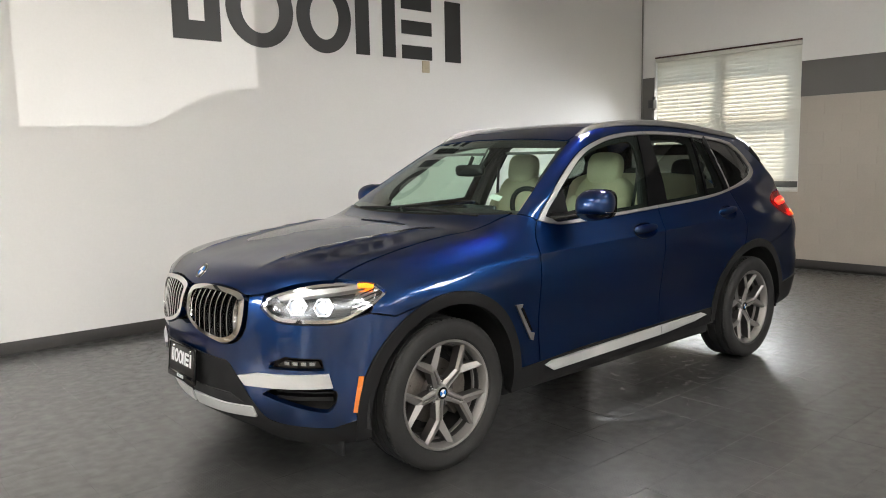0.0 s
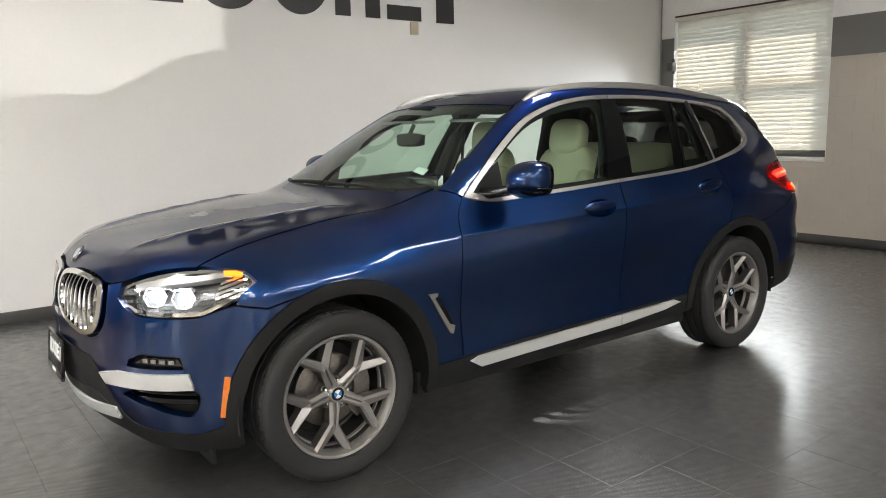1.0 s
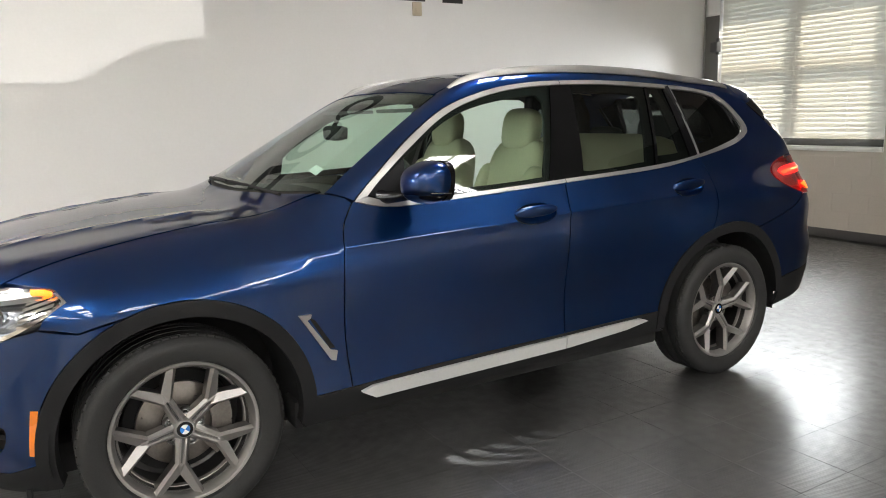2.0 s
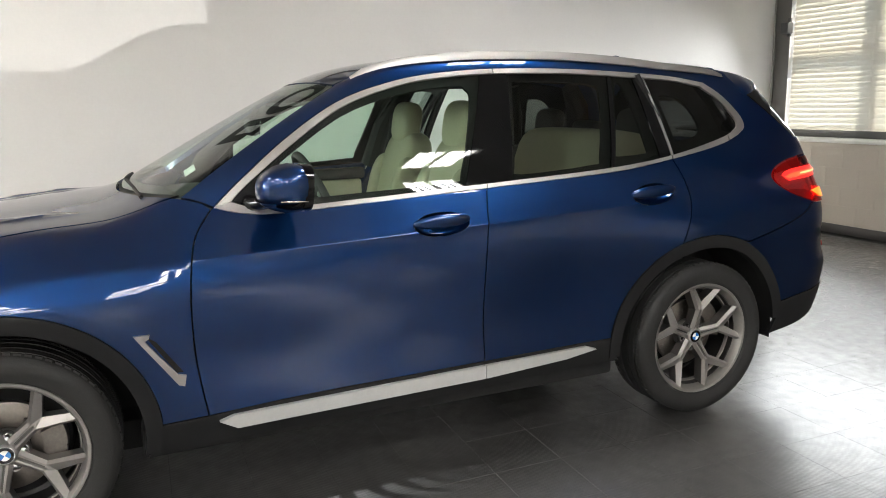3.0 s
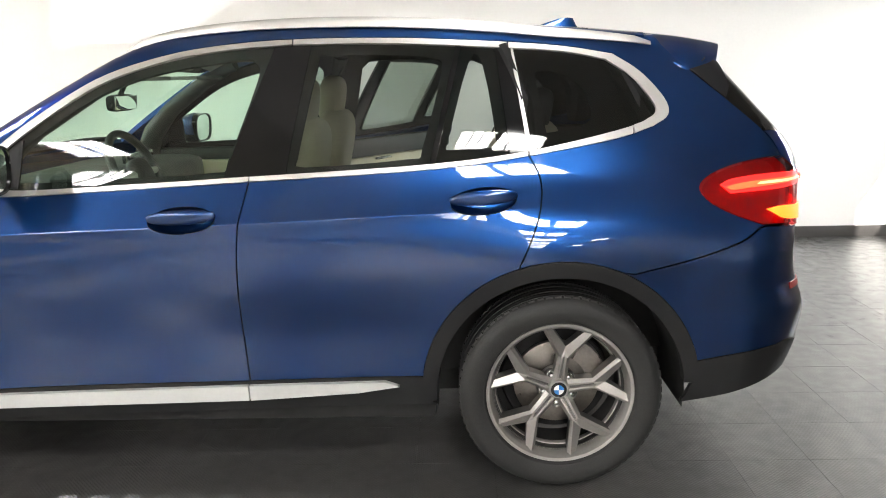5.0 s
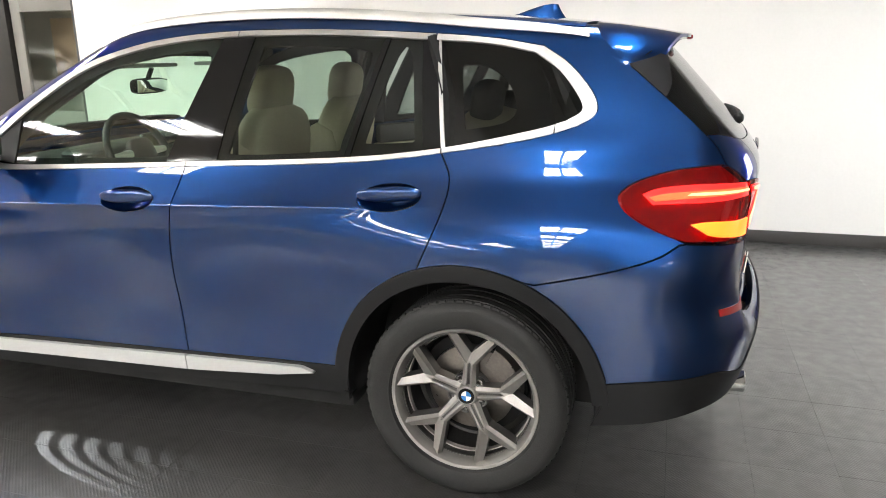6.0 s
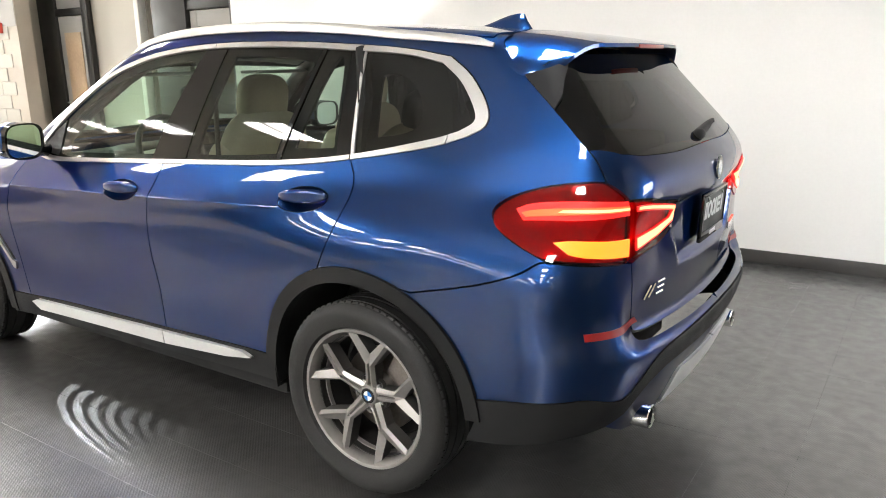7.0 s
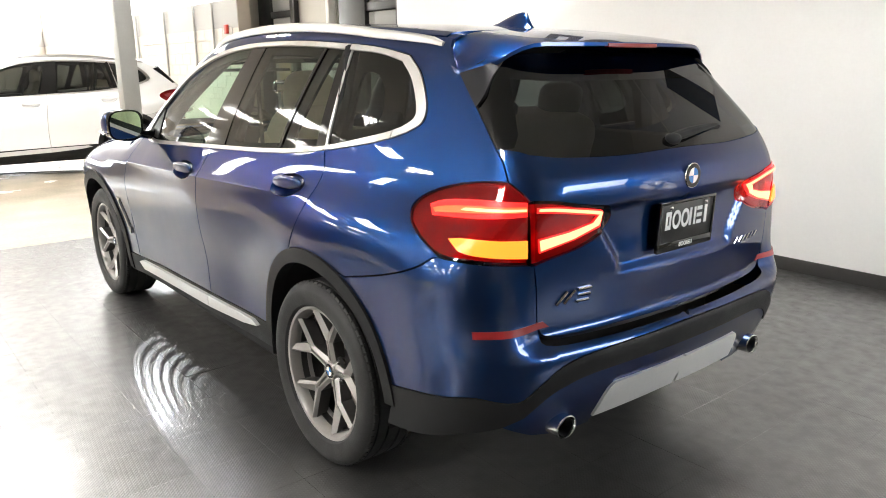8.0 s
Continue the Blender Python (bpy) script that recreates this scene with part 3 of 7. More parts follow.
def panel(loop, way, holes=(), off=0.0, thick=0.030, gap=0.0026, step=0.03, keep_middle=False, crease=False):
    """A sheet of the car's surface inside a loop of points, with a turned-in rim."""
    flat = lambda l: np.array([[np.asarray(p, float) @ way[0], np.asarray(p, float) @ way[1]] for p in l])
    outer3 = np.asarray(loop, float)
    ring = dense(flat(loop), step * 0.6)
    if gap:
        drawn = shrunk(ring, gap)
        if keep_middle:
            ys = dense_y(flat(loop), outer3[:, 1], step * 0.6)
            drawn[np.abs(ys) < 1e-6] = ring[np.abs(ys) < 1e-6]
        ring = drawn
    rings = [ring] + [shrunk(dense(flat(h), step * 0.6), -gap) for h in holes]
    a, b = ring.min(0), ring.max(0)
    gx, gy = np.meshgrid(np.arange(a[0] + step / 2, b[0], step), np.arange(a[1] + step / 2, b[1], step))
    grid = np.stack([gx.ravel(), gy.ravel()], 1)
    ok = inside(ring, grid)
    for h in rings[1:]:
        ok &= ~inside(h, grid)
    grid = grid[ok]
    edge = np.concatenate(rings)
    if len(grid):
        far = np.array([np.min(np.sum((edge - g) ** 2, 1)) for g in grid]) > (0.4 * step) ** 2
        grid = grid[far]
    if crease:
        xs = np.arange(outer3[:, 0].min(), outer3[:, 0].max(), step * 0.8)
        fold = np.concatenate([flat([(x, 0.0, CREASE(x) + d) for x in xs]) for d in (-0.016, -0.008, -0.003, 0.0, 0.003, 0.008, 0.016)])
        fold = fold[inside(ring, fold)]
        for h in rings[1:]:
            fold = fold[~inside(h, fold)]
        fold = fold[np.array([np.min(np.sum((edge - g) ** 2, 1)) for g in fold]) > 0.004 ** 2]
        grid = grid[np.array([np.min(np.sum((fold - g) ** 2, 1)) for g in grid]) > 0.010 ** 2]
        grid = np.concatenate([grid, fold])
    v, f = triangles(rings, grid)
    p = cast(v, way, off)
    if keep_middle:
        p[np.abs(p[:, 1]) < 0.007, 1] = 0.0
    nn = grad(p)
    t = f[len(f) // 2]
    if np.cross(p[t[1]] - p[t[0]], p[t[2]] - p[t[0]]) @ nn[t[0]] < 0:
        f = [tuple(reversed(q)) for q in f]
    pts, faces, norms = [tuple(q) for q in p], list(f), [tuple(q) for q in nn]
    if thick:
        seen = set()
        for q in f:
            for i in range(3):
                seen.add((q[i], q[(i + 1) % 3]))
        rim = [(i, j) for i, j in seen if (j, i) not in seen]
        at = {}
        for i, j in rim:
            for k in (i, j):
                if k not in at:
                    at[k] = len(pts)
                    d = p[j] - p[i]
                    out = np.cross(d, nn[k])
                    out /= max(np.linalg.norm(out), 1e-9)
                    pts += [tuple(p[k]), tuple(p[k] - nn[k] * thick)]
                    norms += [tuple(out)] * 2
            faces.append((at[j], at[i], at[i] + 1, at[j] + 1))
    return pts, faces, norms


def dense_y(loop, ys, step):
    out = []
    for i in range(len(loop)):
        p, q = loop[i], loop[(i + 1) % len(loop)]
        k = max(1, int(np.ceil(np.linalg.norm(q - p) / step)))
        out += [ys[i] + (ys[(i + 1) % len(loop)] - ys[i]) * j / k for j in range(k)]
    return np.array(out)


def arc(cx, cz, r, a0, a1, n=24):
    """Points of an arc in x and z, angles in degrees from the rear, upwards."""
    return [(cx + r * math.cos(radians(a0 + (a1 - a0) * i / n)), cz + r * math.sin(radians(a0 + (a1 - a0) * i / n))) for i in range(n + 1)]


# plain shapes of a sign, each one a set of plates one unit high
def ring_shape(x0, x1, z0, z1, w, n=40):
    c, d = ((x0 + x1) / 2, (z0 + z1) / 2), ((x1 - x0) / 2, (z1 - z0) / 2)
    o = [(c[0] + d[0] * math.cos(2 * math.pi * i / n), c[1] + d[1] * math.sin(2 * math.pi * i / n)) for i in range(n)]
    k = [(c[0] + (d[0] - w) * math.cos(2 * math.pi * i / n), c[1] + (d[1] - w * 0.92) * math.sin(2 * math.pi * i / n)) for i in range(n)]
    return [o, k]


def sign_plates(kind, w, s):
    """Plates of one shape, w wide, with bars s thick."""
    bar = lambda x0, z0, x1, z1: [(x0, z0), (x1, z0), (x1, z1), (x0, z1)]
    if kind == "box":
        return [[bar(0, 0, w, 1), bar(s, s * 1.15, w - s, 1 - s * 1.15)]]
    if kind == "ring":
        return [ring_shape(0, w, -0.03, 1.03, s)]
    if kind == "pair":
        return [[bar(0, 0, s * 1.15, 1)], [bar(w - s * 1.15, 0, w, 1)]]
    if kind == "rungs":
        return [[bar(0, z, w, z + s)] for z in (0.0, 0.5 - s / 2, 1 - s)]
    return [[bar(w / 2 - s * 0.8, 0, w / 2 + s * 0.8, 1)]]


SIGN_ROW = (("box", 0.0, 0.62), ("ring", 0.76, 1.02), ("ring", 1.84, 0.98), ("pair", 2.86, 0.78), ("rungs", 3.77, 0.62), ("post", 4.48, 0.78))


def sign_shape(kind, w, size, depth, s=0.215):
    geo = joined(*[slab(l, depth / size) for l in sign_plates(kind, w, s)])
    return [(p[0] * size, p[1] * size, p[2] * size) for p in geo[0]], geo[1]


# ---- the hall ----
NORTH, EAST, HIGH = 3.108, 7.347, 4.05


def wall(name, geo, mat, label):
    return tagged(part(name, geo, mat), label, "wall", kind="structure")


def room():
    # white wall behind the car
    wall("wall_north", block(-2.23, NORTH, 0, EAST + 0.3, NORTH + 0.22, HIGH, 0), WALL_WHITE, "white painted wall with a large black sign")
    base = part("baseboard", block(-2.23, NORTH - 0.012, 0, EAST - 0.13, NORTH - 0.001, 0.10, 0.003), BASE_BLACK)
    tagged(base, "black rubber baseboard along the white wall", "baseboard", kind="structure")
    # ceiling, with dark beams out of sight
    tagged(part("ceiling", block(-22, -24, HIGH, EAST + 0.3, NORTH + 1.2, HIGH + 0.2, 0), CEILING_PAINT), "plain white painted ceiling", "ceiling", kind="structure")
    # out of sight; its pale tone is set to lighten what the flank mirrors
    wall("wall_south", block(-22, -24.2, 0, EAST + 0.3, -24, HIGH, 0), HALL_BLOCK, "plain beige wall at the far end of the hall")
    # east wall of painted blocks, with the window
    w0, w1, b0, b1 = 0.77, 2.88, 1.00, 2.86
    bits = [block(EAST, -1.6, 0, EAST + 0.3, w0, HIGH, 0), block(EAST, w1, 0, EAST + 0.3, NORTH + 0.22, HIGH, 0),
            block(EAST, w0, 0, EAST + 0.3, w1, b0, 0), block(EAST, w0, b1, EAST + 0.3, w1, HIGH, 0)]
    upper = wall("wall_east", joined(*bits), WALL_WHITE, "painted block wall, white above a grey band")
    # unseen stretch, made dark so that the car's flank mirrors darkness
    wall("wall_east_far", block(EAST, -7.0, 0, EAST + 0.3, -1.6, HIGH, 0), HALL_DARK, "unseen dark wall, added to darken the car's reflections")
    # unseen too, kept pale to brighten the rear door's reflections
    wall("wall_east_end", block(EAST, -24, 0, EAST + 0.3, -7.0, HIGH, 0), HALL_BLOCK, "plain beige wall at the far end of the hall")
    # the grey band, proud of the wall
    tagged(part("paint_band", joined(block(EAST - 0.006, -1.6, 2.14, EAST + 0.002, w0 - 0.004, 2.575, 0.001), block(EAST - 0.006, w1 + 0.004, 0.98, EAST + 0.002, NORTH - 0.002, 2.575, 0.001)), WALL_BAND), "dark grey painted band across the wall", "wall band", kind="structure")
    eb = part("baseboard", block(EAST - 0.022, -1.6, 0, EAST - 0.011, NORTH - 0.013, 0.10, 0.003), BASE_BLACK)
    tagged(eb, "black rubber baseboard along the block wall", "baseboard", kind="structure")
    # shelf-like ledge where the white wall meets the corner
    tagged(part("wall_ledge", block(6.55, NORTH - 0.05, 0.10, EAST - 0.013, NORTH - 0.002, 0.99, 0.006), WALL_WHITE), "low white thickening of the wall in the corner", "ledge", kind="structure")
    win = thing("window_1", "wide window with white frame behind ivory blinds", "window", kind="structure")
    part("window_frame", joined(block(EAST + 0.10, w0, b0, EAST + 0.16, w1, b0 + 0.07, 0.004), block(EAST + 0.10, w0, b1 - 0.07, EAST + 0.16, w1, b1, 0.004), block(EAST + 0.10, w0, b0 + 0.07, EAST + 0.16, w0 + 0.07, b1 - 0.07, 0.004),
                                block(EAST + 0.10, w1 - 0.07, b0 + 0.07, EAST + 0.16, w1, b1 - 0.07, 0.004), block(EAST + 0.10, 1.76, b0 + 0.07, EAST + 0.16, 1.92, b1 - 0.07, 0.004), block(EAST + 0.10, w0 + 0.07, 1.90, EAST + 0.158, w1 - 0.07, 2.0, 0.004)), FRAME_PAINT, win)
    pane_ob = part("pane", block(EAST + 0.125, w0 + 0.06, b0 + 0.06, EAST + 0.131, w1 - 0.06, b1 - 0.06, 0), WINDOW_GLASS, win, "clear pane")
    pane_ob.visible_shadow = False
    part("sash_rail", block(EAST + 0.085, w0 + 0.02, b0 + 0.006, EAST + 0.098, w1 - 0.02, b0 + 0.125, 0.003), GREY_PLASTIC, win, "dark grey lower rail")
    part("window_sill", block(EAST - 0.02, w0, b0 - 0.04, EAST + 0.10, w1, b0 + 0.004, 0.004), FRAME_PAINT, win, "white sill")
    blind = thing("window_blind", "closed ivory slatted blind in the window", "blind")
    slat = block(-0.032, w0 + 0.012, -0.0014, 0.032, w1 - 0.012, 0.0014, 0.0006, 1)
    n = 32
    first = None
    for i in range(n):
        z = 1.135 + (2.775 - 1.135) * i / (n - 1)
        at = pose(EAST + 0.045, 0, z, 0, -70, 0)
        if first is None:
            first = part("slat", slat, BLIND, blind, at=at)
        else:
            same_part("slat", first, blind, at)
    part("head_rail", block(EAST + 0.004, w0 + 0.006, 2.785, EAST + 0.075, w1 - 0.006, 2.838, 0.004), BLIND, blind)
    part("bottom_rail", block(EAST + 0.03, w0 + 0.012, 1.085, EAST + 0.06, w1 - 0.05, 1.105, 0.004), BLIND, blind)
    part("rail_edge", block(EAST - 0.010, w0 + 0.002, 2.839, EAST + 0.04, w1 - 0.002, 2.858, 0.002), BLIND_EDGE, blind, "dark red edge over the head rail")
    for y in (1.2, 1.85, 2.5):
        part("ladder_cord", block(EAST + 0.020, y, 1.10, EAST + 0.0215, y + 0.002, 2.80, 0), BLIND, blind)
    bx = part("sensor_box", joined(block(EAST - 0.10, 2.83, 2.13, EAST - 0.02, 2.93, 2.25, 0.008), block(EAST - 0.03, 2.86, 2.10, EAST - 0.005, 2.90, 2.30, 0.004)), GREY_PLASTIC)
    tagged(bx, "small grey wall loudspeaker on a bracket", "loudspeaker")
    sw = part("wall_plate", joined(block(3.155, NORTH - 0.022, 2.425, 3.255, NORTH - 0.001, 2.555, 0.006), block(3.18, NORTH - 0.030, 2.46, 3.23, NORTH - 0.02, 2.50, 0.004)), BEIGE_PLASTIC)
    tagged(sw, "ivory plastic wall box under the black sign", "wall box")
    ol = part("power_outlet", joined(block(6.79, NORTH - 0.010, 1.19, 6.87, NORTH - 0.001, 1.31, 0.004), block(6.815, NORTH - 0.014, 1.22, 6.845, NORTH - 0.009, 1.245, 0.002), block(6.815, NORTH - 0.014, 1.255, 6.845, NORTH - 0.009, 1.28, 0.002)), FRAME_PAINT)
    tagged(ol, "white plastic wall outlet beside the window", "outlet")
    conduit = part("corner_conduit", pipe([(EAST - 0.03, NORTH - 0.03, 0.99), (EAST - 0.03, NORTH - 0.03, HIGH)], 0.010, 10), POLE_PAINT)
    tagged(conduit, "thin grey conduit in the wall corner", "conduit")
    # black sign on the white wall
    spans = (("box", 0.36, 0.80), ("ring", 0.86, 1.55), ("ring", 1.59, 2.22), ("pair", 2.28, 2.79), ("rungs", 2.88, 3.30), ("post", 3.36, 3.88))
    for kind, x0, x1 in spans:
        size = 0.675
        ob = part("sign_shape", sign_shape(kind, (x1 - x0) / size, size, 0.012), SIGN_BLACK, at=pose(x0, NORTH - 0.013, 2.565))
        tagged(ob, "large flat black sign shape on the white wall", "sign", "shapes of the wall sign")


def hall_beyond():
    """What shows past the car's nose: doors, a block wall, a post, bright high windows."""
    wall("wall_recess", joined(block(-7.75, 4.0, 0, -2.23, 4.2, HIGH, 0), block(-2.43, NORTH + 0.22, 0, -2.23, 4.0, HIGH, 0), block(-7.75, 3.52, 0, -7.60, 4.0, HIGH, 0),
                               block(-5.23, 3.60, 0, -4.40, 4.0, HIGH, 0), block(-4.40, 3.62, 2.95, -2.43, 4.0, HIGH, 0)), HALL_BLOCK, "beige recess with a pier between doors")
    tagged(part("trim", block(-2.262, NORTH + 0.004, 0, -2.232, NORTH + 0.215, HIGH - 0.01, 0.003), GREY_PLASTIC), "grey edging on the end of the white wall", "trim", kind="structure")
    wall("wall_west", joined(block(-22.2, -24, 0, -22, 3.5, 2.62, 0), block(-22.2, -24, 3.70, -22, 3.5, HIGH, 0), block(-22.2, -24, 2.62, -22, -9.4, 3.70, 0), block(-22.2, 2.6, 2.62, -22, 3.5, 3.70, 0),
                            *[block(-22.2, -7.15 + 2.4 * i, 2.62, -22, -6.95 + 2.4 * i, 3.70, 0) for i in range(4)]), WALL_BEIGE, "far beige wall under high windows")
    for i in range(5):
        g = part("window_3", block(-22.11, -9.4 + 2.4 * i, 2.63, -22.10, -7.15 + 2.4 * i, 3.69, 0), WINDOW_GLASS)
        g.visible_shadow = False
        tagged(g, "bright high window in the end wall", "window", "high windows", kind="structure")
    tagged(part("paint_band", block(-21.996, -24, 2.14, -21.99, 3.28, 2.61, 0), HALL_BAND), "dark grey painted band across the end wall", "wall band", kind="structure")
    wall("wall_north_west", joined(block(-22, 3.30, 0, -7.10, 3.52, 2.62, 0), block(-22, 3.30, 3.70, -7.10, 3.52, HIGH, 0), block(-7.75, 3.30, 2.62, -7.10, 3.52, 3.70, 0), *[block(-22 + 2.4 * i, 3.30, 2.62, -21.8 + 2.4 * i, 3.52, 3.70, 0) for i in range(6)]), WALL_BEIGE, "long beige block wall under high windows")
    tagged(part("paint_band", block(-22, 3.292, 2.14, -7.11, 3.298, 2.61, 0), HALL_BAND), "dark grey painted band across the wall", "wall band", kind="structure")
    blocks = []
    for r in range(10):
        for c in range(36):
            x = -21.9 + 0.41 * c + (0.2 if r % 2 else 0)
            if x < -7.6:
                blocks.append(block(x, 3.286, 0.205 * r + 0.11, x + 0.402, 3.302, 0.205 * r + 0.307, 0.004, 1))
    tagged(part("wall_blocks", joined(*blocks), HALL_BLOCK), "painted concrete blocks of the far wall", "block wall", kind="stuff")
    for i in range(6):
        g = part("window_2", block(-21.8 + 2.4 * i, 3.40, 2.63, -19.62 + 2.4 * i, 3.41, 3.69, 0), WINDOW_GLASS)
        g.visible_shadow = False
        tagged(g, "bright high window in the long wall", "window", "high windows", kind="structure")
    for x, y in ((-4.45, 3.53), (-7.72, 3.90)):
        tagged(part("door_post", block(x - 0.045, y - 0.06, 0, x + 0.045, y + 0.06, 3.3, 0.006), FRAME_PAINT), "white upright post beside a door", "post")
    # door into the office, half glazed, next to the white wall
    d = thing("door_1", "pale half-glazed door in a dark metal frame", "door", kind="structure")
    part("door_frame", joined(block(-4.12, 3.46, 0, -3.46, 3.60, 2.94, 0.004), block(-3.46, 3.48, 2.20, -2.44, 3.60, 2.31, 0.004), block(-3.46, 3.48, 2.80, -2.44, 3.60, 2.94, 0.004)), DOOR_DARK, d, "dark metal frame")
    part("door_leaf", joined(block(-3.45, 3.52, 0.01, -3.32, 3.57, 2.19, 0.004), block(-2.58, 3.52, 0.01, -2.45, 3.57, 2.19, 0.004), block(-3.32, 3.52, 0.01, -2.58, 3.57, 0.95, 0.004), block(-3.32, 3.52, 2.00, -2.58, 3.57, 2.19, 0.004)), POLE_PAINT, d, "pale door leaf")
    part("pane", block(-3.33, 3.54, 0.94, -2.57, 3.546, 2.01, 0), WINDOW_GLASS, d, "clear door pane")
    part("door_handle", pipe([(-3.38, 3.515, 1.0), (-3.38, 3.46, 1.0), (-3.25, 3.46, 1.0)], 0.010, 8), SATIN, d)
    part("transom", block(-3.45, 3.53, 2.32, -2.45, 3.56, 2.79, 0.004), POLE_PAINT, d)
    cab = part("notice_board", joined(block(-3.36, 3.965, 1.30, -2.48, 3.985, 1.95, 0.004), block(-2.86, 3.955, 1.10, -2.80, 3.966, 1.98, 0.003)), DOOR_TAN)
    tagged(cab, "tan wooden board on the wall behind the glazed door", "board")
    # wooden door further in
    d = thing("door_2", "pale door with a tan panel in a dark metal frame", "door", kind="structure")
    part("door_frame", joined(block(-7.57, 3.90, 0, -7.10, 3.985, 3.0, 0.004), block(-6.40, 3.90, 0, -6.25, 3.985, 3.0, 0.004), block(-7.10, 3.90, 2.30, -6.40, 3.985, 2.40, 0.004)), DOOR_DARK, d, "dark metal frame")
    part("door_leaf", block(-7.09, 3.94, 0.01, -6.41, 3.98, 2.29, 0.004), POLE_PAINT, d, "pale door leaf")
    part("door_panel", block(-6.95, 3.925, 0.9, -6.52, 3.938, 2.05, 0.004), DOOR_TAN, d, "tan panel")
    part("door_handle", pipe([(-7.02, 3.935, 1.0), (-7.02, 3.88, 1.0), (-6.89, 3.88, 1.0)], 0.010, 8), SATIN, d)
    part("transom", block(-7.09, 3.94, 2.41, -6.41, 3.97, 2.95, 0.004), POLE_PAINT, d)
    post = part("steel_column", joined(block(-3.52, 0.24, 0, -3.34, 0.42, HIGH, 0.006), block(-3.58, 0.18, 0, -3.28, 0.48, 0.02, 0.004)), POLE_PAINT)
    tagged(post, "grey painted square steel column", "column")
    al = part("fire_alarm", block(-7.60, 3.24, 2.05, -7.48, 3.285, 2.20, 0.008), RED_PAINT)
    tagged(al, "small red fire alarm on the block wall", "alarm")
    al2 = part("fire_alarm", block(-13.6, 3.24, 2.35, -13.4, 3.285, 2.62, 0.008), RED_PAINT)
    tagged(al2, "small red fire alarm on the block wall", "alarm")
    for x in (-8.1, -9.0, -10.6, -12.4):
        tagged(part("wall_pipe", pipe([(x, 3.26, 1.3), (x, 3.26, 2.6)], 0.02, 8), POLE_PAINT), "painted pipe on the block wall", "pipe", "wall pipes")
    hz = part("floor_hose", pipe([(-6.9 + 0.25 * math.sin(i * 0.5), -2.6 + 0.22 * i, 0.013) for i in range(22)], 0.012, 8), HOSE)
    tagged(hz, "thin grey hose lying on the floor", "hose")


def open_tray(x0, y0, z0, x1, y1, z1):
    """A lit cover: a flat underside with turned-up sides."""
    v = [(x0, y0, z0), (x1, y0, z0), (x1, y1, z0), (x0, y1, z0), (x0, y0, z1), (x1, y0, z1), (x1, y1, z1), (x0, y1, z1)]
    return v, [(3, 2, 1, 0), (0, 1, 5, 4), (1, 2, 6, 5), (2, 3, 7, 6), (3, 0, 4, 7)]


def ceiling_lights():
    """Square fittings with two lit halves, each of three tubes, in rows under the ceiling."""
    made = None
    bright = [(3.05, -0.35)]
    spots = bright[:]
    spots += [(x, y) for y in (-4.4, -7.05, -9.7) for x in (3.3, -1.5, -4.3, -7.1)]
    spots += [(x, y) for y in (-12.4, -15.0, -17.7, -20.3) for x in (3.3, 0.7, -1.9, -4.5)]
    # unseen pair, added to brighten the hall's far south-east
    spots += [(5.9, -12.4), (5.9, -17.7)]
    # the first is an unseen light, added to brighten the white wall's west end
    spots += [(-2.3, -0.35), (-5.2, -1.0), (-9.8, -1.0), (-9.8, -4.4), (-13.5, -2.0), (-13.5, -6.0)]
    for x, y in spots:
        m = pose(x, y, HIGH - 0.10)
        if made is None:
            made = thing("ceiling_light", "white ceiling light with two lit halves", "ceiling light", "hall ceiling lights", at=m)
            part("frame", joined(block(-0.42, -0.62, -0.01, -0.39, 0.62, 0.095, 0.004), block(0.39, -0.62, -0.01, 0.42, 0.62, 0.095, 0.004), block(-0.39, -0.62, -0.01, 0.39, -0.59, 0.095, 0.004), block(-0.39, 0.59, -0.01, 0.39, 0.62, 0.095, 0.004), block(-0.03, -0.59, -0.01, 0.03, 0.59, 0.06, 0.003)), FRAME_PAINT, made)
            for s in (-1, 1):
                part("diffuser", open_tray(s * 0.21 - 0.168, -0.58, 0.03, s * 0.21 + 0.168, 0.58, 0.05), TUBE_LIGHT, made, "lit diffuser")
                for i in (-1, 1):
                    part("louvre", block(s * 0.21 + 0.056 * i - 0.008, -0.585, 0.0, s * 0.21 + 0.056 * i + 0.008, 0.585, 0.028, 0), FRAME_PAINT, made)
        else:
            twin = copy_thing(made, m)
            if (x, y) not in bright:
                for ob in twin.children_recursive:
                    if ob.data.materials[0] == TUBE_LIGHT:
                        ob.material_slots[0].link = "OBJECT"
                        ob.material_slots[0].material = TUBE_DIM


def floors():
    # pale concrete in the far part, ground outside
    tagged(part("floor", block(-22, -24, -0.10, EAST + 0.3, 4.2, -0.012, 0), DARK), "dark slab under the floor tiles", "floor", kind="structure")
    tagged(part("ground", block(-200, -200, -0.5, 200, 200, -0.35, 0), GROUND_OUT), "grey asphalt outside", "ground", kind="structure")
    fill = part("floor", block(-22, -24, -0.0118, -1.945, 4.2, -0.001, 0), CONCRETE)
    tagged(fill, "shiny beige concrete floor beyond the tiles", "floor", kind="structure")


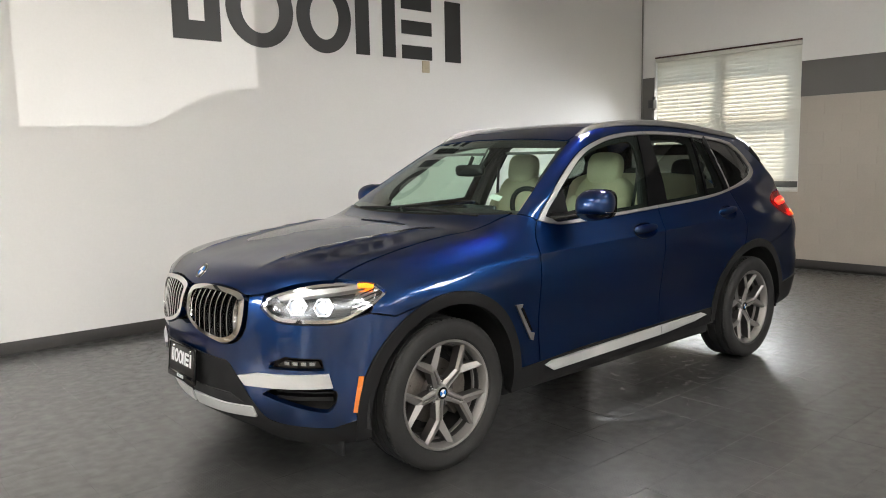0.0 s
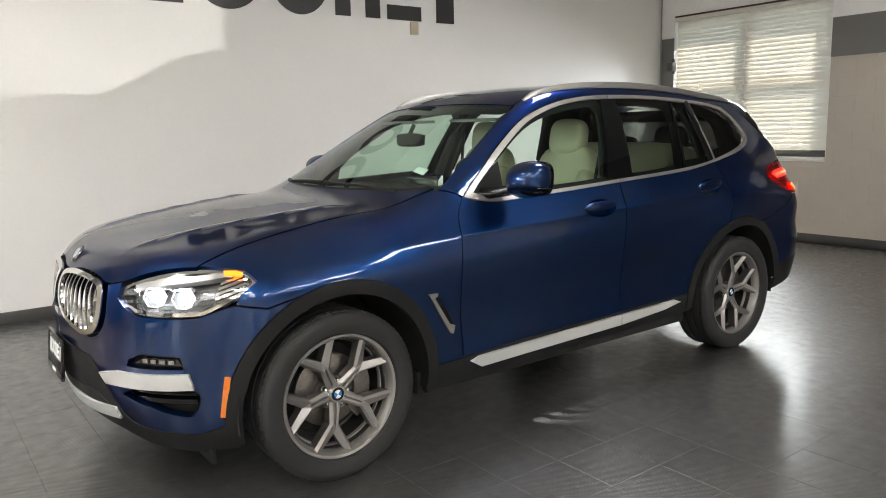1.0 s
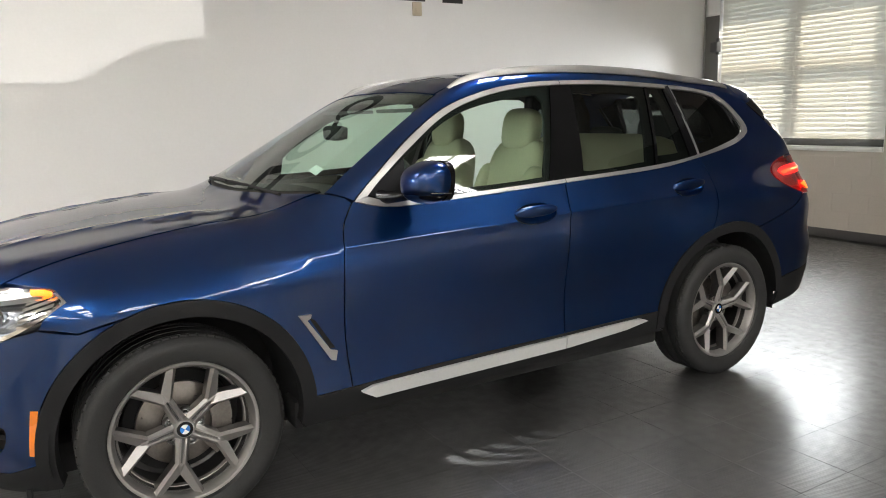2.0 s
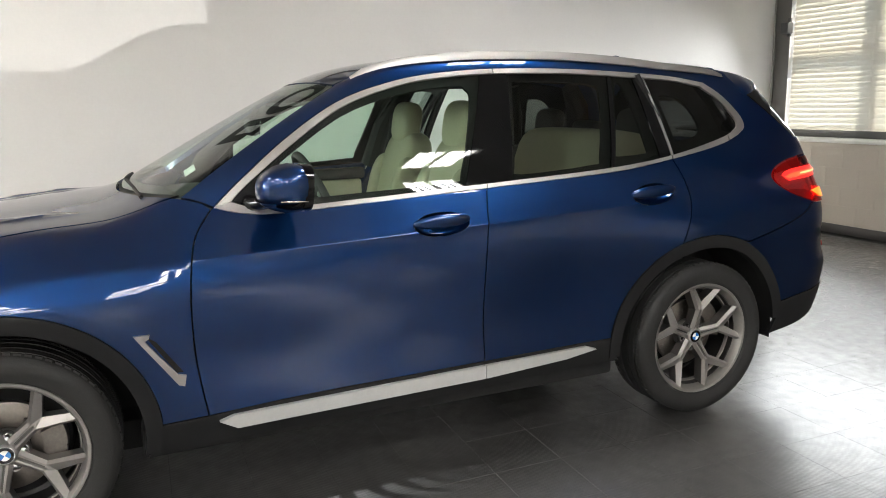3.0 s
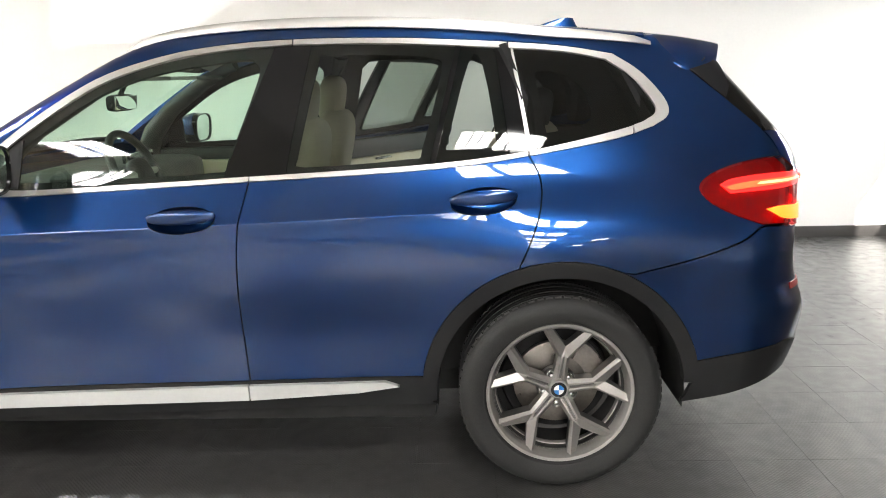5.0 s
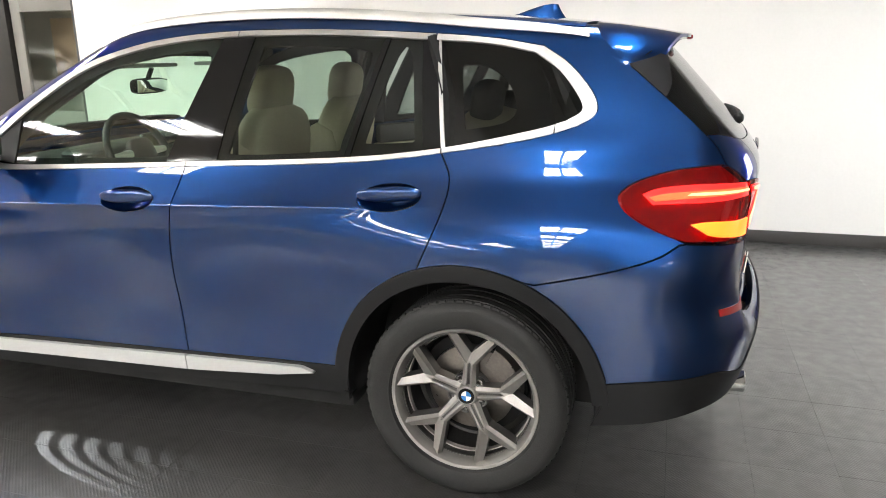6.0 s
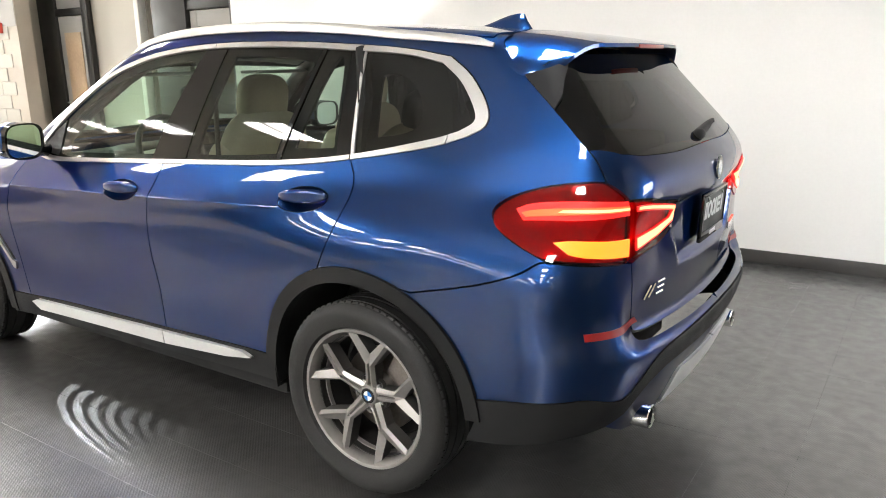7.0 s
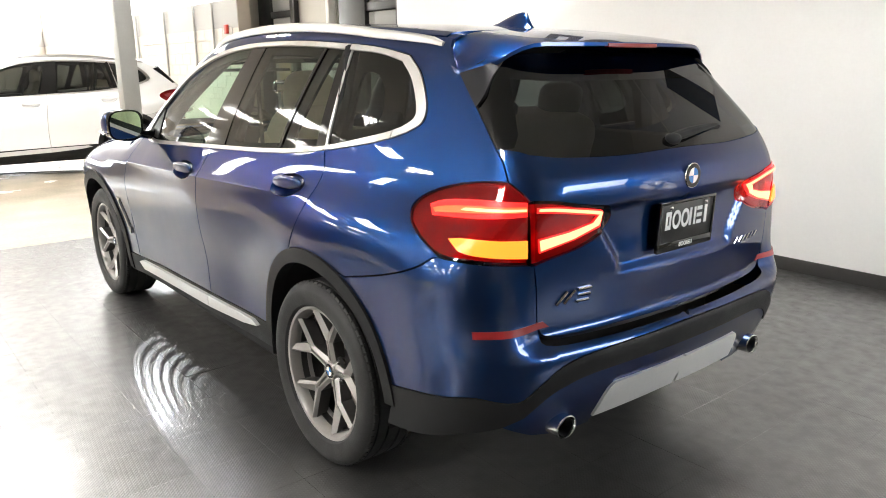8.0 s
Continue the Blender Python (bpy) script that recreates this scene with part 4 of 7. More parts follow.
def tiles():
    """Square moulded floor tiles; those round the car are pieces of their own."""
    size, gap = 0.305, 0.0011
    fl = thing("tile_floor", "dark grey moulded floor tiles with raised bars", "floor", kind="structure")
    one = block(-size / 2 + gap / 2, -size / 2 + gap / 2, -0.010, size / 2 - gap / 2, size / 2 - gap / 2, 0.0, 0)
    first, rest, count = None, [], 0
    nx, ny = int((EAST + 1.94) / size), int((NORTH + 14.2) / size)
    near = []
    for i in range(nx + 1):
        for j in range(ny + 1):
            x, y = -1.94 + size * (i + 0.5), -14.17 + size * (j + 0.5)
            if x > EAST - 0.02 or y > NORTH - 0.02:
                continue
            d = abs(y + 1.6) + 0.55 * abs(x - 3.4)
            near.append((d, x, y))
    near.sort()
    for d, x, y in near[:300]:
        m = pose(x, y, random.uniform(-0.0006, 0.0), random.uniform(-0.06, 0.06), random.uniform(-0.06, 0.06), 0)
        if first is None:
            first = part("tile", one, TILE, fl, at=m)
        else:
            same_part("tile", first, fl, m)
    g = [moved(one, pose(x, y, random.uniform(-0.0006, 0.0))) for d, x, y in near[300:]]
    tagged(part("tile_field", joined(*g), TILE, fl), "dark grey floor tiles", kind="stuff")
    wall_blocks()


def wall_blocks():
    """Painted blocks of the east wall below the band."""
    own = thing("block_wall", "beige painted block wall under the grey band", "block wall", kind="structure")
    part("mortar", joined(block(EAST - 0.0015, -1.6, 0.10, EAST + 0.001, 0.764, 2.139, 0), block(EAST - 0.0015, 0.766, 0.10, EAST + 0.001, NORTH - 0.02, 0.955, 0)), WALL_BEIGE, own, "painted joints")
    first = None
    for r in range(11):
        z0 = 0.10 + 0.2 * r
        for c in range(12):
            y1 = NORTH - 0.01 - 0.405 * c - (0.2 if r % 2 else 0)
            y0 = y1 - 0.401
            if z0 + 0.19 > 2.14:
                if y0 < 0.70:
                    part("block", block(EAST - 0.0045, y0 + 0.001, z0 + 0.0005, EAST + 0.002, min(y1, 0.764), 2.1390, 0.0009, 1), WALL_BEIGE, own)
                continue
            if z0 + 0.19 > 0.96 and y1 > 0.77:
                if y0 < 0.70:
                    part("block", block(EAST - 0.0045, y0 + 0.001, z0 + 0.0005, EAST + 0.002, 0.764, z0 + 0.1955, 0.0015, 1), WALL_BEIGE, own)
                continue
            at = pose(EAST + 0.0005, (y0 + y1) / 2, z0 + 0.098)
            if first is None:
                first = part("block", block(-0.005, -0.2018, -0.0994, 0.006, 0.2018, 0.0994, 0.0006, 1), WALL_BEIGE, own, at=at)
            else:
                same_part("block", first, own, at)


room()
hall_beyond()
ceiling_lights()
floors()


# ---- the blue car ----
ARCH_F, ARCH_R = (0.008, 0.368, 0.487, 0.430), (2.864, 0.364, 0.491, 0.438)

BELT = curve([(0.735, 1.130), (0.82, 1.108), (0.95, 1.098), (1.27, 1.111), (1.793, 1.135), (2.42, 1.163), (2.76, 1.200), (3.06, 1.250), (3.20, 1.290)], 5)
DLO_BACK = curve([(3.20, 1.290), (3.256, 1.326), (3.246, 1.385), (3.165, 1.478), (3.07, 1.541)], 5)
DLO_TOP = curve([(3.07, 1.541), (2.90, 1.570), (2.68, 1.590), (2.30, 1.611), (1.93, 1.613), (1.66, 1.596), (1.45, 1.560), (1.23, 1.488), (1.007, 1.352), (0.826, 1.210), (0.735, 1.130)], 5)
IN_BELT = curve([(0.795, 1.146), (0.86, 1.127), (1.0, 1.118), (1.28, 1.129), (1.793, 1.152), (2.42, 1.181), (2.76, 1.217), (3.06, 1.276), (3.165, 1.305)], 5)
IN_BACK = curve([(3.165, 1.305), (3.212, 1.336), (3.200, 1.380), (3.13, 1.463), (3.045, 1.522)], 5)
IN_TOP = curve([(3.045, 1.522), (2.89, 1.552), (2.68, 1.569), (2.30, 1.591), (1.93, 1.593), (1.67, 1.577), (1.46, 1.541), (1.245, 1.468), (1.03, 1.334), (0.86, 1.205), (0.795, 1.146)], 5)
DOOR_FRONT = curve([(0.725, 1.125), (0.661, 1.037), (0.635, 0.928), (0.623, 0.776), (0.627, 0.592), (0.652, 0.390)], 5)
DOOR_SPLIT = curve([(1.793, 1.135), (1.762, 0.985), (1.747, 0.80), (1.744, 0.66), (1.747, 0.544), (1.753, 0.419)], 5)
DOOR_REAR = curve([(2.760, 1.200), (2.794, 1.13), (2.797, 1.06), (2.772, 0.968), (2.713, 0.830)], 5)
SILL_TOP = curve([(0.476, 0.386), (0.652, 0.390), (1.042, 0.407), (1.753, 0.419), (2.398, 0.426)], 5)


def part_of(run, x0, x1):
    """The stretch of a run between two x values, cut exactly there."""
    lo, hi = min(x0, x1), max(x0, x1)
    out = []
    for a, b in zip(run, run[1:]):
        if lo - 1e-6 <= a[0] <= hi + 1e-6:
            out.append(a)
        for c in sorted((lo, hi), reverse=bool(a[0] > b[0])):
            if (a[0] - c) * (b[0] - c) < 0:
                k = (c - a[0]) / (b[0] - a[0])
                out.append((c, a[1] + k * (b[1] - a[1])))
    if lo - 1e-6 <= run[-1][0] <= hi + 1e-6:
        out.append(run[-1])
    return out


def flatten(pts):
    return [(p[0], 0.0, p[1]) for p in pts]


def ellipse(cx, cz, rx, rz, n=28, tilt=0.0):
    c, s = math.cos(radians(tilt)), math.sin(radians(tilt))
    q = [(rx * math.cos(2 * math.pi * i / n), rz * math.sin(2 * math.pi * i / n)) for i in range(n)]
    return [(cx + c * a - s * b, cz + s * a + c * b) for a, b in q]


def loop_of(*runs):
    """One loop from several runs, doubled points left out."""
    out = []
    for r in runs:
        for p in r:
            if not out or np.linalg.norm(np.asarray(p) - np.asarray(out[-1])) > 0.004:
                out.append(tuple(p))
    if np.linalg.norm(np.asarray(out[0]) - np.asarray(out[-1])) < 0.004:
        out.pop()
    return out


TAIL_SEAM = snapped(curve([(3.300, -0.604, 1.522), (3.347, -0.622, 1.480), (3.48, -0.660, 1.365), (3.593, -0.690, 1.262), (3.635, -0.700, 1.222), (3.664, -0.708, 1.172)], 4), CORNER_R)
HANDLES = ((1.569, 1.018, 0.122, 0.042, 2), (2.598, 1.060, 0.120, 0.041, 4))


def side_panels(car):
    """Fenders, doors, body sides, side glass, trim and cladding, left and right."""
    two = {}

    def add(name, geo, mat, label="", parent=None):
        a = part(name, geo, mat, parent[0] if parent else car, label)
        b = part(name, flipped(geo), mat, parent[1] if parent else car, label)
        two.setdefault(name, []).append((a, b))
        return a, b

    # front fender
    hood_seam = tops(curve([(-0.50, -0.770), (-0.40, -0.760), (-0.28, -0.742), (0.0, -0.708), (0.30, -0.690), (0.50, -0.715), (0.60, -0.748)], 4))
    fender = loop_of(hood_seam, sides([(0.70, 1.146)]), sides(DOOR_FRONT), sides([(0.476, 0.386)]), sides(arc(*ARCH_F[:3], 4, 111)),
                     sides([(-0.312, 0.791), (-0.425, 0.817)]), [(-0.405, -0.913, 0.850), (-0.336, -0.912, 0.897), (-0.363, -0.872, 0.933), (-0.415, -0.840, 0.945)])
    add("front_fender", panel(fender, SLANT_F), PAINT, "blue metallic fender with black arch trim")
    # side frame: windscreen pillar, roof edge, rear quarter
    ditch = tops(curve([(1.245, -0.592), (1.40, -0.590), (1.75, -0.588), (2.2, -0.588), (2.7, -0.580), (3.05, -0.570), (3.24, -0.560)], 4))
    pillar = curve([(0.625, -0.764, 1.164), (0.77, -0.724, 1.262), (0.925, -0.684, 1.362), (1.08, -0.640, 1.456), (1.245, -0.592, 1.545)], 4)
    tail_seam = [(3.255, -0.582, 1.568)] + TAIL_SEAM
    lamp_edge = curve([(3.664, -0.708, 1.170), (3.58, -0.730, 1.163), (3.487, -0.753, 1.150), (3.395, -0.783, 1.120), (3.347, -0.815, 1.080), (3.372, -0.850, 1.040), (3.442, -0.870, 0.998), (3.56, -0.889, 0.958)], 4)
    frame_loop = loop_of(pillar, ditch, tail_seam, lamp_edge, sides(curve([(3.535, 0.950), (3.464, 0.906), (3.314, 0.855), (3.108, 0.806)], 4)),
                         sides(arc(*ARCH_R[:3], 66, 107)), sides(DOOR_REAR[::-1]), sides(part_of(BELT, 2.78, 3.3)), sides(DLO_BACK), sides(DLO_TOP), sides([(0.70, 1.146)]))
    add("side_frame", panel(frame_loop, SLANT_R, step=0.028), PAINT, "blue pillar, roof edge and rear quarter")
    # doors, with a hollow behind each handle
    doors = []
    bottoms = SILL_TOP
    lf = loop_of(part_of(BELT, 0.735, 1.793), DOOR_SPLIT, part_of(bottoms, 0.652, 1.753)[::-1], DOOR_FRONT[::-1])
    lr = loop_of(part_of(BELT, 1.793, 2.760), DOOR_REAR, arc(*ARCH_R[:3], 109, 171), part_of(bottoms, 1.753, 2.398)[::-1], DOOR_SPLIT[::-1])
    for nm, lp, (hx, hz, rx, rz, tilt) in (("front_door", lf, HANDLES[0]), ("rear_door", lr, HANDLES[1])):
        cup = ellipse(hx, hz - 0.004, rx * 0.93, rz, 30, tilt)
        door = add(nm, panel(flatten(lp), SIDE, [flatten(cup)], step=0.022, crease=True), PAINT, "blue metallic door")
        doors.append(door)
        # the hollow: rings that sink behind the skin
        v, f, k = [], [], 30
        for s, d in ((1.0, 0.0), (0.93, 0.010), (0.78, 0.022), (0.5, 0.030), (0.02, 0.033)):
            q = cast(np.array([[x, -z] for x, z in ellipse(hx, hz - 0.004, rx * 0.93 * s, rz * s, k, tilt)]), SIDE)
            v += [(p[0], p[1] + d, p[2]) for p in q]
        for j in range(4):
            for i in range(k):
                w = (i + 1) % k
                f.append((j * k + i, (j + 1) * k + i, (j + 1) * k + w, j * k + w))
        add("handle_cup", (v, f), PAINT, "", door)
        y = on_side(hx, hz)[1]
        grip = moved(cushion((0, 0, 0), (rx * 0.98, 0.015, 0.026), 0.85, 32, 16), pose(hx, y - 0.004, hz + 0.008, 0, -tilt, 0))
        add("door_handle", grip, PAINT, "body-coloured pull handle", door)
    # side glass
    dlo_bot, dlo_top = IN_BELT, IN_TOP
    fg = loop_of(part_of(dlo_bot, 0.795, 1.70), [(1.715, 1.150), (1.862, 1.588)], part_of(dlo_top, 1.86, 0.795))
    add("front_door_glass", panel(flatten(fg), SIDE, off=-0.006, thick=0.004, gap=-0.004), CLEAR_GLASS, "lightly tinted door glass", doors[0])
    add("mirror_sail", panel(flatten([(0.800, 1.150), (0.86, 1.131), (0.975, 1.122), (0.985, 1.285), (0.87, 1.206)]), SIDE, off=-0.001, thick=0.008, gap=0.0, step=0.02), FIN_BLACK, "black corner panel behind the mirror", doors[0])
    bp = loop_of([(1.705, 1.149), (1.793, 1.153), (1.918, 1.158), (1.998, 1.592), (1.868, 1.590)])
    add("centre_pillar", panel(flatten(bp), SIDE, off=-0.003, thick=0.01, gap=0.0005), GLOSS_BLACK, "gloss black pillar cover")
    rg = loop_of([(1.922, 1.158)], part_of(dlo_bot, 1.95, 2.40), [(2.418, 1.181), (2.515, 1.578)], part_of(dlo_top, 2.50, 2.02), [(2.002, 1.592)])
    add("rear_door_glass", panel(flatten(rg), SIDE, off=-0.006, thick=0.004, gap=-0.003), DARK_GLASS, "dark privacy glass", doors[1])
    dv = [(2.415, 1.180), (2.435, 1.182), (2.532, 1.578), (2.512, 1.580)]
    add("glass_divider", panel(flatten(dv), SIDE, off=-0.001, thick=0.012, gap=0.0), GLOSS_BLACK, "", doors[1])
    qg = loop_of([(2.437, 1.182)], part_of(dlo_bot, 2.45, 2.66), [(2.70, 1.209), (2.655, 1.571)], [(2.534, 1.578)])
    add("rear_door_quarter_glass", panel(flatten(qg), SIDE, off=-0.006, thick=0.004, gap=-0.003), DARK_GLASS, "small dark fixed pane", doors[1])
    cp = [(2.695, 1.208), (2.757, 1.216), (2.702, 1.568), (2.650, 1.571)]
    add("rear_pillar", panel(flatten(cp), SIDE, off=-0.002, thick=0.01, gap=0.0), GLOSS_BLACK, "gloss black pillar cover", doors[1])
    cq = [(2.758, 1.216), (2.772, 1.218), (2.716, 1.566), (2.703, 1.568)]
    add("pillar_strip", panel(flatten(cq), SIDE, off=0.001, thick=0.01, gap=0.0), SATIN, "satin metal strip")
    qw = loop_of([(2.774, 1.218)], part_of(dlo_bot, 2.80, 3.165), IN_BACK, part_of(dlo_top, 3.045, 2.74), [(2.718, 1.567)])
    add("quarter_glass", panel(flatten(qw), SIDE, off=-0.006, thick=0.004, gap=-0.003), PRIVACY_GLASS, "dark privacy quarter glass")
    # dark lining behind the glass, with a rounded opening for each pane
    front_hole = curve([(0.905, 1.165), (0.95, 1.140), (1.30, 1.150), (1.66, 1.166), (1.705, 1.20), (1.80, 1.47), (1.795, 1.525), (1.74, 1.540), (1.46, 1.502), (1.245, 1.430), (1.03, 1.296), (0.93, 1.215), (0.905, 1.165)], 3)[:-1]
    back_hole = curve([(1.955, 1.20), (1.98, 1.178), (2.34, 1.198), (2.385, 1.23), (2.455, 1.49), (2.43, 1.532), (2.30, 1.546), (2.06, 1.550), (2.022, 1.52), (1.955, 1.20)], 3)[:-1]
    small_hole = curve([(2.475, 1.225), (2.63, 1.232), (2.645, 1.26), (2.605, 1.51), (2.56, 1.518), (2.475, 1.225)], 3)[:-1]
    far_hole = curve([(2.83, 1.275), (2.95, 1.296), (2.99, 1.335), (2.96, 1.415), (2.89, 1.470), (2.81, 1.480), (2.80, 1.45), (2.83, 1.275)], 3)[:-1]
    lining = loop_of(BELT, DLO_BACK, DLO_TOP)
    note = "dark inner lining of the window frames"
    part("window_lining", panel(flatten(lining), SIDE, [flatten(h) for h in (front_hole, back_hole, small_hole, far_hole)], off=-0.034, thick=0.012, gap=0.004, step=0.03), LINING, car, note)
    # on the right the rear door stands open: its lining goes with it and leaves the doorway free
    doorway = [(1.945, 1.20), (2.022, 1.52), (2.06, 1.552), (2.30, 1.556), (2.60, 1.545), (2.66, 1.52), (2.735, 1.23), (2.75, 1.205)]
    rest = loop_of(part_of(BELT, 0.735, 1.925), doorway, part_of(BELT, 2.765, 3.20), DLO_BACK, DLO_TOP)
    part("window_lining", flipped(panel(flatten(rest), SIDE, [flatten(h) for h in (front_hole, far_hole)], off=-0.034, thick=0.012, gap=0.004, step=0.03)), LINING, car, note)
    own = loop_of(part_of(BELT, 1.81, 2.74), [(2.69, 1.575)], part_of(DLO_TOP, 2.66, 1.95))
    part("door_lining", flipped(panel(flatten(own), SIDE, [flatten(h) for h in (back_hole, small_hole)], off=-0.034, thick=0.012, gap=0.004, step=0.03)), LINING, doors[1][1], note)
    # bright surround, in lengths that meet at the door gaps
    for x0, x1, own in ((0.735, 1.793, doors[0]), (1.796, 2.757, doors[1]), (2.762, 3.13, None)):
        o, i = part_of(BELT, x0, x1), part_of(IN_BELT, max(x0, 0.795), min(x1, 3.13))
        if x0 < 1:
            o, i = o + [(1.793, 1.135)], i
        add("belt_trim", panel(flatten(loop_of(o, i[::-1])), SIDE, off=0.006, thick=0.010, gap=0.0006, step=0.02), SATIN, "satin metal belt trim", own)
    add("corner_trim", panel(flatten(loop_of(part_of(BELT, 3.132, 3.25), DLO_BACK, IN_BACK[::-1], part_of(IN_BELT, 3.132, 3.165)[::-1])), SIDE, off=0.006, thick=0.010, gap=0.0, step=0.02), SATIN, "wide satin corner trim")
    for x0, x1, own in ((3.07, 2.70, None), (2.695, 1.932, doors[1]), (1.928, 0.735, doors[0])):
        o, i = part_of(DLO_TOP, x0, x1), part_of(IN_TOP, min(x0, 3.045), max(x1, 0.795))
        add("roof_edge_trim", panel(flatten(loop_of(o, i[::-1])), SIDE, off=0.006, thick=0.010, gap=0.0004, step=0.02), SATIN, "satin metal window trim", own)
    # arch mouldings, sill cladding and its bright strip
    for (cx, cz, ro, ri), a0, a1, nm in ((ARCH_F, -11, 196, "front_arch_trim"), (ARCH_R, 5, 184, "rear_arch_trim")):
        ring = arc(cx, cz, ro + 0.001, a0, a1, 44) + arc(cx, cz, ri, a1, a0, 44)
        add(nm, panel(flatten(ring), SIDE, off=0.010, thick=0.05, gap=0.0, step=0.025), BLACK_PLASTIC, "black plastic wheel arch trim")
    sill = loop_of(part_of(SILL_TOP, 0.476, 2.40), [(2.396, 0.330), (2.43, 0.316), (1.751, 0.307), (0.67, 0.277), (0.44, 0.266), (0.47, 0.33)])
    add("sill_cladding", panel(flatten(sill), SIDE, off=0.004, thick=0.04, gap=0.0), BLACK_PLASTIC, "black plastic sill cladding")
    for s, own in (([(0.686, 0.366), (0.749, 0.329), (1.748, 0.350), (1.748, 0.407), (0.737, 0.382)], doors[0]),
                   ([(1.753, 0.350), (2.143, 0.371), (2.292, 0.394), (2.241, 0.412), (1.753, 0.407)], doors[1])):
        add("sill_strip", panel(flatten(s), SIDE, off=0.022, thick=0.03, gap=0.0, step=0.02), SILVER, "matt silver strip", own)
    # vent behind the front wheel
    vent = [(0.430, 0.731), (0.480, 0.728), (0.590, 0.560), (0.580, 0.523), (0.562, 0.532), (0.555, 0.575), (0.462, 0.712)]
    dark = [(0.470, 0.722), (0.500, 0.700), (0.580, 0.575), (0.558, 0.575)]
    add("fender_vent", panel(flatten(dark), SIDE, off=0.002, thick=0.01, gap=0.0, step=0.01), GLOSS_BLACK, "black vent opening")
    add("vent_trim", panel(flatten([(0.430, 0.731), (0.482, 0.729), (0.478, 0.716), (0.464, 0.708), (0.560, 0.570), (0.588, 0.562), (0.580, 0.523), (0.560, 0.530)]), SIDE, off=0.010, thick=0.012, gap=0.0, step=0.01), SATIN, "satin blade beside the vent")
    return doors


def ends(car):
    """Bonnet, roof, bumpers, tailgate, glass fore and aft."""
    mirror = lambda l: l + [(p[0], -p[1], p[2]) for p in l[::-1] if abs(p[1]) > 1e-6]
    # bonnet
    edge = curve([(-0.822, 0.0, 0.893), (-0.812, -0.10, 0.905), (-0.795, -0.20, 0.912), (-0.776, -0.36, 0.905), (-0.764, -0.455, 0.886), (-0.715, -0.570, 0.905), (-0.641, -0.657, 0.936), (-0.512, -0.769, 0.953)], 4)
    seam = tops(curve([(-0.50, -0.767), (-0.40, -0.757), (-0.28, -0.739), (0.0, -0.705), (0.30, -0.687), (0.50, -0.712), (0.60, -0.745)], 4))
    cowl = tops(curve([(0.575, -0.715), (0.50, -0.56), (0.44, -0.36), (0.41, -0.18), (0.405, 0.0)], 4))
    part("bonnet", panel(mirror(edge[1:] + seam + cowl[:-1]), HOOD_WAY, step=0.028), PAINT, car, "blue metallic bonnet with pressed lines")
    # windscreen, its black border and the roof
    low = curve([(0.425, 0.0), (0.43, -0.18), (0.46, -0.36), (0.52, -0.56), (0.595, -0.715), (0.625, -0.760)], 4)[::-1]
    high = [(0.77, -0.724), (0.925, -0.684), (1.08, -0.640), (1.245, -0.592)]
    brow = curve([(1.245, -0.590), (1.225, -0.40), (1.208, -0.2), (1.200, 0.0)], 4)
    ws = tops(low[::-1][:-1] + curve([(0.625, -0.762)] + high, 3) + brow[1:])
    full = mirror(ws)
    part("windscreen", panel(full, HOOD_WAY, off=-0.003, thick=0.004, gap=0.001, step=0.035), CLEAR_GLASS, car, "large clear windscreen")
    bd = tops(curve([(1.245, -0.590), (1.225, -0.40), (1.208, -0.2), (1.200, 0.0)], 4))
    bl = tops(curve([(1.105, 0.0), (1.113, -0.2), (1.135, -0.40), (1.17, -0.565), (1.20, -0.60)], 4))
    part("screen_border", panel(mirror(bd[::-1] + [(1.22, -0.597, 1.53)] + bl[::-1]), TOP, off=-0.008, thick=0.002, gap=0.0), GLOSS_BLACK, car, "black screen border")
    cw = tops(curve([(0.41, 0.0), (0.415, -0.18), (0.445, -0.36), (0.505, -0.56), (0.58, -0.715)], 4))
    ch = tops(curve([(0.62, -0.735), (0.575, -0.56), (0.515, -0.36), (0.485, -0.18), (0.48, 0.0)], 4))
    part("cowl_panel", panel(mirror(cw + ch), HOOD_WAY, off=-0.010, thick=0.01, gap=0.0), BLACK_PLASTIC, car, "black plastic cowl under the screen")
    rail_edge = [(1.30, -0.590), (1.40, -0.588), (1.75, -0.586), (2.2, -0.586), (2.7, -0.578), (3.05, -0.568), (3.20, -0.560)]
    roof = tops(curve([(1.200, 0.0), (1.208, -0.2), (1.225, -0.40), (1.247, -0.588)], 4) + curve(rail_edge, 4) + [(3.22, -0.3), (3.225, 0.0)])
    part("roof", panel(mirror(roof), TOP, step=0.04), PAINT, car, "blue metallic roof")
    # front bumper, by halves
    nose = [(-0.874, 0.0, 0.705)] + curve([(-0.866, -0.06, 0.715), (-0.862, -0.12, 0.706), (-0.850, -0.24, 0.672), (-0.829, -0.355, 0.658), (-0.806, -0.440, 0.688), (-0.786, -0.476, 0.757), (-0.772, -0.478, 0.860), (-0.764, -0.470, 0.878)], 4)
    lampline = [(-0.727, -0.553, 0.895), (-0.749, -0.545, 0.837)] + curve([(-0.740, -0.585, 0.808), (-0.708, -0.664, 0.780), (-0.563, -0.838, 0.779), (-0.503, -0.876, 0.797), (-0.425, -0.912, 0.817)], 4)
    wing = sides(arc(*ARCH_F[:3], 111, 180)) + [(-0.44, -0.885, 0.355)]
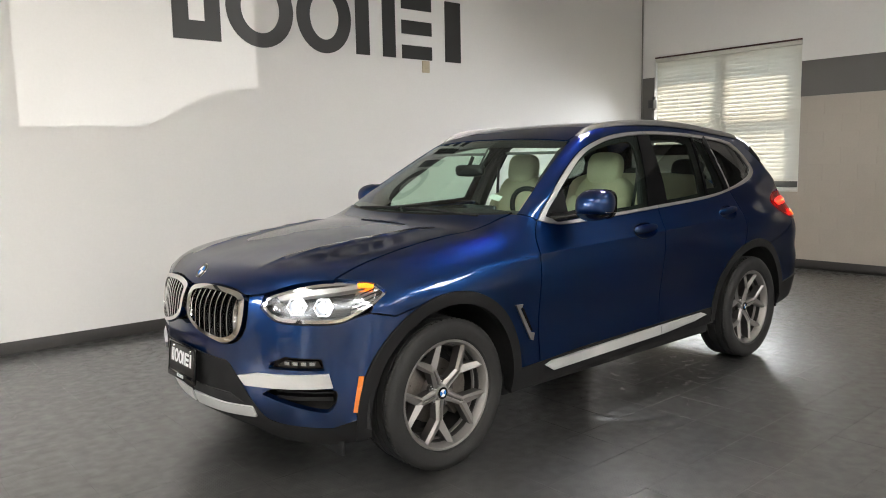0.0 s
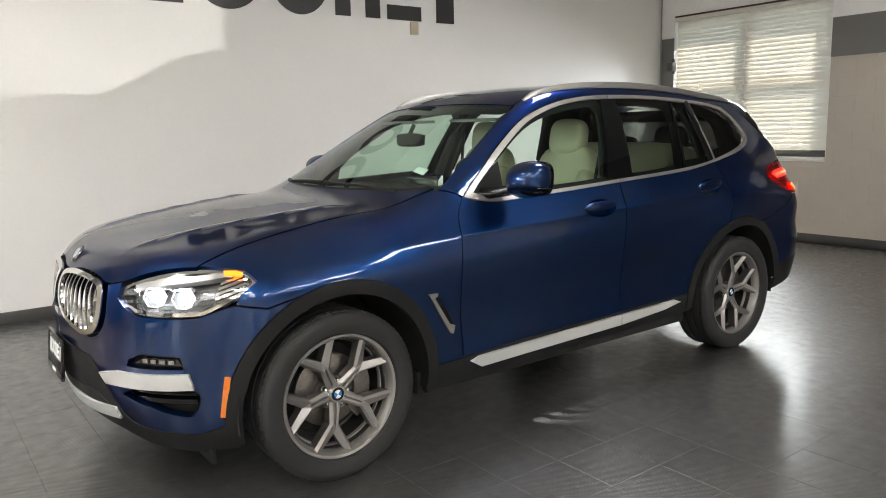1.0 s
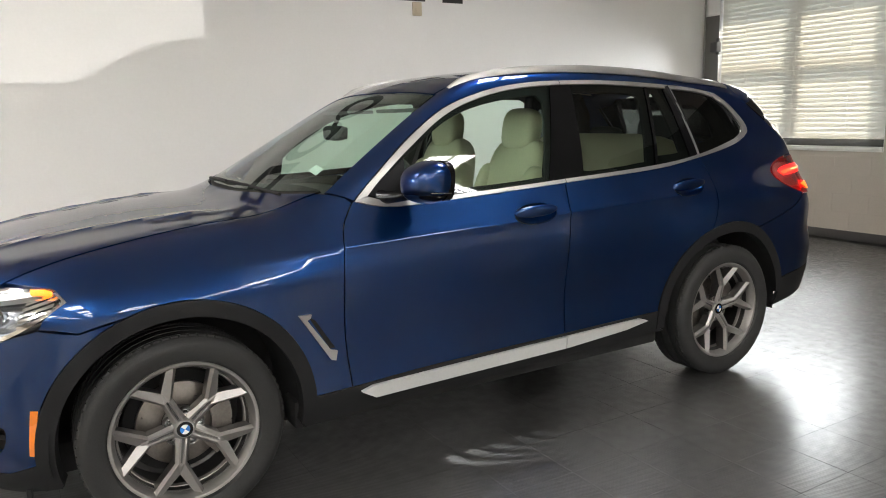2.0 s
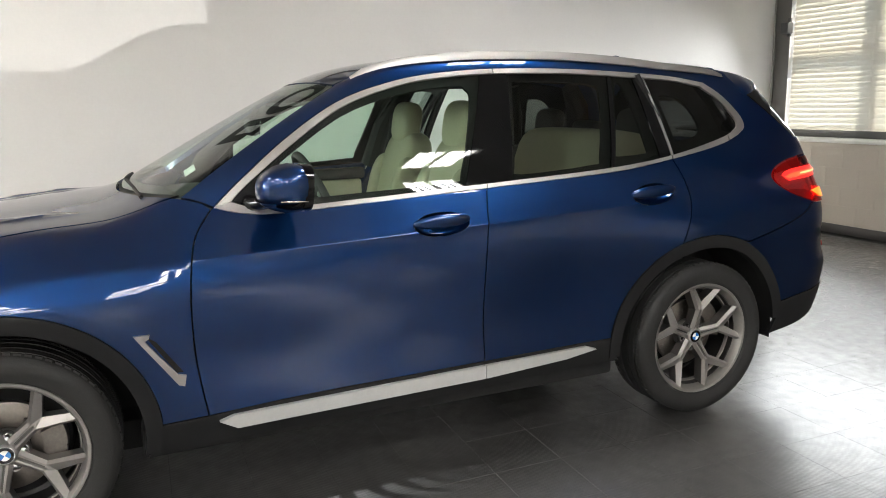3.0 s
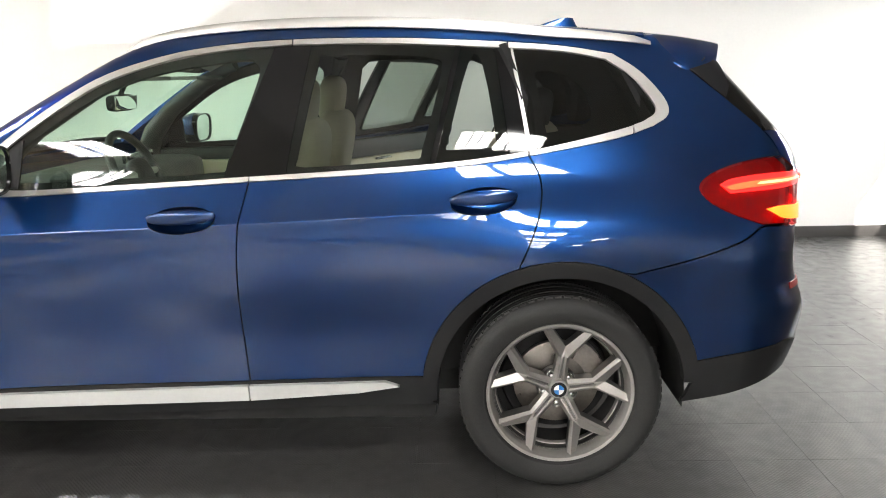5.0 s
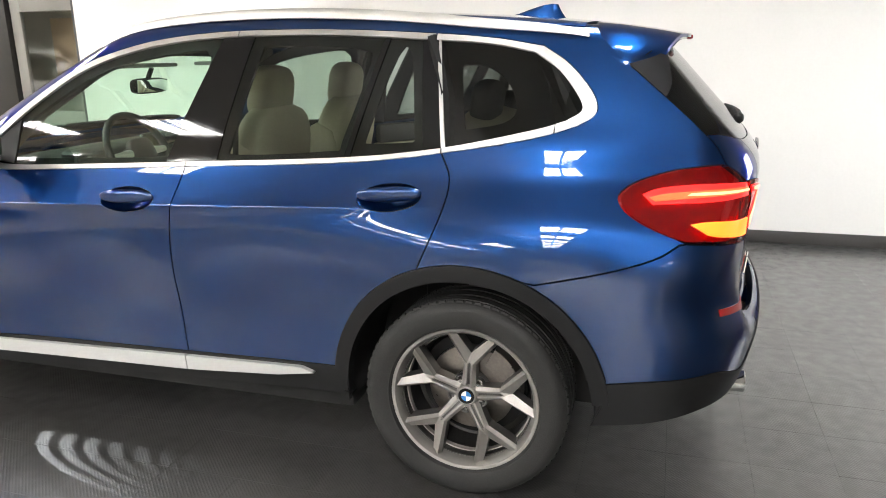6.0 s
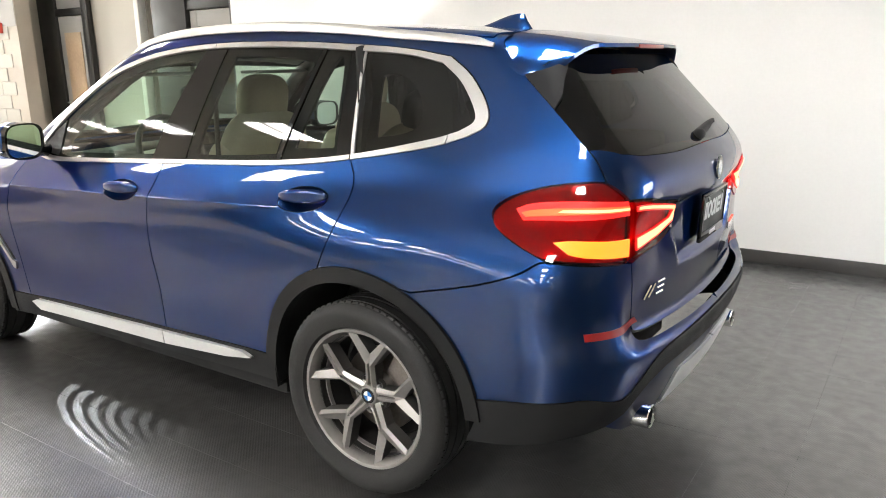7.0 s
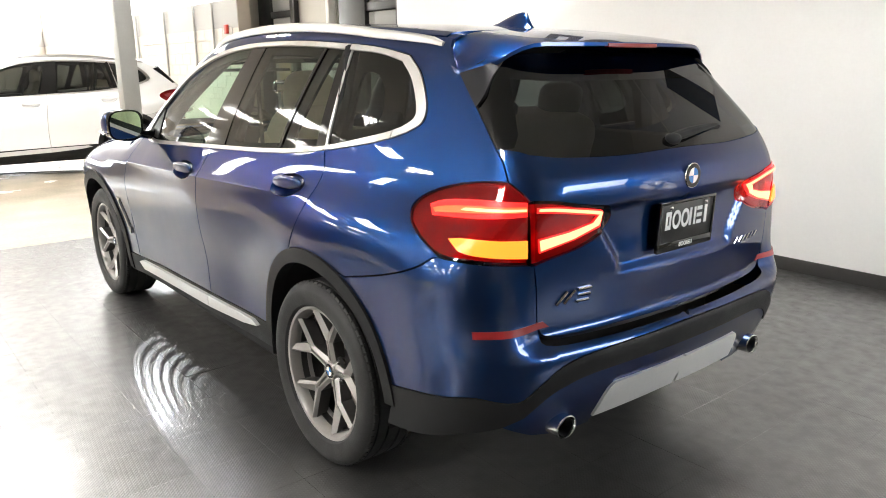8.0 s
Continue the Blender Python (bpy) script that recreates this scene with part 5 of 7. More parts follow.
    chin = curve([(-0.557, -0.793, 0.310), (-0.65, -0.70, 0.314), (-0.715, -0.600, 0.322), (-0.745, -0.528, 0.345), (-0.788, -0.467, 0.435), (-0.828, -0.375, 0.568), (-0.846, -0.290, 0.583)], 4) + [(-0.876, 0.0, 0.600)]
    fog = [(-0.748, -0.60, 0.580), (-0.744, -0.615, 0.605), (-0.712, -0.681, 0.634), (-0.606, -0.800, 0.628), (-0.602, -0.808, 0.583)]
    duct = curve([(-0.762, -0.550, 0.455), (-0.745, -0.60, 0.480), (-0.720, -0.659, 0.494), (-0.579, -0.820, 0.494), (-0.555, -0.830, 0.455), (-0.575, -0.81, 0.402), (-0.61, -0.78, 0.393), (-0.717, -0.647, 0.428)], 3)
    fb = panel(loop_of(nose, lampline, sides([(-0.312, 0.791)]), wing, chin), CORNER_F, [fog, duct], step=0.026, keep_middle=True)
    part("front_bumper", both(fb), PAINT, car, "blue front bumper cover")
    for hole, dep, nm in ((fog, -0.045, "fog_lamp_recess"), (duct, -0.07, "air_duct")):
        g = panel(hole, CORNER_F, off=dep, thick=0.0, gap=-0.03, step=0.02)
        part(nm, g, DARK, car, "dark recess")
        part(nm, flipped(g), DARK, car, "dark recess")
    for z0, z1 in ((0.437, 0.455), (0.472, 0.480)):
        g = panel([(-0.73, -0.62, z0), (-0.575, -0.822, z0), (-0.575, -0.822, z1), (-0.73, -0.62, z1)], CORNER_F, off=-0.02, thick=0.03, gap=0.0, step=0.02)
        part("duct_slat", g, GLOSS_BLACK, car)
        part("duct_slat", flipped(g), GLOSS_BLACK, car)
    g = panel([(-0.735, -0.64, 0.592), (-0.712, -0.681, 0.618), (-0.62, -0.79, 0.617), (-0.61, -0.80, 0.590)], CORNER_F, off=-0.018, thick=0.02, gap=0.0, step=0.02)
    for k in (0, 1):
        fl = part("fog_lamp", flipped(g) if k else g, GLOSS_BLACK, car, "narrow fog lamp")
        for i in range(4):
            s = i / 4
            q = panel([(-0.715 + 0.10 * s, -0.672 - 0.115 * s, 0.598), (-0.70 + 0.10 * s, -0.690 - 0.115 * s, 0.598), (-0.70 + 0.10 * s, -0.690 - 0.115 * s, 0.613), (-0.715 + 0.10 * s, -0.672 - 0.115 * s, 0.613)], CORNER_F, off=-0.012, thick=0.008, gap=0.0, step=0.01)
            part("fog_lens", flipped(q) if k else q, LAMP_INNER, fl)
    g = panel([(-0.815, -0.428, 0.527), (-0.775, -0.538, 0.552), (-0.583, -0.823, 0.566), (-0.569, -0.829, 0.505), (-0.70, -0.660, 0.497), (-0.795, -0.458, 0.486)], CORNER_F, off=0.014, thick=0.03, gap=0.0, step=0.02)
    part("bumper_blade", g, SILVER, car, "matt silver bumper blade")
    part("bumper_blade", flipped(g), SILVER, car, "matt silver bumper blade")
    low_clad = loop_of([(-0.878, 0.0, 0.600)], chin[-2::-1], [(-0.44, -0.885, 0.355)], sides([(-0.452, 0.30)]), [(-0.42, -0.855, 0.235), (-0.56, -0.765, 0.222), (-0.70, -0.580, 0.228), (-0.775, -0.460, 0.268), (-0.81, -0.28, 0.290), (-0.828, 0.0, 0.296)])
    part("front_cladding", both(panel(low_clad, CORNER_F, off=0.002, thick=0.03, gap=0.0, keep_middle=True)), BLACK_PLASTIC, car, "black lower bumper cladding")
    grid = panel([(-0.88, 0.0, 0.43), (-0.83, -0.36, 0.43), (-0.80, -0.43, 0.395), (-0.84, 0.0, 0.375)], CORNER_F, off=0.006, thick=0.005, gap=0.0, keep_middle=True)
    part("lower_intake", both(grid), DARK, car, "black lower intake mesh")
    skid = panel([(-0.84, 0.0, 0.372), (-0.825, -0.28, 0.370), (-0.776, -0.474, 0.384), (-0.758, -0.482, 0.335), (-0.80, -0.28, 0.318), (-0.82, 0.0, 0.308)], CORNER_F, off=0.012, thick=0.03, gap=0.0, keep_middle=True)
    part("front_skid_plate", both(skid), SILVER, car, "matt silver skid plate")
    flap = joined(block(-0.52, -0.80, 0.175, -0.50, -0.62, 0.24, 0.006))
    part("air_flap", flap, BLACK_PLASTIC, car, "black flap before the wheel")
    part("air_flap", flipped(flap), BLACK_PLASTIC, car, "black flap before the wheel")
    m = panel([(-0.474, -0.884, 0.546), (-0.452, -0.892, 0.543), (-0.473, -0.868, 0.380), (-0.494, -0.860, 0.383)], CORNER_F, off=0.003, thick=0.01, gap=0.0, step=0.015)
    part("side_marker", m, AMBER, car, "amber side reflector")
    part("side_marker", flipped(m), AMBER, car, "amber side reflector")
    # rear bumper
    lamp_low = curve([(3.56, -0.889, 0.955), (3.652, -0.849, 0.949), (3.722, -0.680, 0.931)], 4)
    gate = curve([(3.724, -0.668, 0.926), (3.729, -0.660, 0.86), (3.736, -0.655, 0.79), (3.772, -0.640, 0.715), (3.802, -0.593, 0.684), (3.835, -0.35, 0.678), (3.85, -0.10, 0.677)], 4) + [(3.852, 0.0, 0.677)]
    gate = snapped(gate, view((-1, 0, 0)))
    gate_low = [(p[0], p[1], p[2] - 0.012 * float(ramp(0.74 - p[2], 0.0, 0.05))) for p in gate]
    gate_up = [(p[0], p[1], p[2] + 0.010 * float(ramp(0.74 - p[2], 0.0, 0.05))) for p in gate]
    band_top = curve([(3.866, -0.095, 0.644), (3.837, -0.475, 0.634), (3.819, -0.609, 0.612), (3.796, -0.690, 0.558), (3.765, -0.755, 0.512), (3.685, -0.850, 0.535), (3.60, -0.885, 0.525)], 4)
    flank = sides([(3.484, 0.507), (3.323, 0.478)])
    rb = panel(loop_of(sides(curve([(3.108, 0.806), (3.314, 0.855), (3.464, 0.906), (3.535, 0.950)], 4)), lamp_low, gate_low, [(3.868, 0.0, 0.645)], band_top, flank, sides(arc(*ARCH_R[:3], 15, 66))), CORNER_R, step=0.028, keep_middle=True)
    part("rear_bumper", both(rb), PAINT, car, "blue rear bumper cover")
    low_edge = sides([(3.325, 0.40), (3.29, 0.322), (3.456, 0.352)]) + [(3.62, -0.845, 0.400), (3.70, -0.760, 0.425)]
    mid_line = curve([(3.755, -0.715, 0.452), (3.79, -0.66, 0.505), (3.808, -0.593, 0.536), (3.831, -0.462, 0.560), (3.859, -0.078, 0.567)], 4) + [(3.860, 0.0, 0.567)]
    band = panel(loop_of([(3.868, 0.0, 0.643)], band_top, flank, low_edge, mid_line), CORNER_R, off=0.004, thick=0.02, gap=0.0, keep_middle=True)
    part("rear_cladding", both(band), BLACK_PLASTIC, car, "black rear bumper cladding")
    lower = panel(loop_of([(3.860, 0.0, 0.565)], mid_line[::-1][1:], [(3.70, -0.760, 0.425), (3.735, -0.66, 0.365), (3.765, -0.55, 0.335), (3.77, -0.430, 0.340), (3.828, -0.375, 0.497), (3.842, 0.0, 0.500)]), CORNER_R, thick=0.02, gap=0.0, keep_middle=True)
    part("rear_apron", both(lower), PAINT, car, "blue apron round the exhausts")
    sk = panel(loop_of([(3.842, 0.0, 0.498)], curve([(3.828, -0.360, 0.496), (3.818, -0.392, 0.470), (3.785, -0.425, 0.372)], 4), [(3.790, 0.0, 0.385)]), CORNER_R, off=0.010, thick=0.03, gap=0.0, keep_middle=True)
    part("rear_skid_plate", both(sk), SILVER, car, "matt silver rear skid plate")
    for s in (1, -1):
        g = moved(lathe([(0.026, -0.06), (0.035, -0.06), (0.038, 0.03), (0.038, 0.072), (0.035, 0.075), (0.032, 0.070), (0.029, -0.04), (0.004, -0.045)], 32), pose(3.718, -0.560 * s, 0.388, 0, 0, -90))
        part("exhaust_bore", moved(lathe([(0.0, 0.010), (0.0305, 0.012), (0.0312, 0.068)], 28), pose(3.718, -0.560 * s, 0.388, 0, 0, -90)), DARK, car)
        e = part("exhaust_tip", [(p[0], p[1], (p[2] - 0.385) * 0.9 + 0.385) for p in g[0]] and ([(p[0], 1.22 * (p[1] + 0.560 * s) - 0.560 * s, p[2]) for p in g[0]], g[1]), CHROME, car, "polished round exhaust tip")
    r = panel([(3.665, -0.850, 0.744), (3.755, -0.640, 0.744), (3.775, -0.632, 0.723), (3.67, -0.852, 0.722)], CORNER_R, off=0.003, thick=0.01, gap=0.0, step=0.02)
    part("rear_reflector", r, RED_REFLECTOR, car, "red bumper reflector")
    part("rear_reflector", flipped(r), RED_REFLECTOR, car, "red bumper reflector")
    # tailgate
    glass_low = snapped(curve([(3.757, -0.05, 1.228), (3.754, -0.304, 1.227), (3.715, -0.54, 1.234), (3.672, -0.640, 1.243)], 4), TAIL_WAY) + [TAIL_SEAM[12]]
    seam_in = TAIL_SEAM[13:]
    lamp_in = [(3.732, -0.682, 1.122)] + curve([(3.77, -0.52, 1.096), (3.789, -0.368, 1.069), (3.771, -0.400, 0.998), (3.752, -0.5, 0.954), (3.732, -0.627, 0.931)], 4)
    tg = panel(loop_of([(3.757, 0.0, 1.228)], glass_low, seam_in, lamp_in, gate_up), TAIL_WAY, gap=0.0012, step=0.015, keep_middle=True)
    gate_ob = part("tailgate", both(tg), PAINT, car, "blue tailgate with plate hollow")
    side_up = TAIL_SEAM[12:3:-1]
    top_up = [(3.40, -0.55, 1.525), (3.455, -0.38, 1.545), (3.475, -0.10, 1.548), (3.477, 0.0, 1.548)]
    rg = panel(loop_of([(3.757, 0.0, 1.230)], glass_low, side_up, top_up), TAIL_WAY, off=-0.003, thick=0.004, gap=0.002, step=0.03, keep_middle=True)
    part("rear_window", both(rg), REAR_GLASS, gate_ob, "dark tinted rear window")
    frit = panel(loop_of(side_up, [(3.40, -0.55, 1.525), (3.455, -0.38, 1.545), (3.475, -0.10, 1.548), (3.477, 0.0, 1.548), (3.555, 0.0, 1.455), (3.54, -0.35, 1.455), (3.47, -0.545, 1.45), (3.60, -0.63, 1.29), (3.628, -0.66, 1.262)]), TAIL_WAY, off=-0.010, thick=0.002, gap=0.0, keep_middle=True)
    part("window_border", both(frit), GLOSS_BLACK, gate_ob, "black border of the rear window")
    # roof spoiler with its dark side fins
    v, f, nx, ny = [], [], 10, 28
    for lay in (0, 1):
        for i in range(nx + 1):
            for j in range(ny + 1):
                w = -1 + 2 * j / ny
                u = i / nx
                half_w = 0.580 + (0.046 * math.sin(math.pi * u) if u < 0.5 else 0.046 - 0.055 * (2 * u - 1) ** 1.5)
                y = w * half_w
                tip = 3.545 - 0.085 * abs(w) ** 3
                x = 3.226 + (tip - 3.226) * u
                z = float(SKYLINE(3.238)) - 0.034 * (abs(y) / 0.7) ** 2.4 - 0.105 * (x - 3.238) - 0.20 * (x - 3.238) ** 2
                rim = 1.577 - 0.092 * math.sin(math.pi * u) if u < 0.5 else 1.485 + 0.030 * (2 * u - 1)
                e = max(0.0, (abs(w) - 0.70) / 0.30) ** 2.2
                z = z * (1 - e) + rim * e
                v.append((x, y, z - (0.032 - 0.020 * i / nx if lay else 0.0)))
    n1 = (nx + 1) * (ny + 1)
    for i in range(nx):
        for j in range(ny):
            a, b, c, d = i * (ny + 1) + j, i * (ny + 1) + j + 1, (i + 1) * (ny + 1) + j + 1, (i + 1) * (ny + 1) + j
            f += [(a, d, c, b), (a + n1, b + n1, c + n1, d + n1)]
    edge_ids = [j for j in range(ny + 1)] + [i * (ny + 1) + ny for i in range(1, nx + 1)] + [nx * (ny + 1) + j for j in range(ny - 1, -1, -1)] + [i * (ny + 1) for i in range(nx - 1, 0, -1)]
    for a, b in zip(edge_ids, edge_ids[1:] + edge_ids[:1]):
        f.append((a, b, b + n1, a + n1))
    sp = part("roof_spoiler", (v, f), PAINT, gate_ob, "blue roof spoiler", sharp=50)
    bl = block(3.530, -0.135, 1.560, 3.549, 0.135, 1.574, 0.003)
    part("brake_light", bl, RED_REFLECTOR, sp, "narrow red high brake light")
    fin = panel([(3.345, -0.624, 1.481), (3.40, -0.640, 1.432), (3.462, -0.657, 1.379), (3.476, -0.635, 1.416), (3.462, -0.590, 1.470), (3.456, -0.530, 1.526), (3.402, -0.585, 1.502)], CORNER_R, off=0.005, thick=0.02, gap=0.0, step=0.02)
    corner = panel(tops([(3.15, -0.50), (3.15, -0.600), (3.238, -0.588), (3.238, -0.50)]), TOP, off=-0.006, thick=0.004, gap=0.0, step=0.02)
    for k in (0, 1):
        part("roof_corner", flipped(corner) if k else corner, PAINT, car, "blue roof corner under the spoiler")
    for k in (0, 1):
        part("spoiler_fin", flipped(fin) if k else fin, FIN_BLACK, sp, "black side fin beside the rear window")
    return gate_ob


def lamps(car):
    """Headlights and tail lights."""
    outline = curve([(-0.747, -0.547, 0.838), (-0.726, -0.572, 0.880), (-0.635, -0.690, 0.925), (-0.52, -0.775, 0.942), (-0.415, -0.840, 0.943), (-0.363, -0.872, 0.933), (-0.338, -0.912, 0.897), (-0.41, -0.913, 0.852), (-0.503, -0.876, 0.800), (-0.563, -0.838, 0.782), (-0.708, -0.664, 0.784), (-0.740, -0.580, 0.806)], 4)
    low = lambda a, b, z0, z1: [(*a, z0), (*b, z0), (*b, z1), (*a, z1)]
    for side in (0, 1):
        k = (lambda g: flipped(g)) if side else (lambda g: g)
        lamp = part("headlight", k(panel(outline, CORNER_F, off=-0.075, thick=0.0, gap=-0.01, step=0.03)), LAMP_INNER, car, "swept-back headlight, lit, under a clear cover")
        part("lamp_cover", k(panel(outline, CORNER_F, off=0.002, thick=0.004, gap=0.001, step=0.03)), LAMP_GLASS, lamp, "clear cover")
        rim = [np.array(p) for p in outline]
        c = sum(rim) / len(rim)
        inner = [tuple(c + (p - c) * np.array([0.93, 0.93, 0.84])) for p in rim]
        part("lamp_surround", k(panel(outline, CORNER_F, [inner], off=-0.012, thick=0.055, gap=0.0, step=0.02)), CHROME, lamp, "bright surround")
        brow = [(-0.70, -0.606, 0.886), (-0.62, -0.70, 0.914), (-0.43, -0.832, 0.930), (-0.40, -0.85, 0.918), (-0.60, -0.72, 0.893), (-0.69, -0.62, 0.868)]
        part("lamp_brow", k(panel(brow, CORNER_F, off=-0.018, thick=0.03, gap=0.0, step=0.02)), SATIN, lamp)
        for (x, y, z) in ((-0.668, -0.700, 0.846), (-0.592, -0.792, 0.843)):
            way = Vector((0.80, 0.60, 0))
            m = pose(x + way.x * 0.025, y + way.y * 0.025, z, 0, 0, -53 + 0)
            ringg = moved(lathe([(0.036, -0.014), (0.039, -0.019), (0.042, -0.014), (0.042, 0.02), (0.036, 0.02)], 6, True), m)
            part("light_ring", k(ringg), LED_WHITE, lamp, "lit white ring")
            lens = moved(lathe([(0.0, -0.014), (0.012, -0.012), (0.022, -0.004), (0.028, 0.008), (0.028, 0.03)], 24), m)
            part("projector_lens", k(lens), LENS_GLOW, lamp, "lit round projector lens")
            bez = moved(lathe([(0.030, -0.010), (0.035, -0.012), (0.035, 0.045), (0.030, 0.045)], 28, True), m)
            part("lens_bezel", k(bez), CHROME, lamp)
        amb = [(-0.436, -0.836, 0.938), (-0.395, -0.854, 0.936), (-0.372, -0.868, 0.929), (-0.378, -0.876, 0.921), (-0.438, -0.850, 0.926)]
        part("turn_light", k(panel(amb, CORNER_F, off=-0.006, thick=0.012, gap=0.0, step=0.015)), LED_AMBER, lamp, "lit amber turn light")
        for i in range(5):
            s = i / 5
            z = 0.815 + 0.018 * i
            fac = [(-0.50 + 0.02 * s, -0.868 - 0.002 * i, z), (-0.41 + 0.03 * s, -0.905, z + 0.030), (-0.41 + 0.03 * s, -0.905, z + 0.040), (-0.50 + 0.02 * s, -0.868 - 0.002 * i, z + 0.010)]
            part("reflector_rib", k(panel(fac, CORNER_F, off=-0.03, thick=0.02, gap=0.0, step=0.02)), CHROME, lamp)
        # tail light: outer half on the body, inner half on the tailgate
        out_l = curve([(3.664, -0.708, 1.168), (3.58, -0.730, 1.161), (3.487, -0.753, 1.148), (3.395, -0.783, 1.118), (3.349, -0.815, 1.080), (3.374, -0.850, 1.040), (3.444, -0.870, 0.999), (3.56, -0.889, 0.960), (3.652, -0.849, 0.952), (3.720, -0.684, 0.934)], 4) + [(3.727, -0.684, 1.120)]
        tl = part("tail_light", k(panel(out_l, CORNER_R, off=-0.022, thick=0.0, gap=0.0, step=0.025)), RED_BODY, car, "wide red tail light, lit, in two halves")
        part("outer_cover", k(panel(out_l, CORNER_R, off=0.004, thick=0.008, gap=0.0004, step=0.025)), RED_GLASS, tl, "glossy red cover")
        in_l = [(3.733, -0.677, 1.120)] + curve([(3.77, -0.52, 1.094), (3.789, -0.372, 1.067), (3.770, -0.404, 0.999), (3.752, -0.5, 0.957), (3.732, -0.627, 0.934)], 4) + [(3.727, -0.662, 0.932)]
        part("inner_housing", k(panel(in_l, TAIL_WAY, off=-0.020, thick=0.0, gap=0.0, step=0.02)), RED_BODY, tl)
        part("inner_cover", k(panel(in_l, TAIL_WAY, off=0.004, thick=0.008, gap=0.0004, step=0.02)), RED_GLASS, tl, "glossy red cover")
        up = curve([(3.425, -0.801, 1.080), (3.475, -0.786, 1.091), (3.60, -0.752, 1.103), (3.722, -0.688, 1.107)], 3) + curve([(3.724, -0.690, 1.092), (3.622, -0.780, 1.085), (3.445, -0.809, 1.070)], 3)
        part("upper_light_bar", k(panel(up, CORNER_R, off=0.009, thick=0.006, gap=0.0, step=0.015)), TAIL_TOP, tl, "lit bar")
        hot = curve([(3.545, -0.772, 1.0935), (3.60, -0.752, 1.0975), (3.722, -0.688, 1.1015)], 3) + curve([(3.724, -0.690, 1.0955), (3.622, -0.780, 1.0895), (3.545, -0.790, 1.0865)], 3)
        part("light_core", k(panel(hot, CORNER_R, off=0.011, thick=0.004, gap=0.0, step=0.012)), TAIL_CORE, tl, "brightest line of the upper bar")
        dn = curve([(3.560, -0.852, 1.010), (3.628, -0.829, 1.017), (3.724, -0.685, 1.008)], 3) + curve([(3.720, -0.680, 0.954), (3.660, -0.835, 0.972), (3.612, -0.859, 0.982)], 3)
        part("lower_light_bar", k(panel(dn, CORNER_R, off=0.009, thick=0.006, gap=0.0, step=0.015)), TAIL_HOT, tl, "lit wide bar")
        hook = [(3.742, -0.672, 1.098), (3.785, -0.408, 1.064), (3.77, -0.429, 1.013), (3.752, -0.527, 0.982), (3.732, -0.656, 0.957), (3.736, -0.662, 1.000), (3.754, -0.556, 1.012), (3.77, -0.467, 1.030), (3.779, -0.447, 1.053), (3.742, -0.674, 1.082)]
        part("hooked_light_bar", k(panel(hook, TAIL_WAY, off=0.009, thick=0.006, gap=0.0, step=0.012)), TAIL_RED, tl, "lit hooked bar")
        core = [(3.744, -0.668, 1.0945), (3.784, -0.417, 1.061), (3.77, -0.437, 1.018), (3.752, -0.530, 0.986), (3.733, -0.653, 0.963), (3.736, -0.659, 0.996), (3.754, -0.553, 1.008), (3.77, -0.462, 1.028), (3.779, -0.440, 1.0545), (3.743, -0.670, 1.0865)]
        part("light_core", k(panel(core, TAIL_WAY, off=0.011, thick=0.004, gap=0.0, step=0.012)), TAIL_CORE, tl, "brightest line of the hooked bar")
        glow_up = curve([(3.412, -0.801, 1.088), (3.470, -0.786, 1.106), (3.60, -0.752, 1.119), (3.724, -0.688, 1.119)], 3) + curve([(3.726, -0.690, 1.079), (3.622, -0.780, 1.070), (3.436, -0.812, 1.060)], 3)
        part("upper_glow", k(panel(glow_up, CORNER_R, off=0.006, thick=0.004, gap=0.0, step=0.015)), TAIL_RED, tl, "red edge round the lit bar")


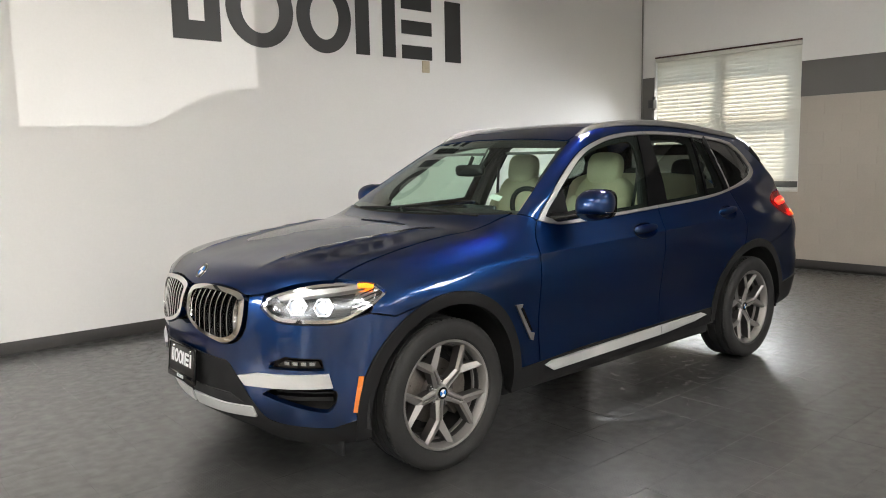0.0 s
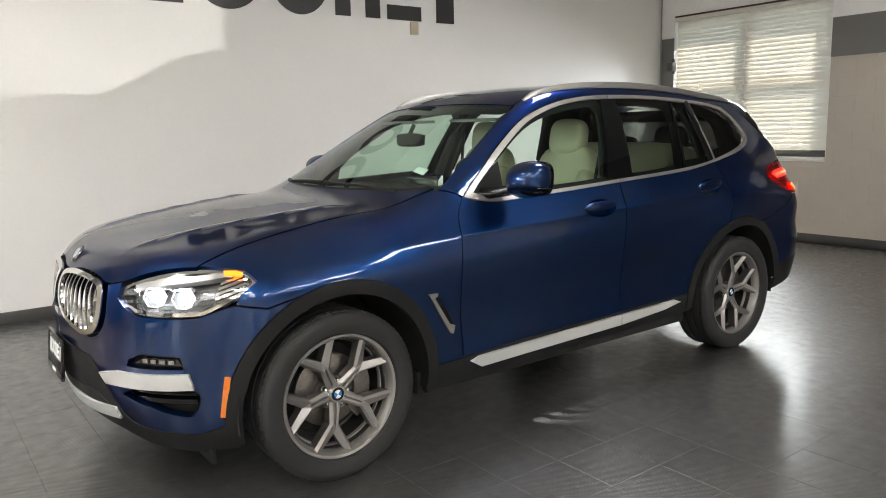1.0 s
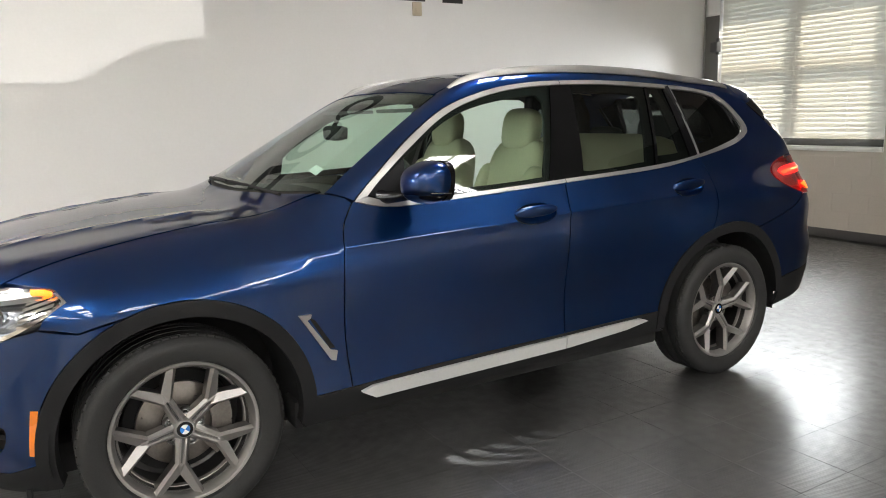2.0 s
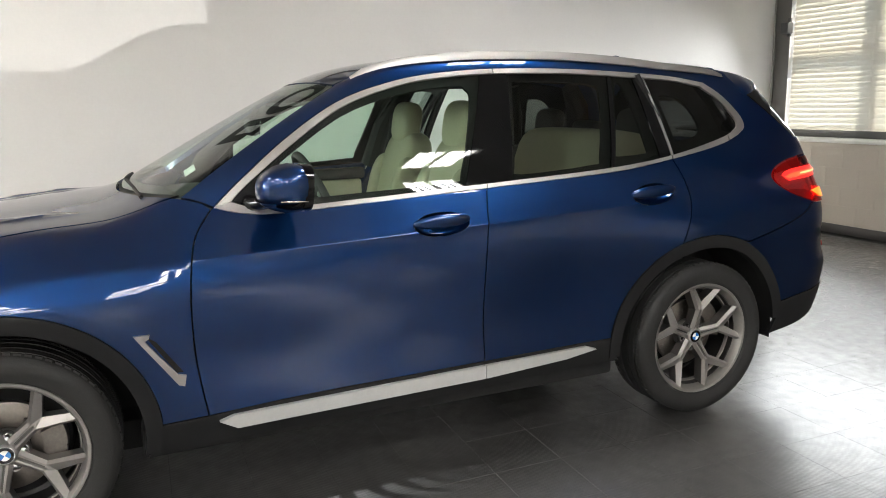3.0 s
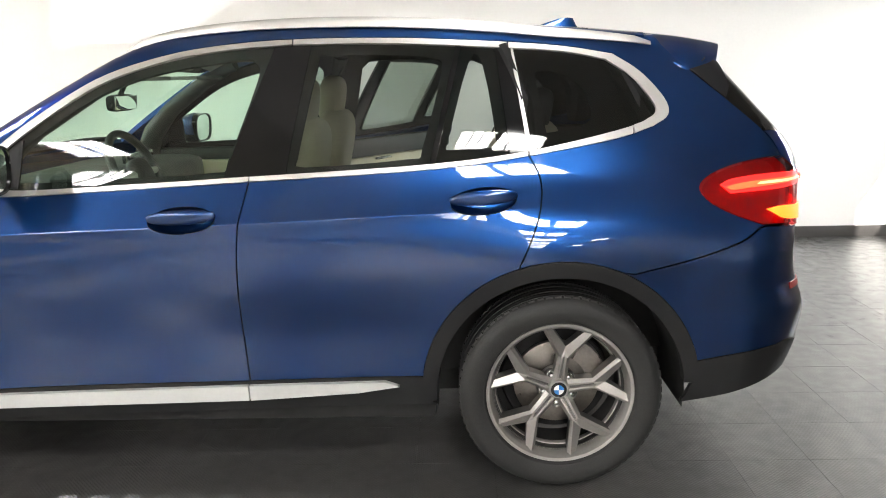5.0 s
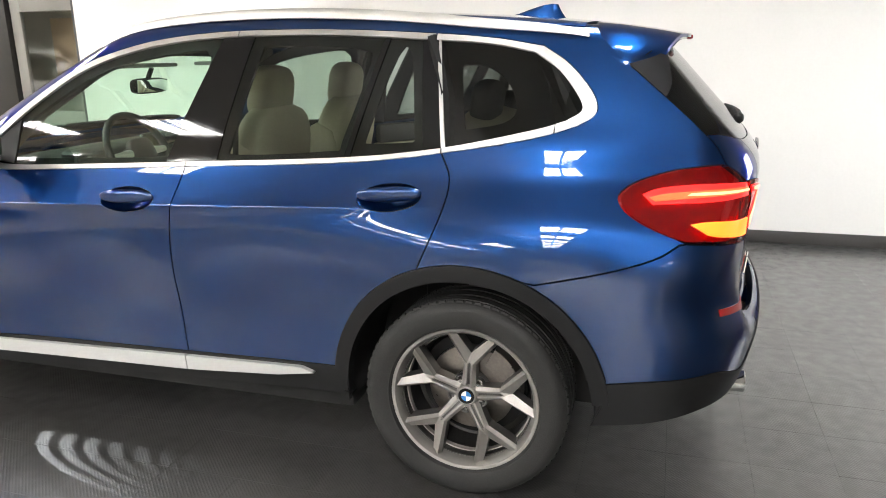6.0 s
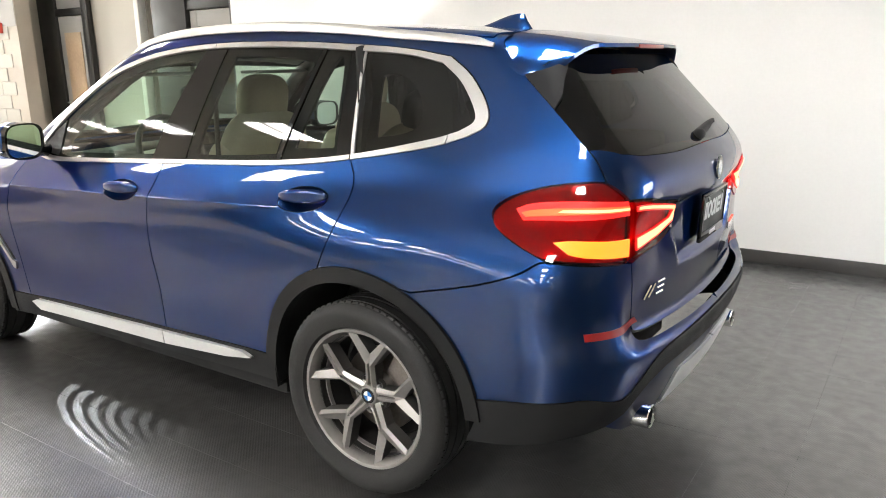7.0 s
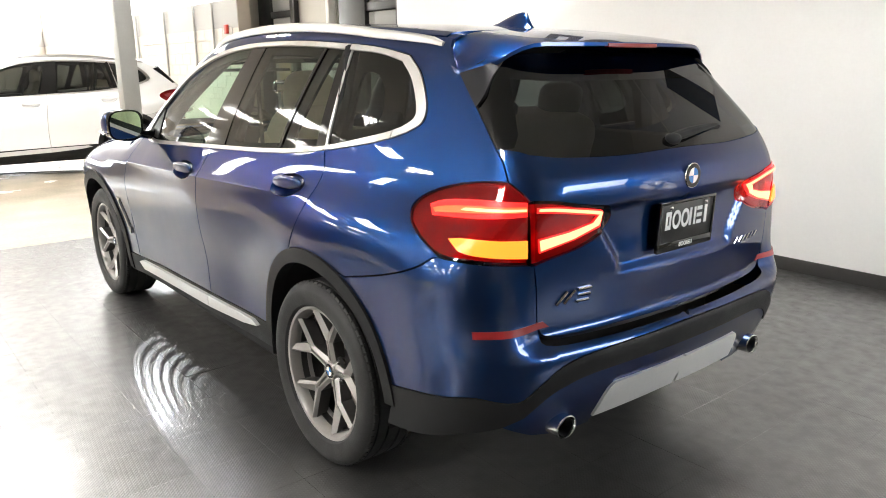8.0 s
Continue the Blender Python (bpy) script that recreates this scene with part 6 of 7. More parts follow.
def grille(car):
    """Two upright grilles with slats and bright frames."""
    for side in (0, 1):
        k = (lambda g: flipped(g)) if side else (lambda g: g)
        out = curve([(0.0, -0.022, 0.850), (0.0, -0.032, 0.886), (0.0, -0.10, 0.903), (0.0, -0.20, 0.909), (0.0, -0.36, 0.902), (0.0, -0.44, 0.886), (0.0, -0.468, 0.850), (0.0, -0.466, 0.760), (0.0, -0.432, 0.695), (0.0, -0.355, 0.667), (0.0, -0.24, 0.680), (0.0, -0.11, 0.714), (0.0, -0.040, 0.762), (0.0, -0.022, 0.850)], 4)[:-1]
        way = view((1, 0, 0))
        c = np.array([0, -0.245, 0.79])
        inn = [tuple(c + (np.array(p) - c) * np.array([1, 0.87, 0.84])) for p in out]
        g = part("grille_frame", k(panel(out, way, [inn], off=0.016, thick=0.05, gap=0.0, step=0.015)), CHROME, car, "bright chrome grille frame")
        part("grille_back", k(panel(inn, way, off=-0.055, thick=0.0, gap=-0.008, step=0.03)), DARK, g, "dark grille opening")
        poly = np.array([(p[1], p[2]) for p in inn])
        for i in range(9):
            y = -0.075 - 0.0425 * i
            zs = np.linspace(0.6, 0.95, 300)
            ok = inside(poly, np.stack([np.full(300, y), zs], 1))
            z0, z1 = zs[ok].min() - 0.004, zs[ok].max() + 0.004
            zz = np.linspace(z0, z1, 9)
            pts = cast(np.array([[np.array([0, y + 0.012 * math.sin(math.pi * (z - z0) / (z1 - z0)), z]) @ way[0], np.array([0, y + 0.012 * math.sin(math.pi * (z - z0) / (z1 - z0)), z]) @ way[1]] for z in zz]), way, 0.004)
            v, f = [], []
            for p in pts:
                v += [(p[0] - 0.004, p[1] - 0.0035, p[2]), (p[0] - 0.004, p[1] + 0.0035, p[2]), (p[0] + 0.045, p[1] + 0.006, p[2]), (p[0] + 0.045, p[1] - 0.006, p[2])]
            for j in range(8):
                for q in range(4):
                    w = (q + 1) % 4
                    f.append((4 * j + q, 4 * j + w, 4 * j + 4 + w, 4 * j + 4 + q))
            part("grille_slat", k((v, f)), CHROME, g)


def emblem(parent, m, r):
    """A round badge with a dark ring and coloured quarters."""
    e = part("round_badge", moved(lathe([(0.0, 0.0), (r * 0.97, 0.0), (r, 0.003), (r * 0.98, 0.006), (r * 0.93, 0.006), (0.0, 0.005)], 32), m), CHROME, parent, "round badge in black, blue and white")
    part("badge_ring", moved(lathe([(r * 0.62, 0.0055), (r * 0.62, 0.0072), (r * 0.94, 0.0072), (r * 0.94, 0.0055)], 32), m), GLOSS_BLACK, e)
    for i in range(4):
        a = [math.pi / 2 * i + math.pi / 16 * j for j in range(9)]
        v = [(0, 0.0076, 0)] + [(r * 0.60 * math.cos(t), 0.0076, r * 0.60 * math.sin(t)) for t in a] + [(0, 0.004, 0)] + [(r * 0.60 * math.cos(t), 0.004, r * 0.60 * math.sin(t)) for t in a]
        f = [(0, j, j + 1) for j in range(1, 9)] + [(j, j + 10, j + 11, j + 1) for j in range(1, 9)]
        part("badge_quarter", moved((v, f), m), EMBLEM_BLUE if i % 2 else EMBLEM_WHITE, e)
    return e


def plate(parent, m, name):
    """A black card in a frame, with a row of white shapes."""
    w, h = 0.305, 0.155
    p = part(name, moved(block(-w / 2, -0.008, -h / 2, w / 2, 0.0, h / 2, 0.004), m), PLATE_BLACK, parent, "black dealer plate with white marks")
    frame_bits = joined(block(-w / 2 - 0.008, -0.012, -h / 2 - 0.012, w / 2 + 0.008, 0.002, -h / 2 + 0.022, 0.003), block(-w / 2 - 0.008, -0.012, h / 2 - 0.004, w / 2 + 0.008, 0.002, h / 2 + 0.008, 0.003),
                        block(-w / 2 - 0.008, -0.012, -h / 2, -w / 2 + 0.004, 0.002, h / 2, 0.003), block(w / 2 - 0.004, -0.012, -h / 2, w / 2 + 0.008, 0.002, h / 2, 0.003))
    part("plate_frame", moved(frame_bits, m), GLOSS_BLACK, p, "black plate frame")
    for size, x0, z0, d in ((0.0475, -0.125, -0.012, 0.0095), (0.0150, -0.040, -0.078, 0.0132)):
        for kind, at_x, wide in SIGN_ROW:
            part("plate_mark", moved(moved(sign_shape(kind, wide, size, 0.002), Matrix.Diagonal((1, 1, 1.3 if size > 0.03 else 1.0, 1))), m @ pose(x0 + at_x * size, -d, z0)), PLATE_WHITE, p)
    for s in (-1, 1):
        part("plate_screw", moved(lathe([(0.0, -0.014), (0.006, -0.013), (0.008, -0.009)], 10), m @ pose(0.10 * s, 0, 0.062)), CHROME, p)
    return p


def wheel_of():
    """One wheel, its axle along y, the outer face towards -y."""
    w = part("wheel", lathe([(0.236, -0.060), (0.246, -0.084), (0.263, -0.092), (0.267, -0.098), (0.262, -0.103), (0.252, -0.101), (0.242, -0.086), (0.236, -0.060)], 72), ALLOY, None, "grey alloy wheel with five forked spokes")
    part("wheel_barrel", lathe([(0.262, 0.092), (0.245, 0.07), (0.238, 0.02), (0.236, -0.060), (0.232, -0.060), (0.226, 0.02), (0.230, 0.09), (0.205, 0.10)], 64), ALLOY_DARK, w, "dark inside of the rim")
    tread = [(0.262, -0.098), (0.272, -0.112), (0.300, -0.121), (0.325, -0.122), (0.340, -0.117), (0.352, -0.106), (0.3575, -0.098)]
    groove = []
    for c in (-0.075, -0.028, 0.028, 0.075):
        groove += [(0.3615 - 0.3 * abs(c) ** 2, c - 0.0055), (0.354, c - 0.0045), (0.354, c + 0.0045), (0.3615 - 0.3 * abs(c) ** 2, c + 0.0055)]
    # shoulder blocks of the tread
    v, f = [], []
    for i in range(72):
        a = 2 * math.pi * i / 72
        for s in (-1, 1):
            k = len(v)
            for (r, y, da) in ((0.3560, 0.100, 0.0), (0.3625, 0.094, 0.0), (0.3625, 0.084, 0.0), (0.3575, 0.084, 0.0), (0.3560, 0.100, 0.062), (0.3625, 0.094, 0.062), (0.3625, 0.084, 0.062), (0.3575, 0.084, 0.062)):
                v.append((r * math.cos(a + da), s * y, r * math.sin(a + da)))
            f += [tuple(k + q for q in t) for t in ((0, 1, 5, 4), (1, 2, 6, 5), (2, 3, 7, 6), (0, 3, 2, 1), (4, 5, 6, 7))]
    ring = lathe(tread + groove + [(r, -y) for r, y in tread[::-1]] + [(0.250, 0.07), (0.250, -0.07)], 96, True)
    part("tyre", joined(ring, (v, f)), RUBBER, w, "black road tyre")

    def spoke():
        """A forked spoke along x: ridged bright faces, a slot down the trunk, dark flanks."""
        rows = ((0.036, 0.0275, -0.058), (0.085, 0.0235, -0.067), (0.128, 0.0215, -0.075))
        v, bright, dark = [], [], []
        for u, h, y in rows:
            for q, d in ((-1, 0.011), (-0.50, 0.0), (-0.22, 0.001), (-0.15, 0.009), (0.15, 0.009), (0.22, 0.001), (0.50, 0.0), (1, 0.011)):
                v.append((u, y + d, q * h))
        for i in range(2):
            for q in range(7):
                (dark if q == 3 else bright).append((8 * i + q, 8 * i + 8 + q, 8 * i + 9 + q, 8 * i + 1 + q))
        k = len(v)
        v += [(0.169, -0.068, 0.0), (0.137, -0.075, 0.0)]
        ends = []
        for s in (-1, 1):
            e = len(v)
            for o, r, y in ((0.390, 0.254, -0.083), (0.345, 0.258, -0.0965), (0.265, 0.257, -0.083)):
                v.append((r * math.cos(o), y, s * r * math.sin(o)))
            ends.append(e)
        lo, hi = 16, 23
        a, b = ends
        bright += [(lo, a, a + 1, lo + 1), (lo + 1, a + 1, a + 2, k), (hi, hi - 1, b + 1, b), (hi - 1, k, b + 2, b + 1)]
        bright += [(lo + 1, k, k + 1, lo + 2), (hi - 1, hi - 2, k + 1, k), (lo + 2, k + 1, lo + 3), (hi - 2, hi - 3, k + 1), (lo + 3, k + 1, hi - 3)]
        rim = [7, 15, 23, b, b + 1, b + 2, k, a + 2, a + 1, a, 16, 8, 0]
        n = len(v)
        v += [(v[i][0], min(v[i][1] + 0.048, -0.012), v[i][2]) for i in rim]
        dark += [(rim[i], rim[i + 1], n + i + 1, n + i) for i in range(len(rim) - 1)]
        return v, bright, dark

    shape = spoke()
    for i in range(5):
        turn = pose(0, 0, 0, 0, -(11 + 72 * i), 0)
        sp = part("spoke", moved((shape[0], shape[1] + shape[2]), turn), ALLOY, w, sharp=12)
        sp.data.materials.append(ALLOY_FLANK)
        for p in sp.data.polygons[len(shape[1]):]:
            p.material_index = 1
        b = radians(11 + 36 + 72 * i)
        part("wheel_bolt", moved(lathe([(0.0, -0.050), (0.006, -0.050), (0.009, -0.046), (0.0105, -0.036), (0.013, -0.036), (0.013, -0.02)], 12), pose(0.054 * math.cos(b), 0, 0.054 * math.sin(b))), CHROME, w)
        seat = lathe([(0.013, -0.030), (0.017, -0.044), (0.021, -0.046), (0.024, -0.030)], 16)
        part("bolt_seat", moved(seat, pose(0.054 * math.cos(b), 0, 0.054 * math.sin(b))), ALLOY_FLANK, w)
    part("rim_ring", lathe([(0.222, -0.020), (0.226, -0.034), (0.234, -0.036), (0.237, -0.022)], 64), ALLOY, w, "inner step of the rim")
    part("wheel_hub", lathe([(0.0, -0.058), (0.034, -0.060), (0.039, -0.054), (0.044, -0.044), (0.064, -0.036), (0.066, 0.02), (0.05, 0.03)], 40), ALLOY, w)
    part("brake_disc", lathe([(0.070, 0.012), (0.155, 0.012), (0.158, 0.014), (0.158, 0.034), (0.07, 0.034)], 48), STEEL, w, "worn steel brake disc")
    cal = [(0.110 * math.cos(t), 0.110 * math.sin(t)) for t in np.linspace(-0.62, 0.62, 9)] + [(0.185 * math.cos(t), 0.185 * math.sin(t)) for t in np.linspace(0.62, -0.62, 9)]
    part("brake_caliper", moved(slab([cal], 0.060), pose(0, -0.012, 0, 0, -25, 0)), STEEL, w, "grey brake caliper")
    part("dust_shield", lathe([(0.03, 0.050), (0.195, 0.052), (0.20, 0.060), (0.03, 0.060)], 40), DARK, w)
    emblem(w, pose(0, -0.0585, 0, 0, 0, 180) @ pose(0, 0, 0), 0.030)
    return w


def door_mirror(car, right):
    k = (lambda g: flipped(g)) if right else (lambda g: g)
    shell = cushion((0, 0, 0), (0.088, 0.100, 0.084), 0.66, 28, 16, 0, 0.62)
    v = []
    for x, y, z in shell[0]:
        # flat towards the rear, drawn in to the front and the outer end
        x = min(x, 0.052) * (1.14 if x < 0 else 1.0) * (1 - 0.22 * (max(z, 0) / 0.084) ** 2)
        y *= 1 - 0.16 * max(0, -x) / 0.092
        z = z * (1 - 0.22 * max(0, -x) / 0.092) * (1 - 0.12 * max(0, -y) / 0.118) + 0.010 * (-y / 0.118)
        v.append((x, y, z))
    m = pose(0.960, -1.018, 1.205, 0, 4, 8)
    body = part("door_mirror", k(moved((v, shell[1]), m)), PAINT, car, "blue door mirror on a black foot")
    low = [(x * 1.015, y * 1.012, min(z, -0.034 - 0.012 * (x < 0)) * 1.03) for x, y, z in v]
    part("mirror_base", k(moved((low, shell[1]), m)), GLOSS_BLACK, body)
    rim = [(0.084 * math.copysign(abs(math.cos(t)) ** 0.62, math.cos(t)), 0.072 * math.copysign(abs(math.sin(t)) ** 0.62, math.sin(t))) for t in np.linspace(0, 2 * math.pi, 40, endpoint=False)]
    gl = slab([[(a * 1.04, b * 1.04) for a, b in rim]], 0.006)
    part("mirror_glass", k(moved(gl, m @ pose(0.0595, 0.0, 0.004, 0, 0, 90))), MIRROR, body, "silvered mirror glass")
    part("mirror_rim", k(moved(slab([[(a * 1.14, b * 1.12) for a, b in rim], [(a * 1.02, b * 1.02) for a, b in rim]], 0.030), m @ pose(0.0650, 0.0, 0.004, 0, 0, 90))), GLOSS_BLACK, body)
    part("mirror_arm", k(pipe([(0.93, -0.93, 1.155), (0.90, -0.88, 1.142), (0.875, -0.835, 1.135), (0.86, -0.80, 1.135)], [0.026, 0.024, 0.026, 0.034], 12)), GLOSS_BLACK, body, "gloss black mirror foot")
    part("repeater", k(moved(block(-0.05, -0.100, -0.040, 0.045, -0.088, -0.036, 0.001), m)), CHROME, body)


def rails_and_fin(car):
    for right in (0, 1):
        k = (lambda g: flipped(g)) if right else (lambda g: g)
        xs = np.linspace(1.315, 3.215, 34)
        v, f = [], []
        for x in xs:
            u = (x - 1.315) / 1.9
            lift = 0.029 * math.sin(math.pi * u) ** 0.30 if 0 < u < 1 else 0.0
            y = -0.600 + 0.012 * math.sin(math.pi * u) + 0.018 * max(0, u - 0.8) / 0.2
            z = float(cast(np.array([[np.array([x, y, 0]) @ TOP[0], np.array([x, y, 0]) @ TOP[1]]]), TOP)[0][2])
            hw, top = 0.014, z + 0.004 + lift
            v += [(x, y - hw, z + 0.2 * lift - 0.008), (x, y - hw * 0.9, top - 0.010), (x, y - hw * 0.45, top), (x, y + hw * 0.5, top), (x, y + hw, top - 0.014), (x, y + hw, z - 0.012)]
        for i in range(33):
            for q in range(6):
                w = (q + 1) % 6
                f.append((6 * i + q, 6 * i + w, 6 * i + 6 + w, 6 * i + 6 + q))
        f += [tuple(range(5, -1, -1)), tuple(range(33 * 6, 34 * 6))]
        part("roof_rail", k((v, f)), SATIN, car, "satin aluminium roof rail", sharp=50)
    v, f = [], []
    prof = [(2.815, 0.0), (2.86, 0.014), (2.91, 0.034), (2.96, 0.052), (3.00, 0.060), (3.022, 0.059), (3.035, 0.034), (3.060, 0.0)]
    z0 = [float(SKYLINE(x)) - 0.004 for x, _ in prof]
    for s in (-1, 1):
        for (x, h), z in zip(prof, z0):
            v += [(x, s * (0.036 - 0.020 * abs(x - 2.96) / 0.15), z), (x, s * 0.014 * (1 - abs(x - 2.96) / 0.3), z + h * 0.6), (x, s * 0.003, z + h)]
    n = len(prof) * 3
    for i in range(len(prof) - 1):
        for q in range(2):
            a = 3 * i + q
            f += [(a, a + 3, a + 4, a + 1), (n + a, n + a + 1, n + a + 4, n + a + 3)]
        f.append((3 * i + 2, 3 * i + 5, n + 3 * i + 5, n + 3 * i + 2))
    part("roof_aerial", (v, f), PAINT, car, "blue shark-fin aerial", sharp=60)


def small_bits(car, gate):
    # wiper, badges, plates, windscreen wipers
    arm = pipe([(3.742, -0.02, 1.262), (3.738, 0.06, 1.272), (3.726, 0.16, 1.280), (3.715, 0.24, 1.285), (3.708, 0.30, 1.287)], [0.016, 0.018, 0.014, 0.009, 0.006], 10)
    wip = part("rear_wiper", arm, BLACK_PLASTIC, gate, "black rear wiper")
    part("wiper_blade", pipe([(3.729, 0.03, 1.262), (3.718, 0.17, 1.272), (3.704, 0.325, 1.278)], 0.006, 8), DARK, wip)
    part("wiper_cap", cushion((3.742, -0.015, 1.258), (0.02, 0.035, 0.02), 0.8, 16, 10), BLACK_PLASTIC, wip)
    emblem(gate, pose(3.814, 0.0, 1.140, 0, 0, -90), 0.043)
    d = pose(-0.772, 0.0, 0.946, 0, 0, 90) @ pose(0, 0, 0, 40, 0, 0)
    emblem(car, d, 0.041)
    plate(gate, pose(3.800, 0.0, 0.978, 3, 0, 90), "rear_plate")
    plate(car, pose(-0.895, 0.0, 0.520, -6, 0, -90), "front_plate")
    # bright model badge: plain slanted bars
    on = lambda y, z: tuple(cast(np.array([[np.array([0, y, z]) @ view((-1, 0, 0))[0], np.array([0, y, z]) @ view((-1, 0, 0))[1]]]), view((-1, 0, 0)))[0])
    def stroke(a, b, r=0.0052):
        return pipe([(on(*a)[0] + 0.003, *a), (on(*b)[0] + 0.003, *b)], r, 6)
    slanted = joined(stroke((-0.585, 0.790), (-0.545, 0.828)), stroke((-0.555, 0.790), (-0.515, 0.828)))
    part("model_badge", slanted, CHROME, gate, "chrome model badge")
    level = joined(stroke((-0.500, 0.828), (-0.448, 0.828)), stroke((-0.500, 0.809), (-0.452, 0.809)), stroke((-0.506, 0.790), (-0.456, 0.790)))
    part("model_badge", level, CHROME, gate, "chrome model badge")
    for i in range(6):
        part("drive_badge_bar", stroke((0.36 + 0.035 * i, 0.842), (0.385 + 0.035 * i, 0.860), 0.004), CHROME, gate)
    for s, (a, b) in ((1, ((0.50, -0.60), (0.445, -0.02))), (-1, ((0.445, 0.02), (0.47, 0.45)))):
        p0, p1 = tops([a, b])
        up = Vector((0, 0, 0.006))
        part("windscreen_wiper", pipe([Vector(p0) + up, (Vector(p0) + Vector(p1)) / 2 + up * 1.6, Vector(p1) + up], 0.007, 8), BLACK_PLASTIC, car, "black windscreen wiper")
    part("screen_sticker", panel(tops([(0.655, -0.60), (0.655, -0.515), (0.695, -0.51), (0.695, -0.592)]), HOOD_WAY, off=-0.012, thick=0.001, gap=0.0, step=0.02), STICKER, car, "pale paper sticker inside the screen")


def cabin(car, open_door):
    """Seats, dashboard, wheel, linings and the dark inner shell."""
    part("cabin_floor", joined(block(0.45, -0.76, 0.26, 2.42, 0.76, 0.34, 0.01), block(2.40, -0.50, 0.30, 3.50, 0.50, 0.36, 0.01)), CARPET, car)
    part("underbody", joined(block(-0.55, -0.50, 0.19, 3.30, 0.50, 0.34, 0.03), block(0.50, -0.72, 0.20, 2.36, 0.72, 0.33, 0.02)), DARK, car)
    part("engine_bay", joined(block(-0.62, -0.50, 0.30, 0.42, 0.50, 0.86, 0.05), block(-0.60, -0.66, 0.20, 0.62, 0.66, 0.33, 0.03)), DARK, car)
    part("boot_lining", joined(block(2.62, -0.60, 0.40, 3.56, 0.60, 0.80, 0.04), block(3.44, -0.62, 0.60, 3.66, 0.62, 1.16, 0.03)), CARPET, car)
    for cx in (0.0, 2.864):
        for s in (-1, 1):
            g = lathe([(0.442, -0.165), (0.440, 0.20), (0.20, 0.21)], 40)
            keep = [q for q in g[1] if np.mean([g[0][i][2] for i in q]) > -0.05]
            part("wheel_well", moved((g[0], keep), pose(cx, s * 0.74, 0.37, 0, 0, 180 if s > 0 else 0)), DARK, car)
    for s in (-1, 1):
        part("sill_box", block(0.42, s * 0.78 - 0.07, 0.24, 2.42, s * 0.78 + 0.07, 0.36, 0.02), DARK, car)
        part("front_door_card", joined(block(0.66, s * 0.80 - 0.03, 0.38, 1.74, s * 0.80 + 0.03, 1.040, 0.02)), LEATHER, car, "cream door lining")
        part("door_card_top", block(0.70, s * 0.795 - 0.035, 1.040, 1.76, s * 0.795 + 0.03, 1.108, 0.02), DARK_TRIM, car)
        side_of = open_door if s > 0 else car
        part("rear_door_card", joined(block(1.78, s * 0.80 - 0.03, 0.38, 2.36, s * 0.80 + 0.03, 1.02, 0.02), block(2.34, s * 0.80 - 0.03, 0.86, 2.62, s * 0.80 + 0.03, 1.02, 0.02)), LEATHER, side_of, "cream door lining")
        part("rear_card_top", block(1.80, s * 0.79 - 0.035, 1.02, 2.72, s * 0.79 + 0.025, 1.128, 0.02), DARK_TRIM, side_of)
        part("rear_armrest", cushion((2.08, s * 0.755, 0.93), (0.22, 0.045, 0.035), 0.5, 16, 10), LEATHER, side_of)
        part("inner_handle", pipe([(2.02, s * 0.765, 1.00), (2.06, s * 0.750, 1.005), (2.13, s * 0.750, 1.005), (2.16, s * 0.765, 1.0)], 0.008, 8), CHROME, side_of)
        part("armrest", cushion((1.30, s * 0.755, 0.90), (0.26, 0.045, 0.035), 0.5, 16, 10), LEATHER, car)
        part("quarter_lining", joined(block(2.70, s * 0.70 - 0.05, 0.80, 3.40, s * 0.70 + 0.03, 1.20, 0.03)), DARK_TRIM, car)
        part("inner_pillar", pipe([(1.80, s * 0.775, 1.12), (1.86, s * 0.70, 1.36), (1.91, s * 0.60, 1.58)], [0.06, 0.05, 0.045], 10), DARK_TRIM, car)
        part("inner_front_pillar", pipe([(0.78, s * 0.755, 1.08), (0.84, s * 0.725, 1.20), (0.97, s * 0.66, 1.32), (1.20, s * 0.585, 1.47), (1.37, s * 0.55, 1.55)], [0.06, 0.055, 0.042, 0.036, 0.03], 12), DARK_TRIM, car)
        part("inner_rear_pillar", pipe([(3.18, s * 0.65, 1.25), (3.14, s * 0.60, 1.42), (3.05, s * 0.55, 1.55)], [0.08, 0.07, 0.05], 10), LINING, car)
        part("inner_side_pillar", pipe([(2.76, s * 0.745, 1.18), (2.74, s * 0.68, 1.38), (2.68, s * 0.60, 1.57)], [0.045, 0.04, 0.035], 10), LINING, car)
    head_loop = tops([(1.25, -0.52), (3.18, -0.50), (3.2, 0.50), (1.25, 0.52)])
    part("headlining", panel(head_loop, TOP, off=-0.045, thick=0.0, gap=0.0, step=0.10), HEADLINING, car, "grey headlining")
    part("sun_visor", joined(block(1.16, -0.56, 1.478, 1.30, -0.16, 1.495, 0.006)), HEADLINING, car)
    part("sun_visor", joined(block(1.16, 0.16, 1.478, 1.30, 0.56, 1.495, 0.006)), HEADLINING, car)
    part("rear_view_mirror", joined(cushion((1.00, 0.0, 1.385), (0.022, 0.125, 0.038), 0.5, 20, 10), pipe([(0.99, 0, 1.40), (1.03, 0, 1.47)], 0.012, 8)), GLOSS_BLACK, car, "inside mirror")
    part("mirror_face", moved(block(-0.002, -0.112, -0.030, 0.002, 0.112, 0.030, 0.001), pose(1.0235, 0, 1.385, 0, 6, 0)), MIRROR, car, "silvered inside mirror")
    part("instrument_display", moved(block(-0.003, -0.13, -0.045, 0.003, 0.13, 0.045, 0.002), pose(1.125, -0.37, 1.080, 0, -20, 0)), DISPLAY, car, "lit instrument display")
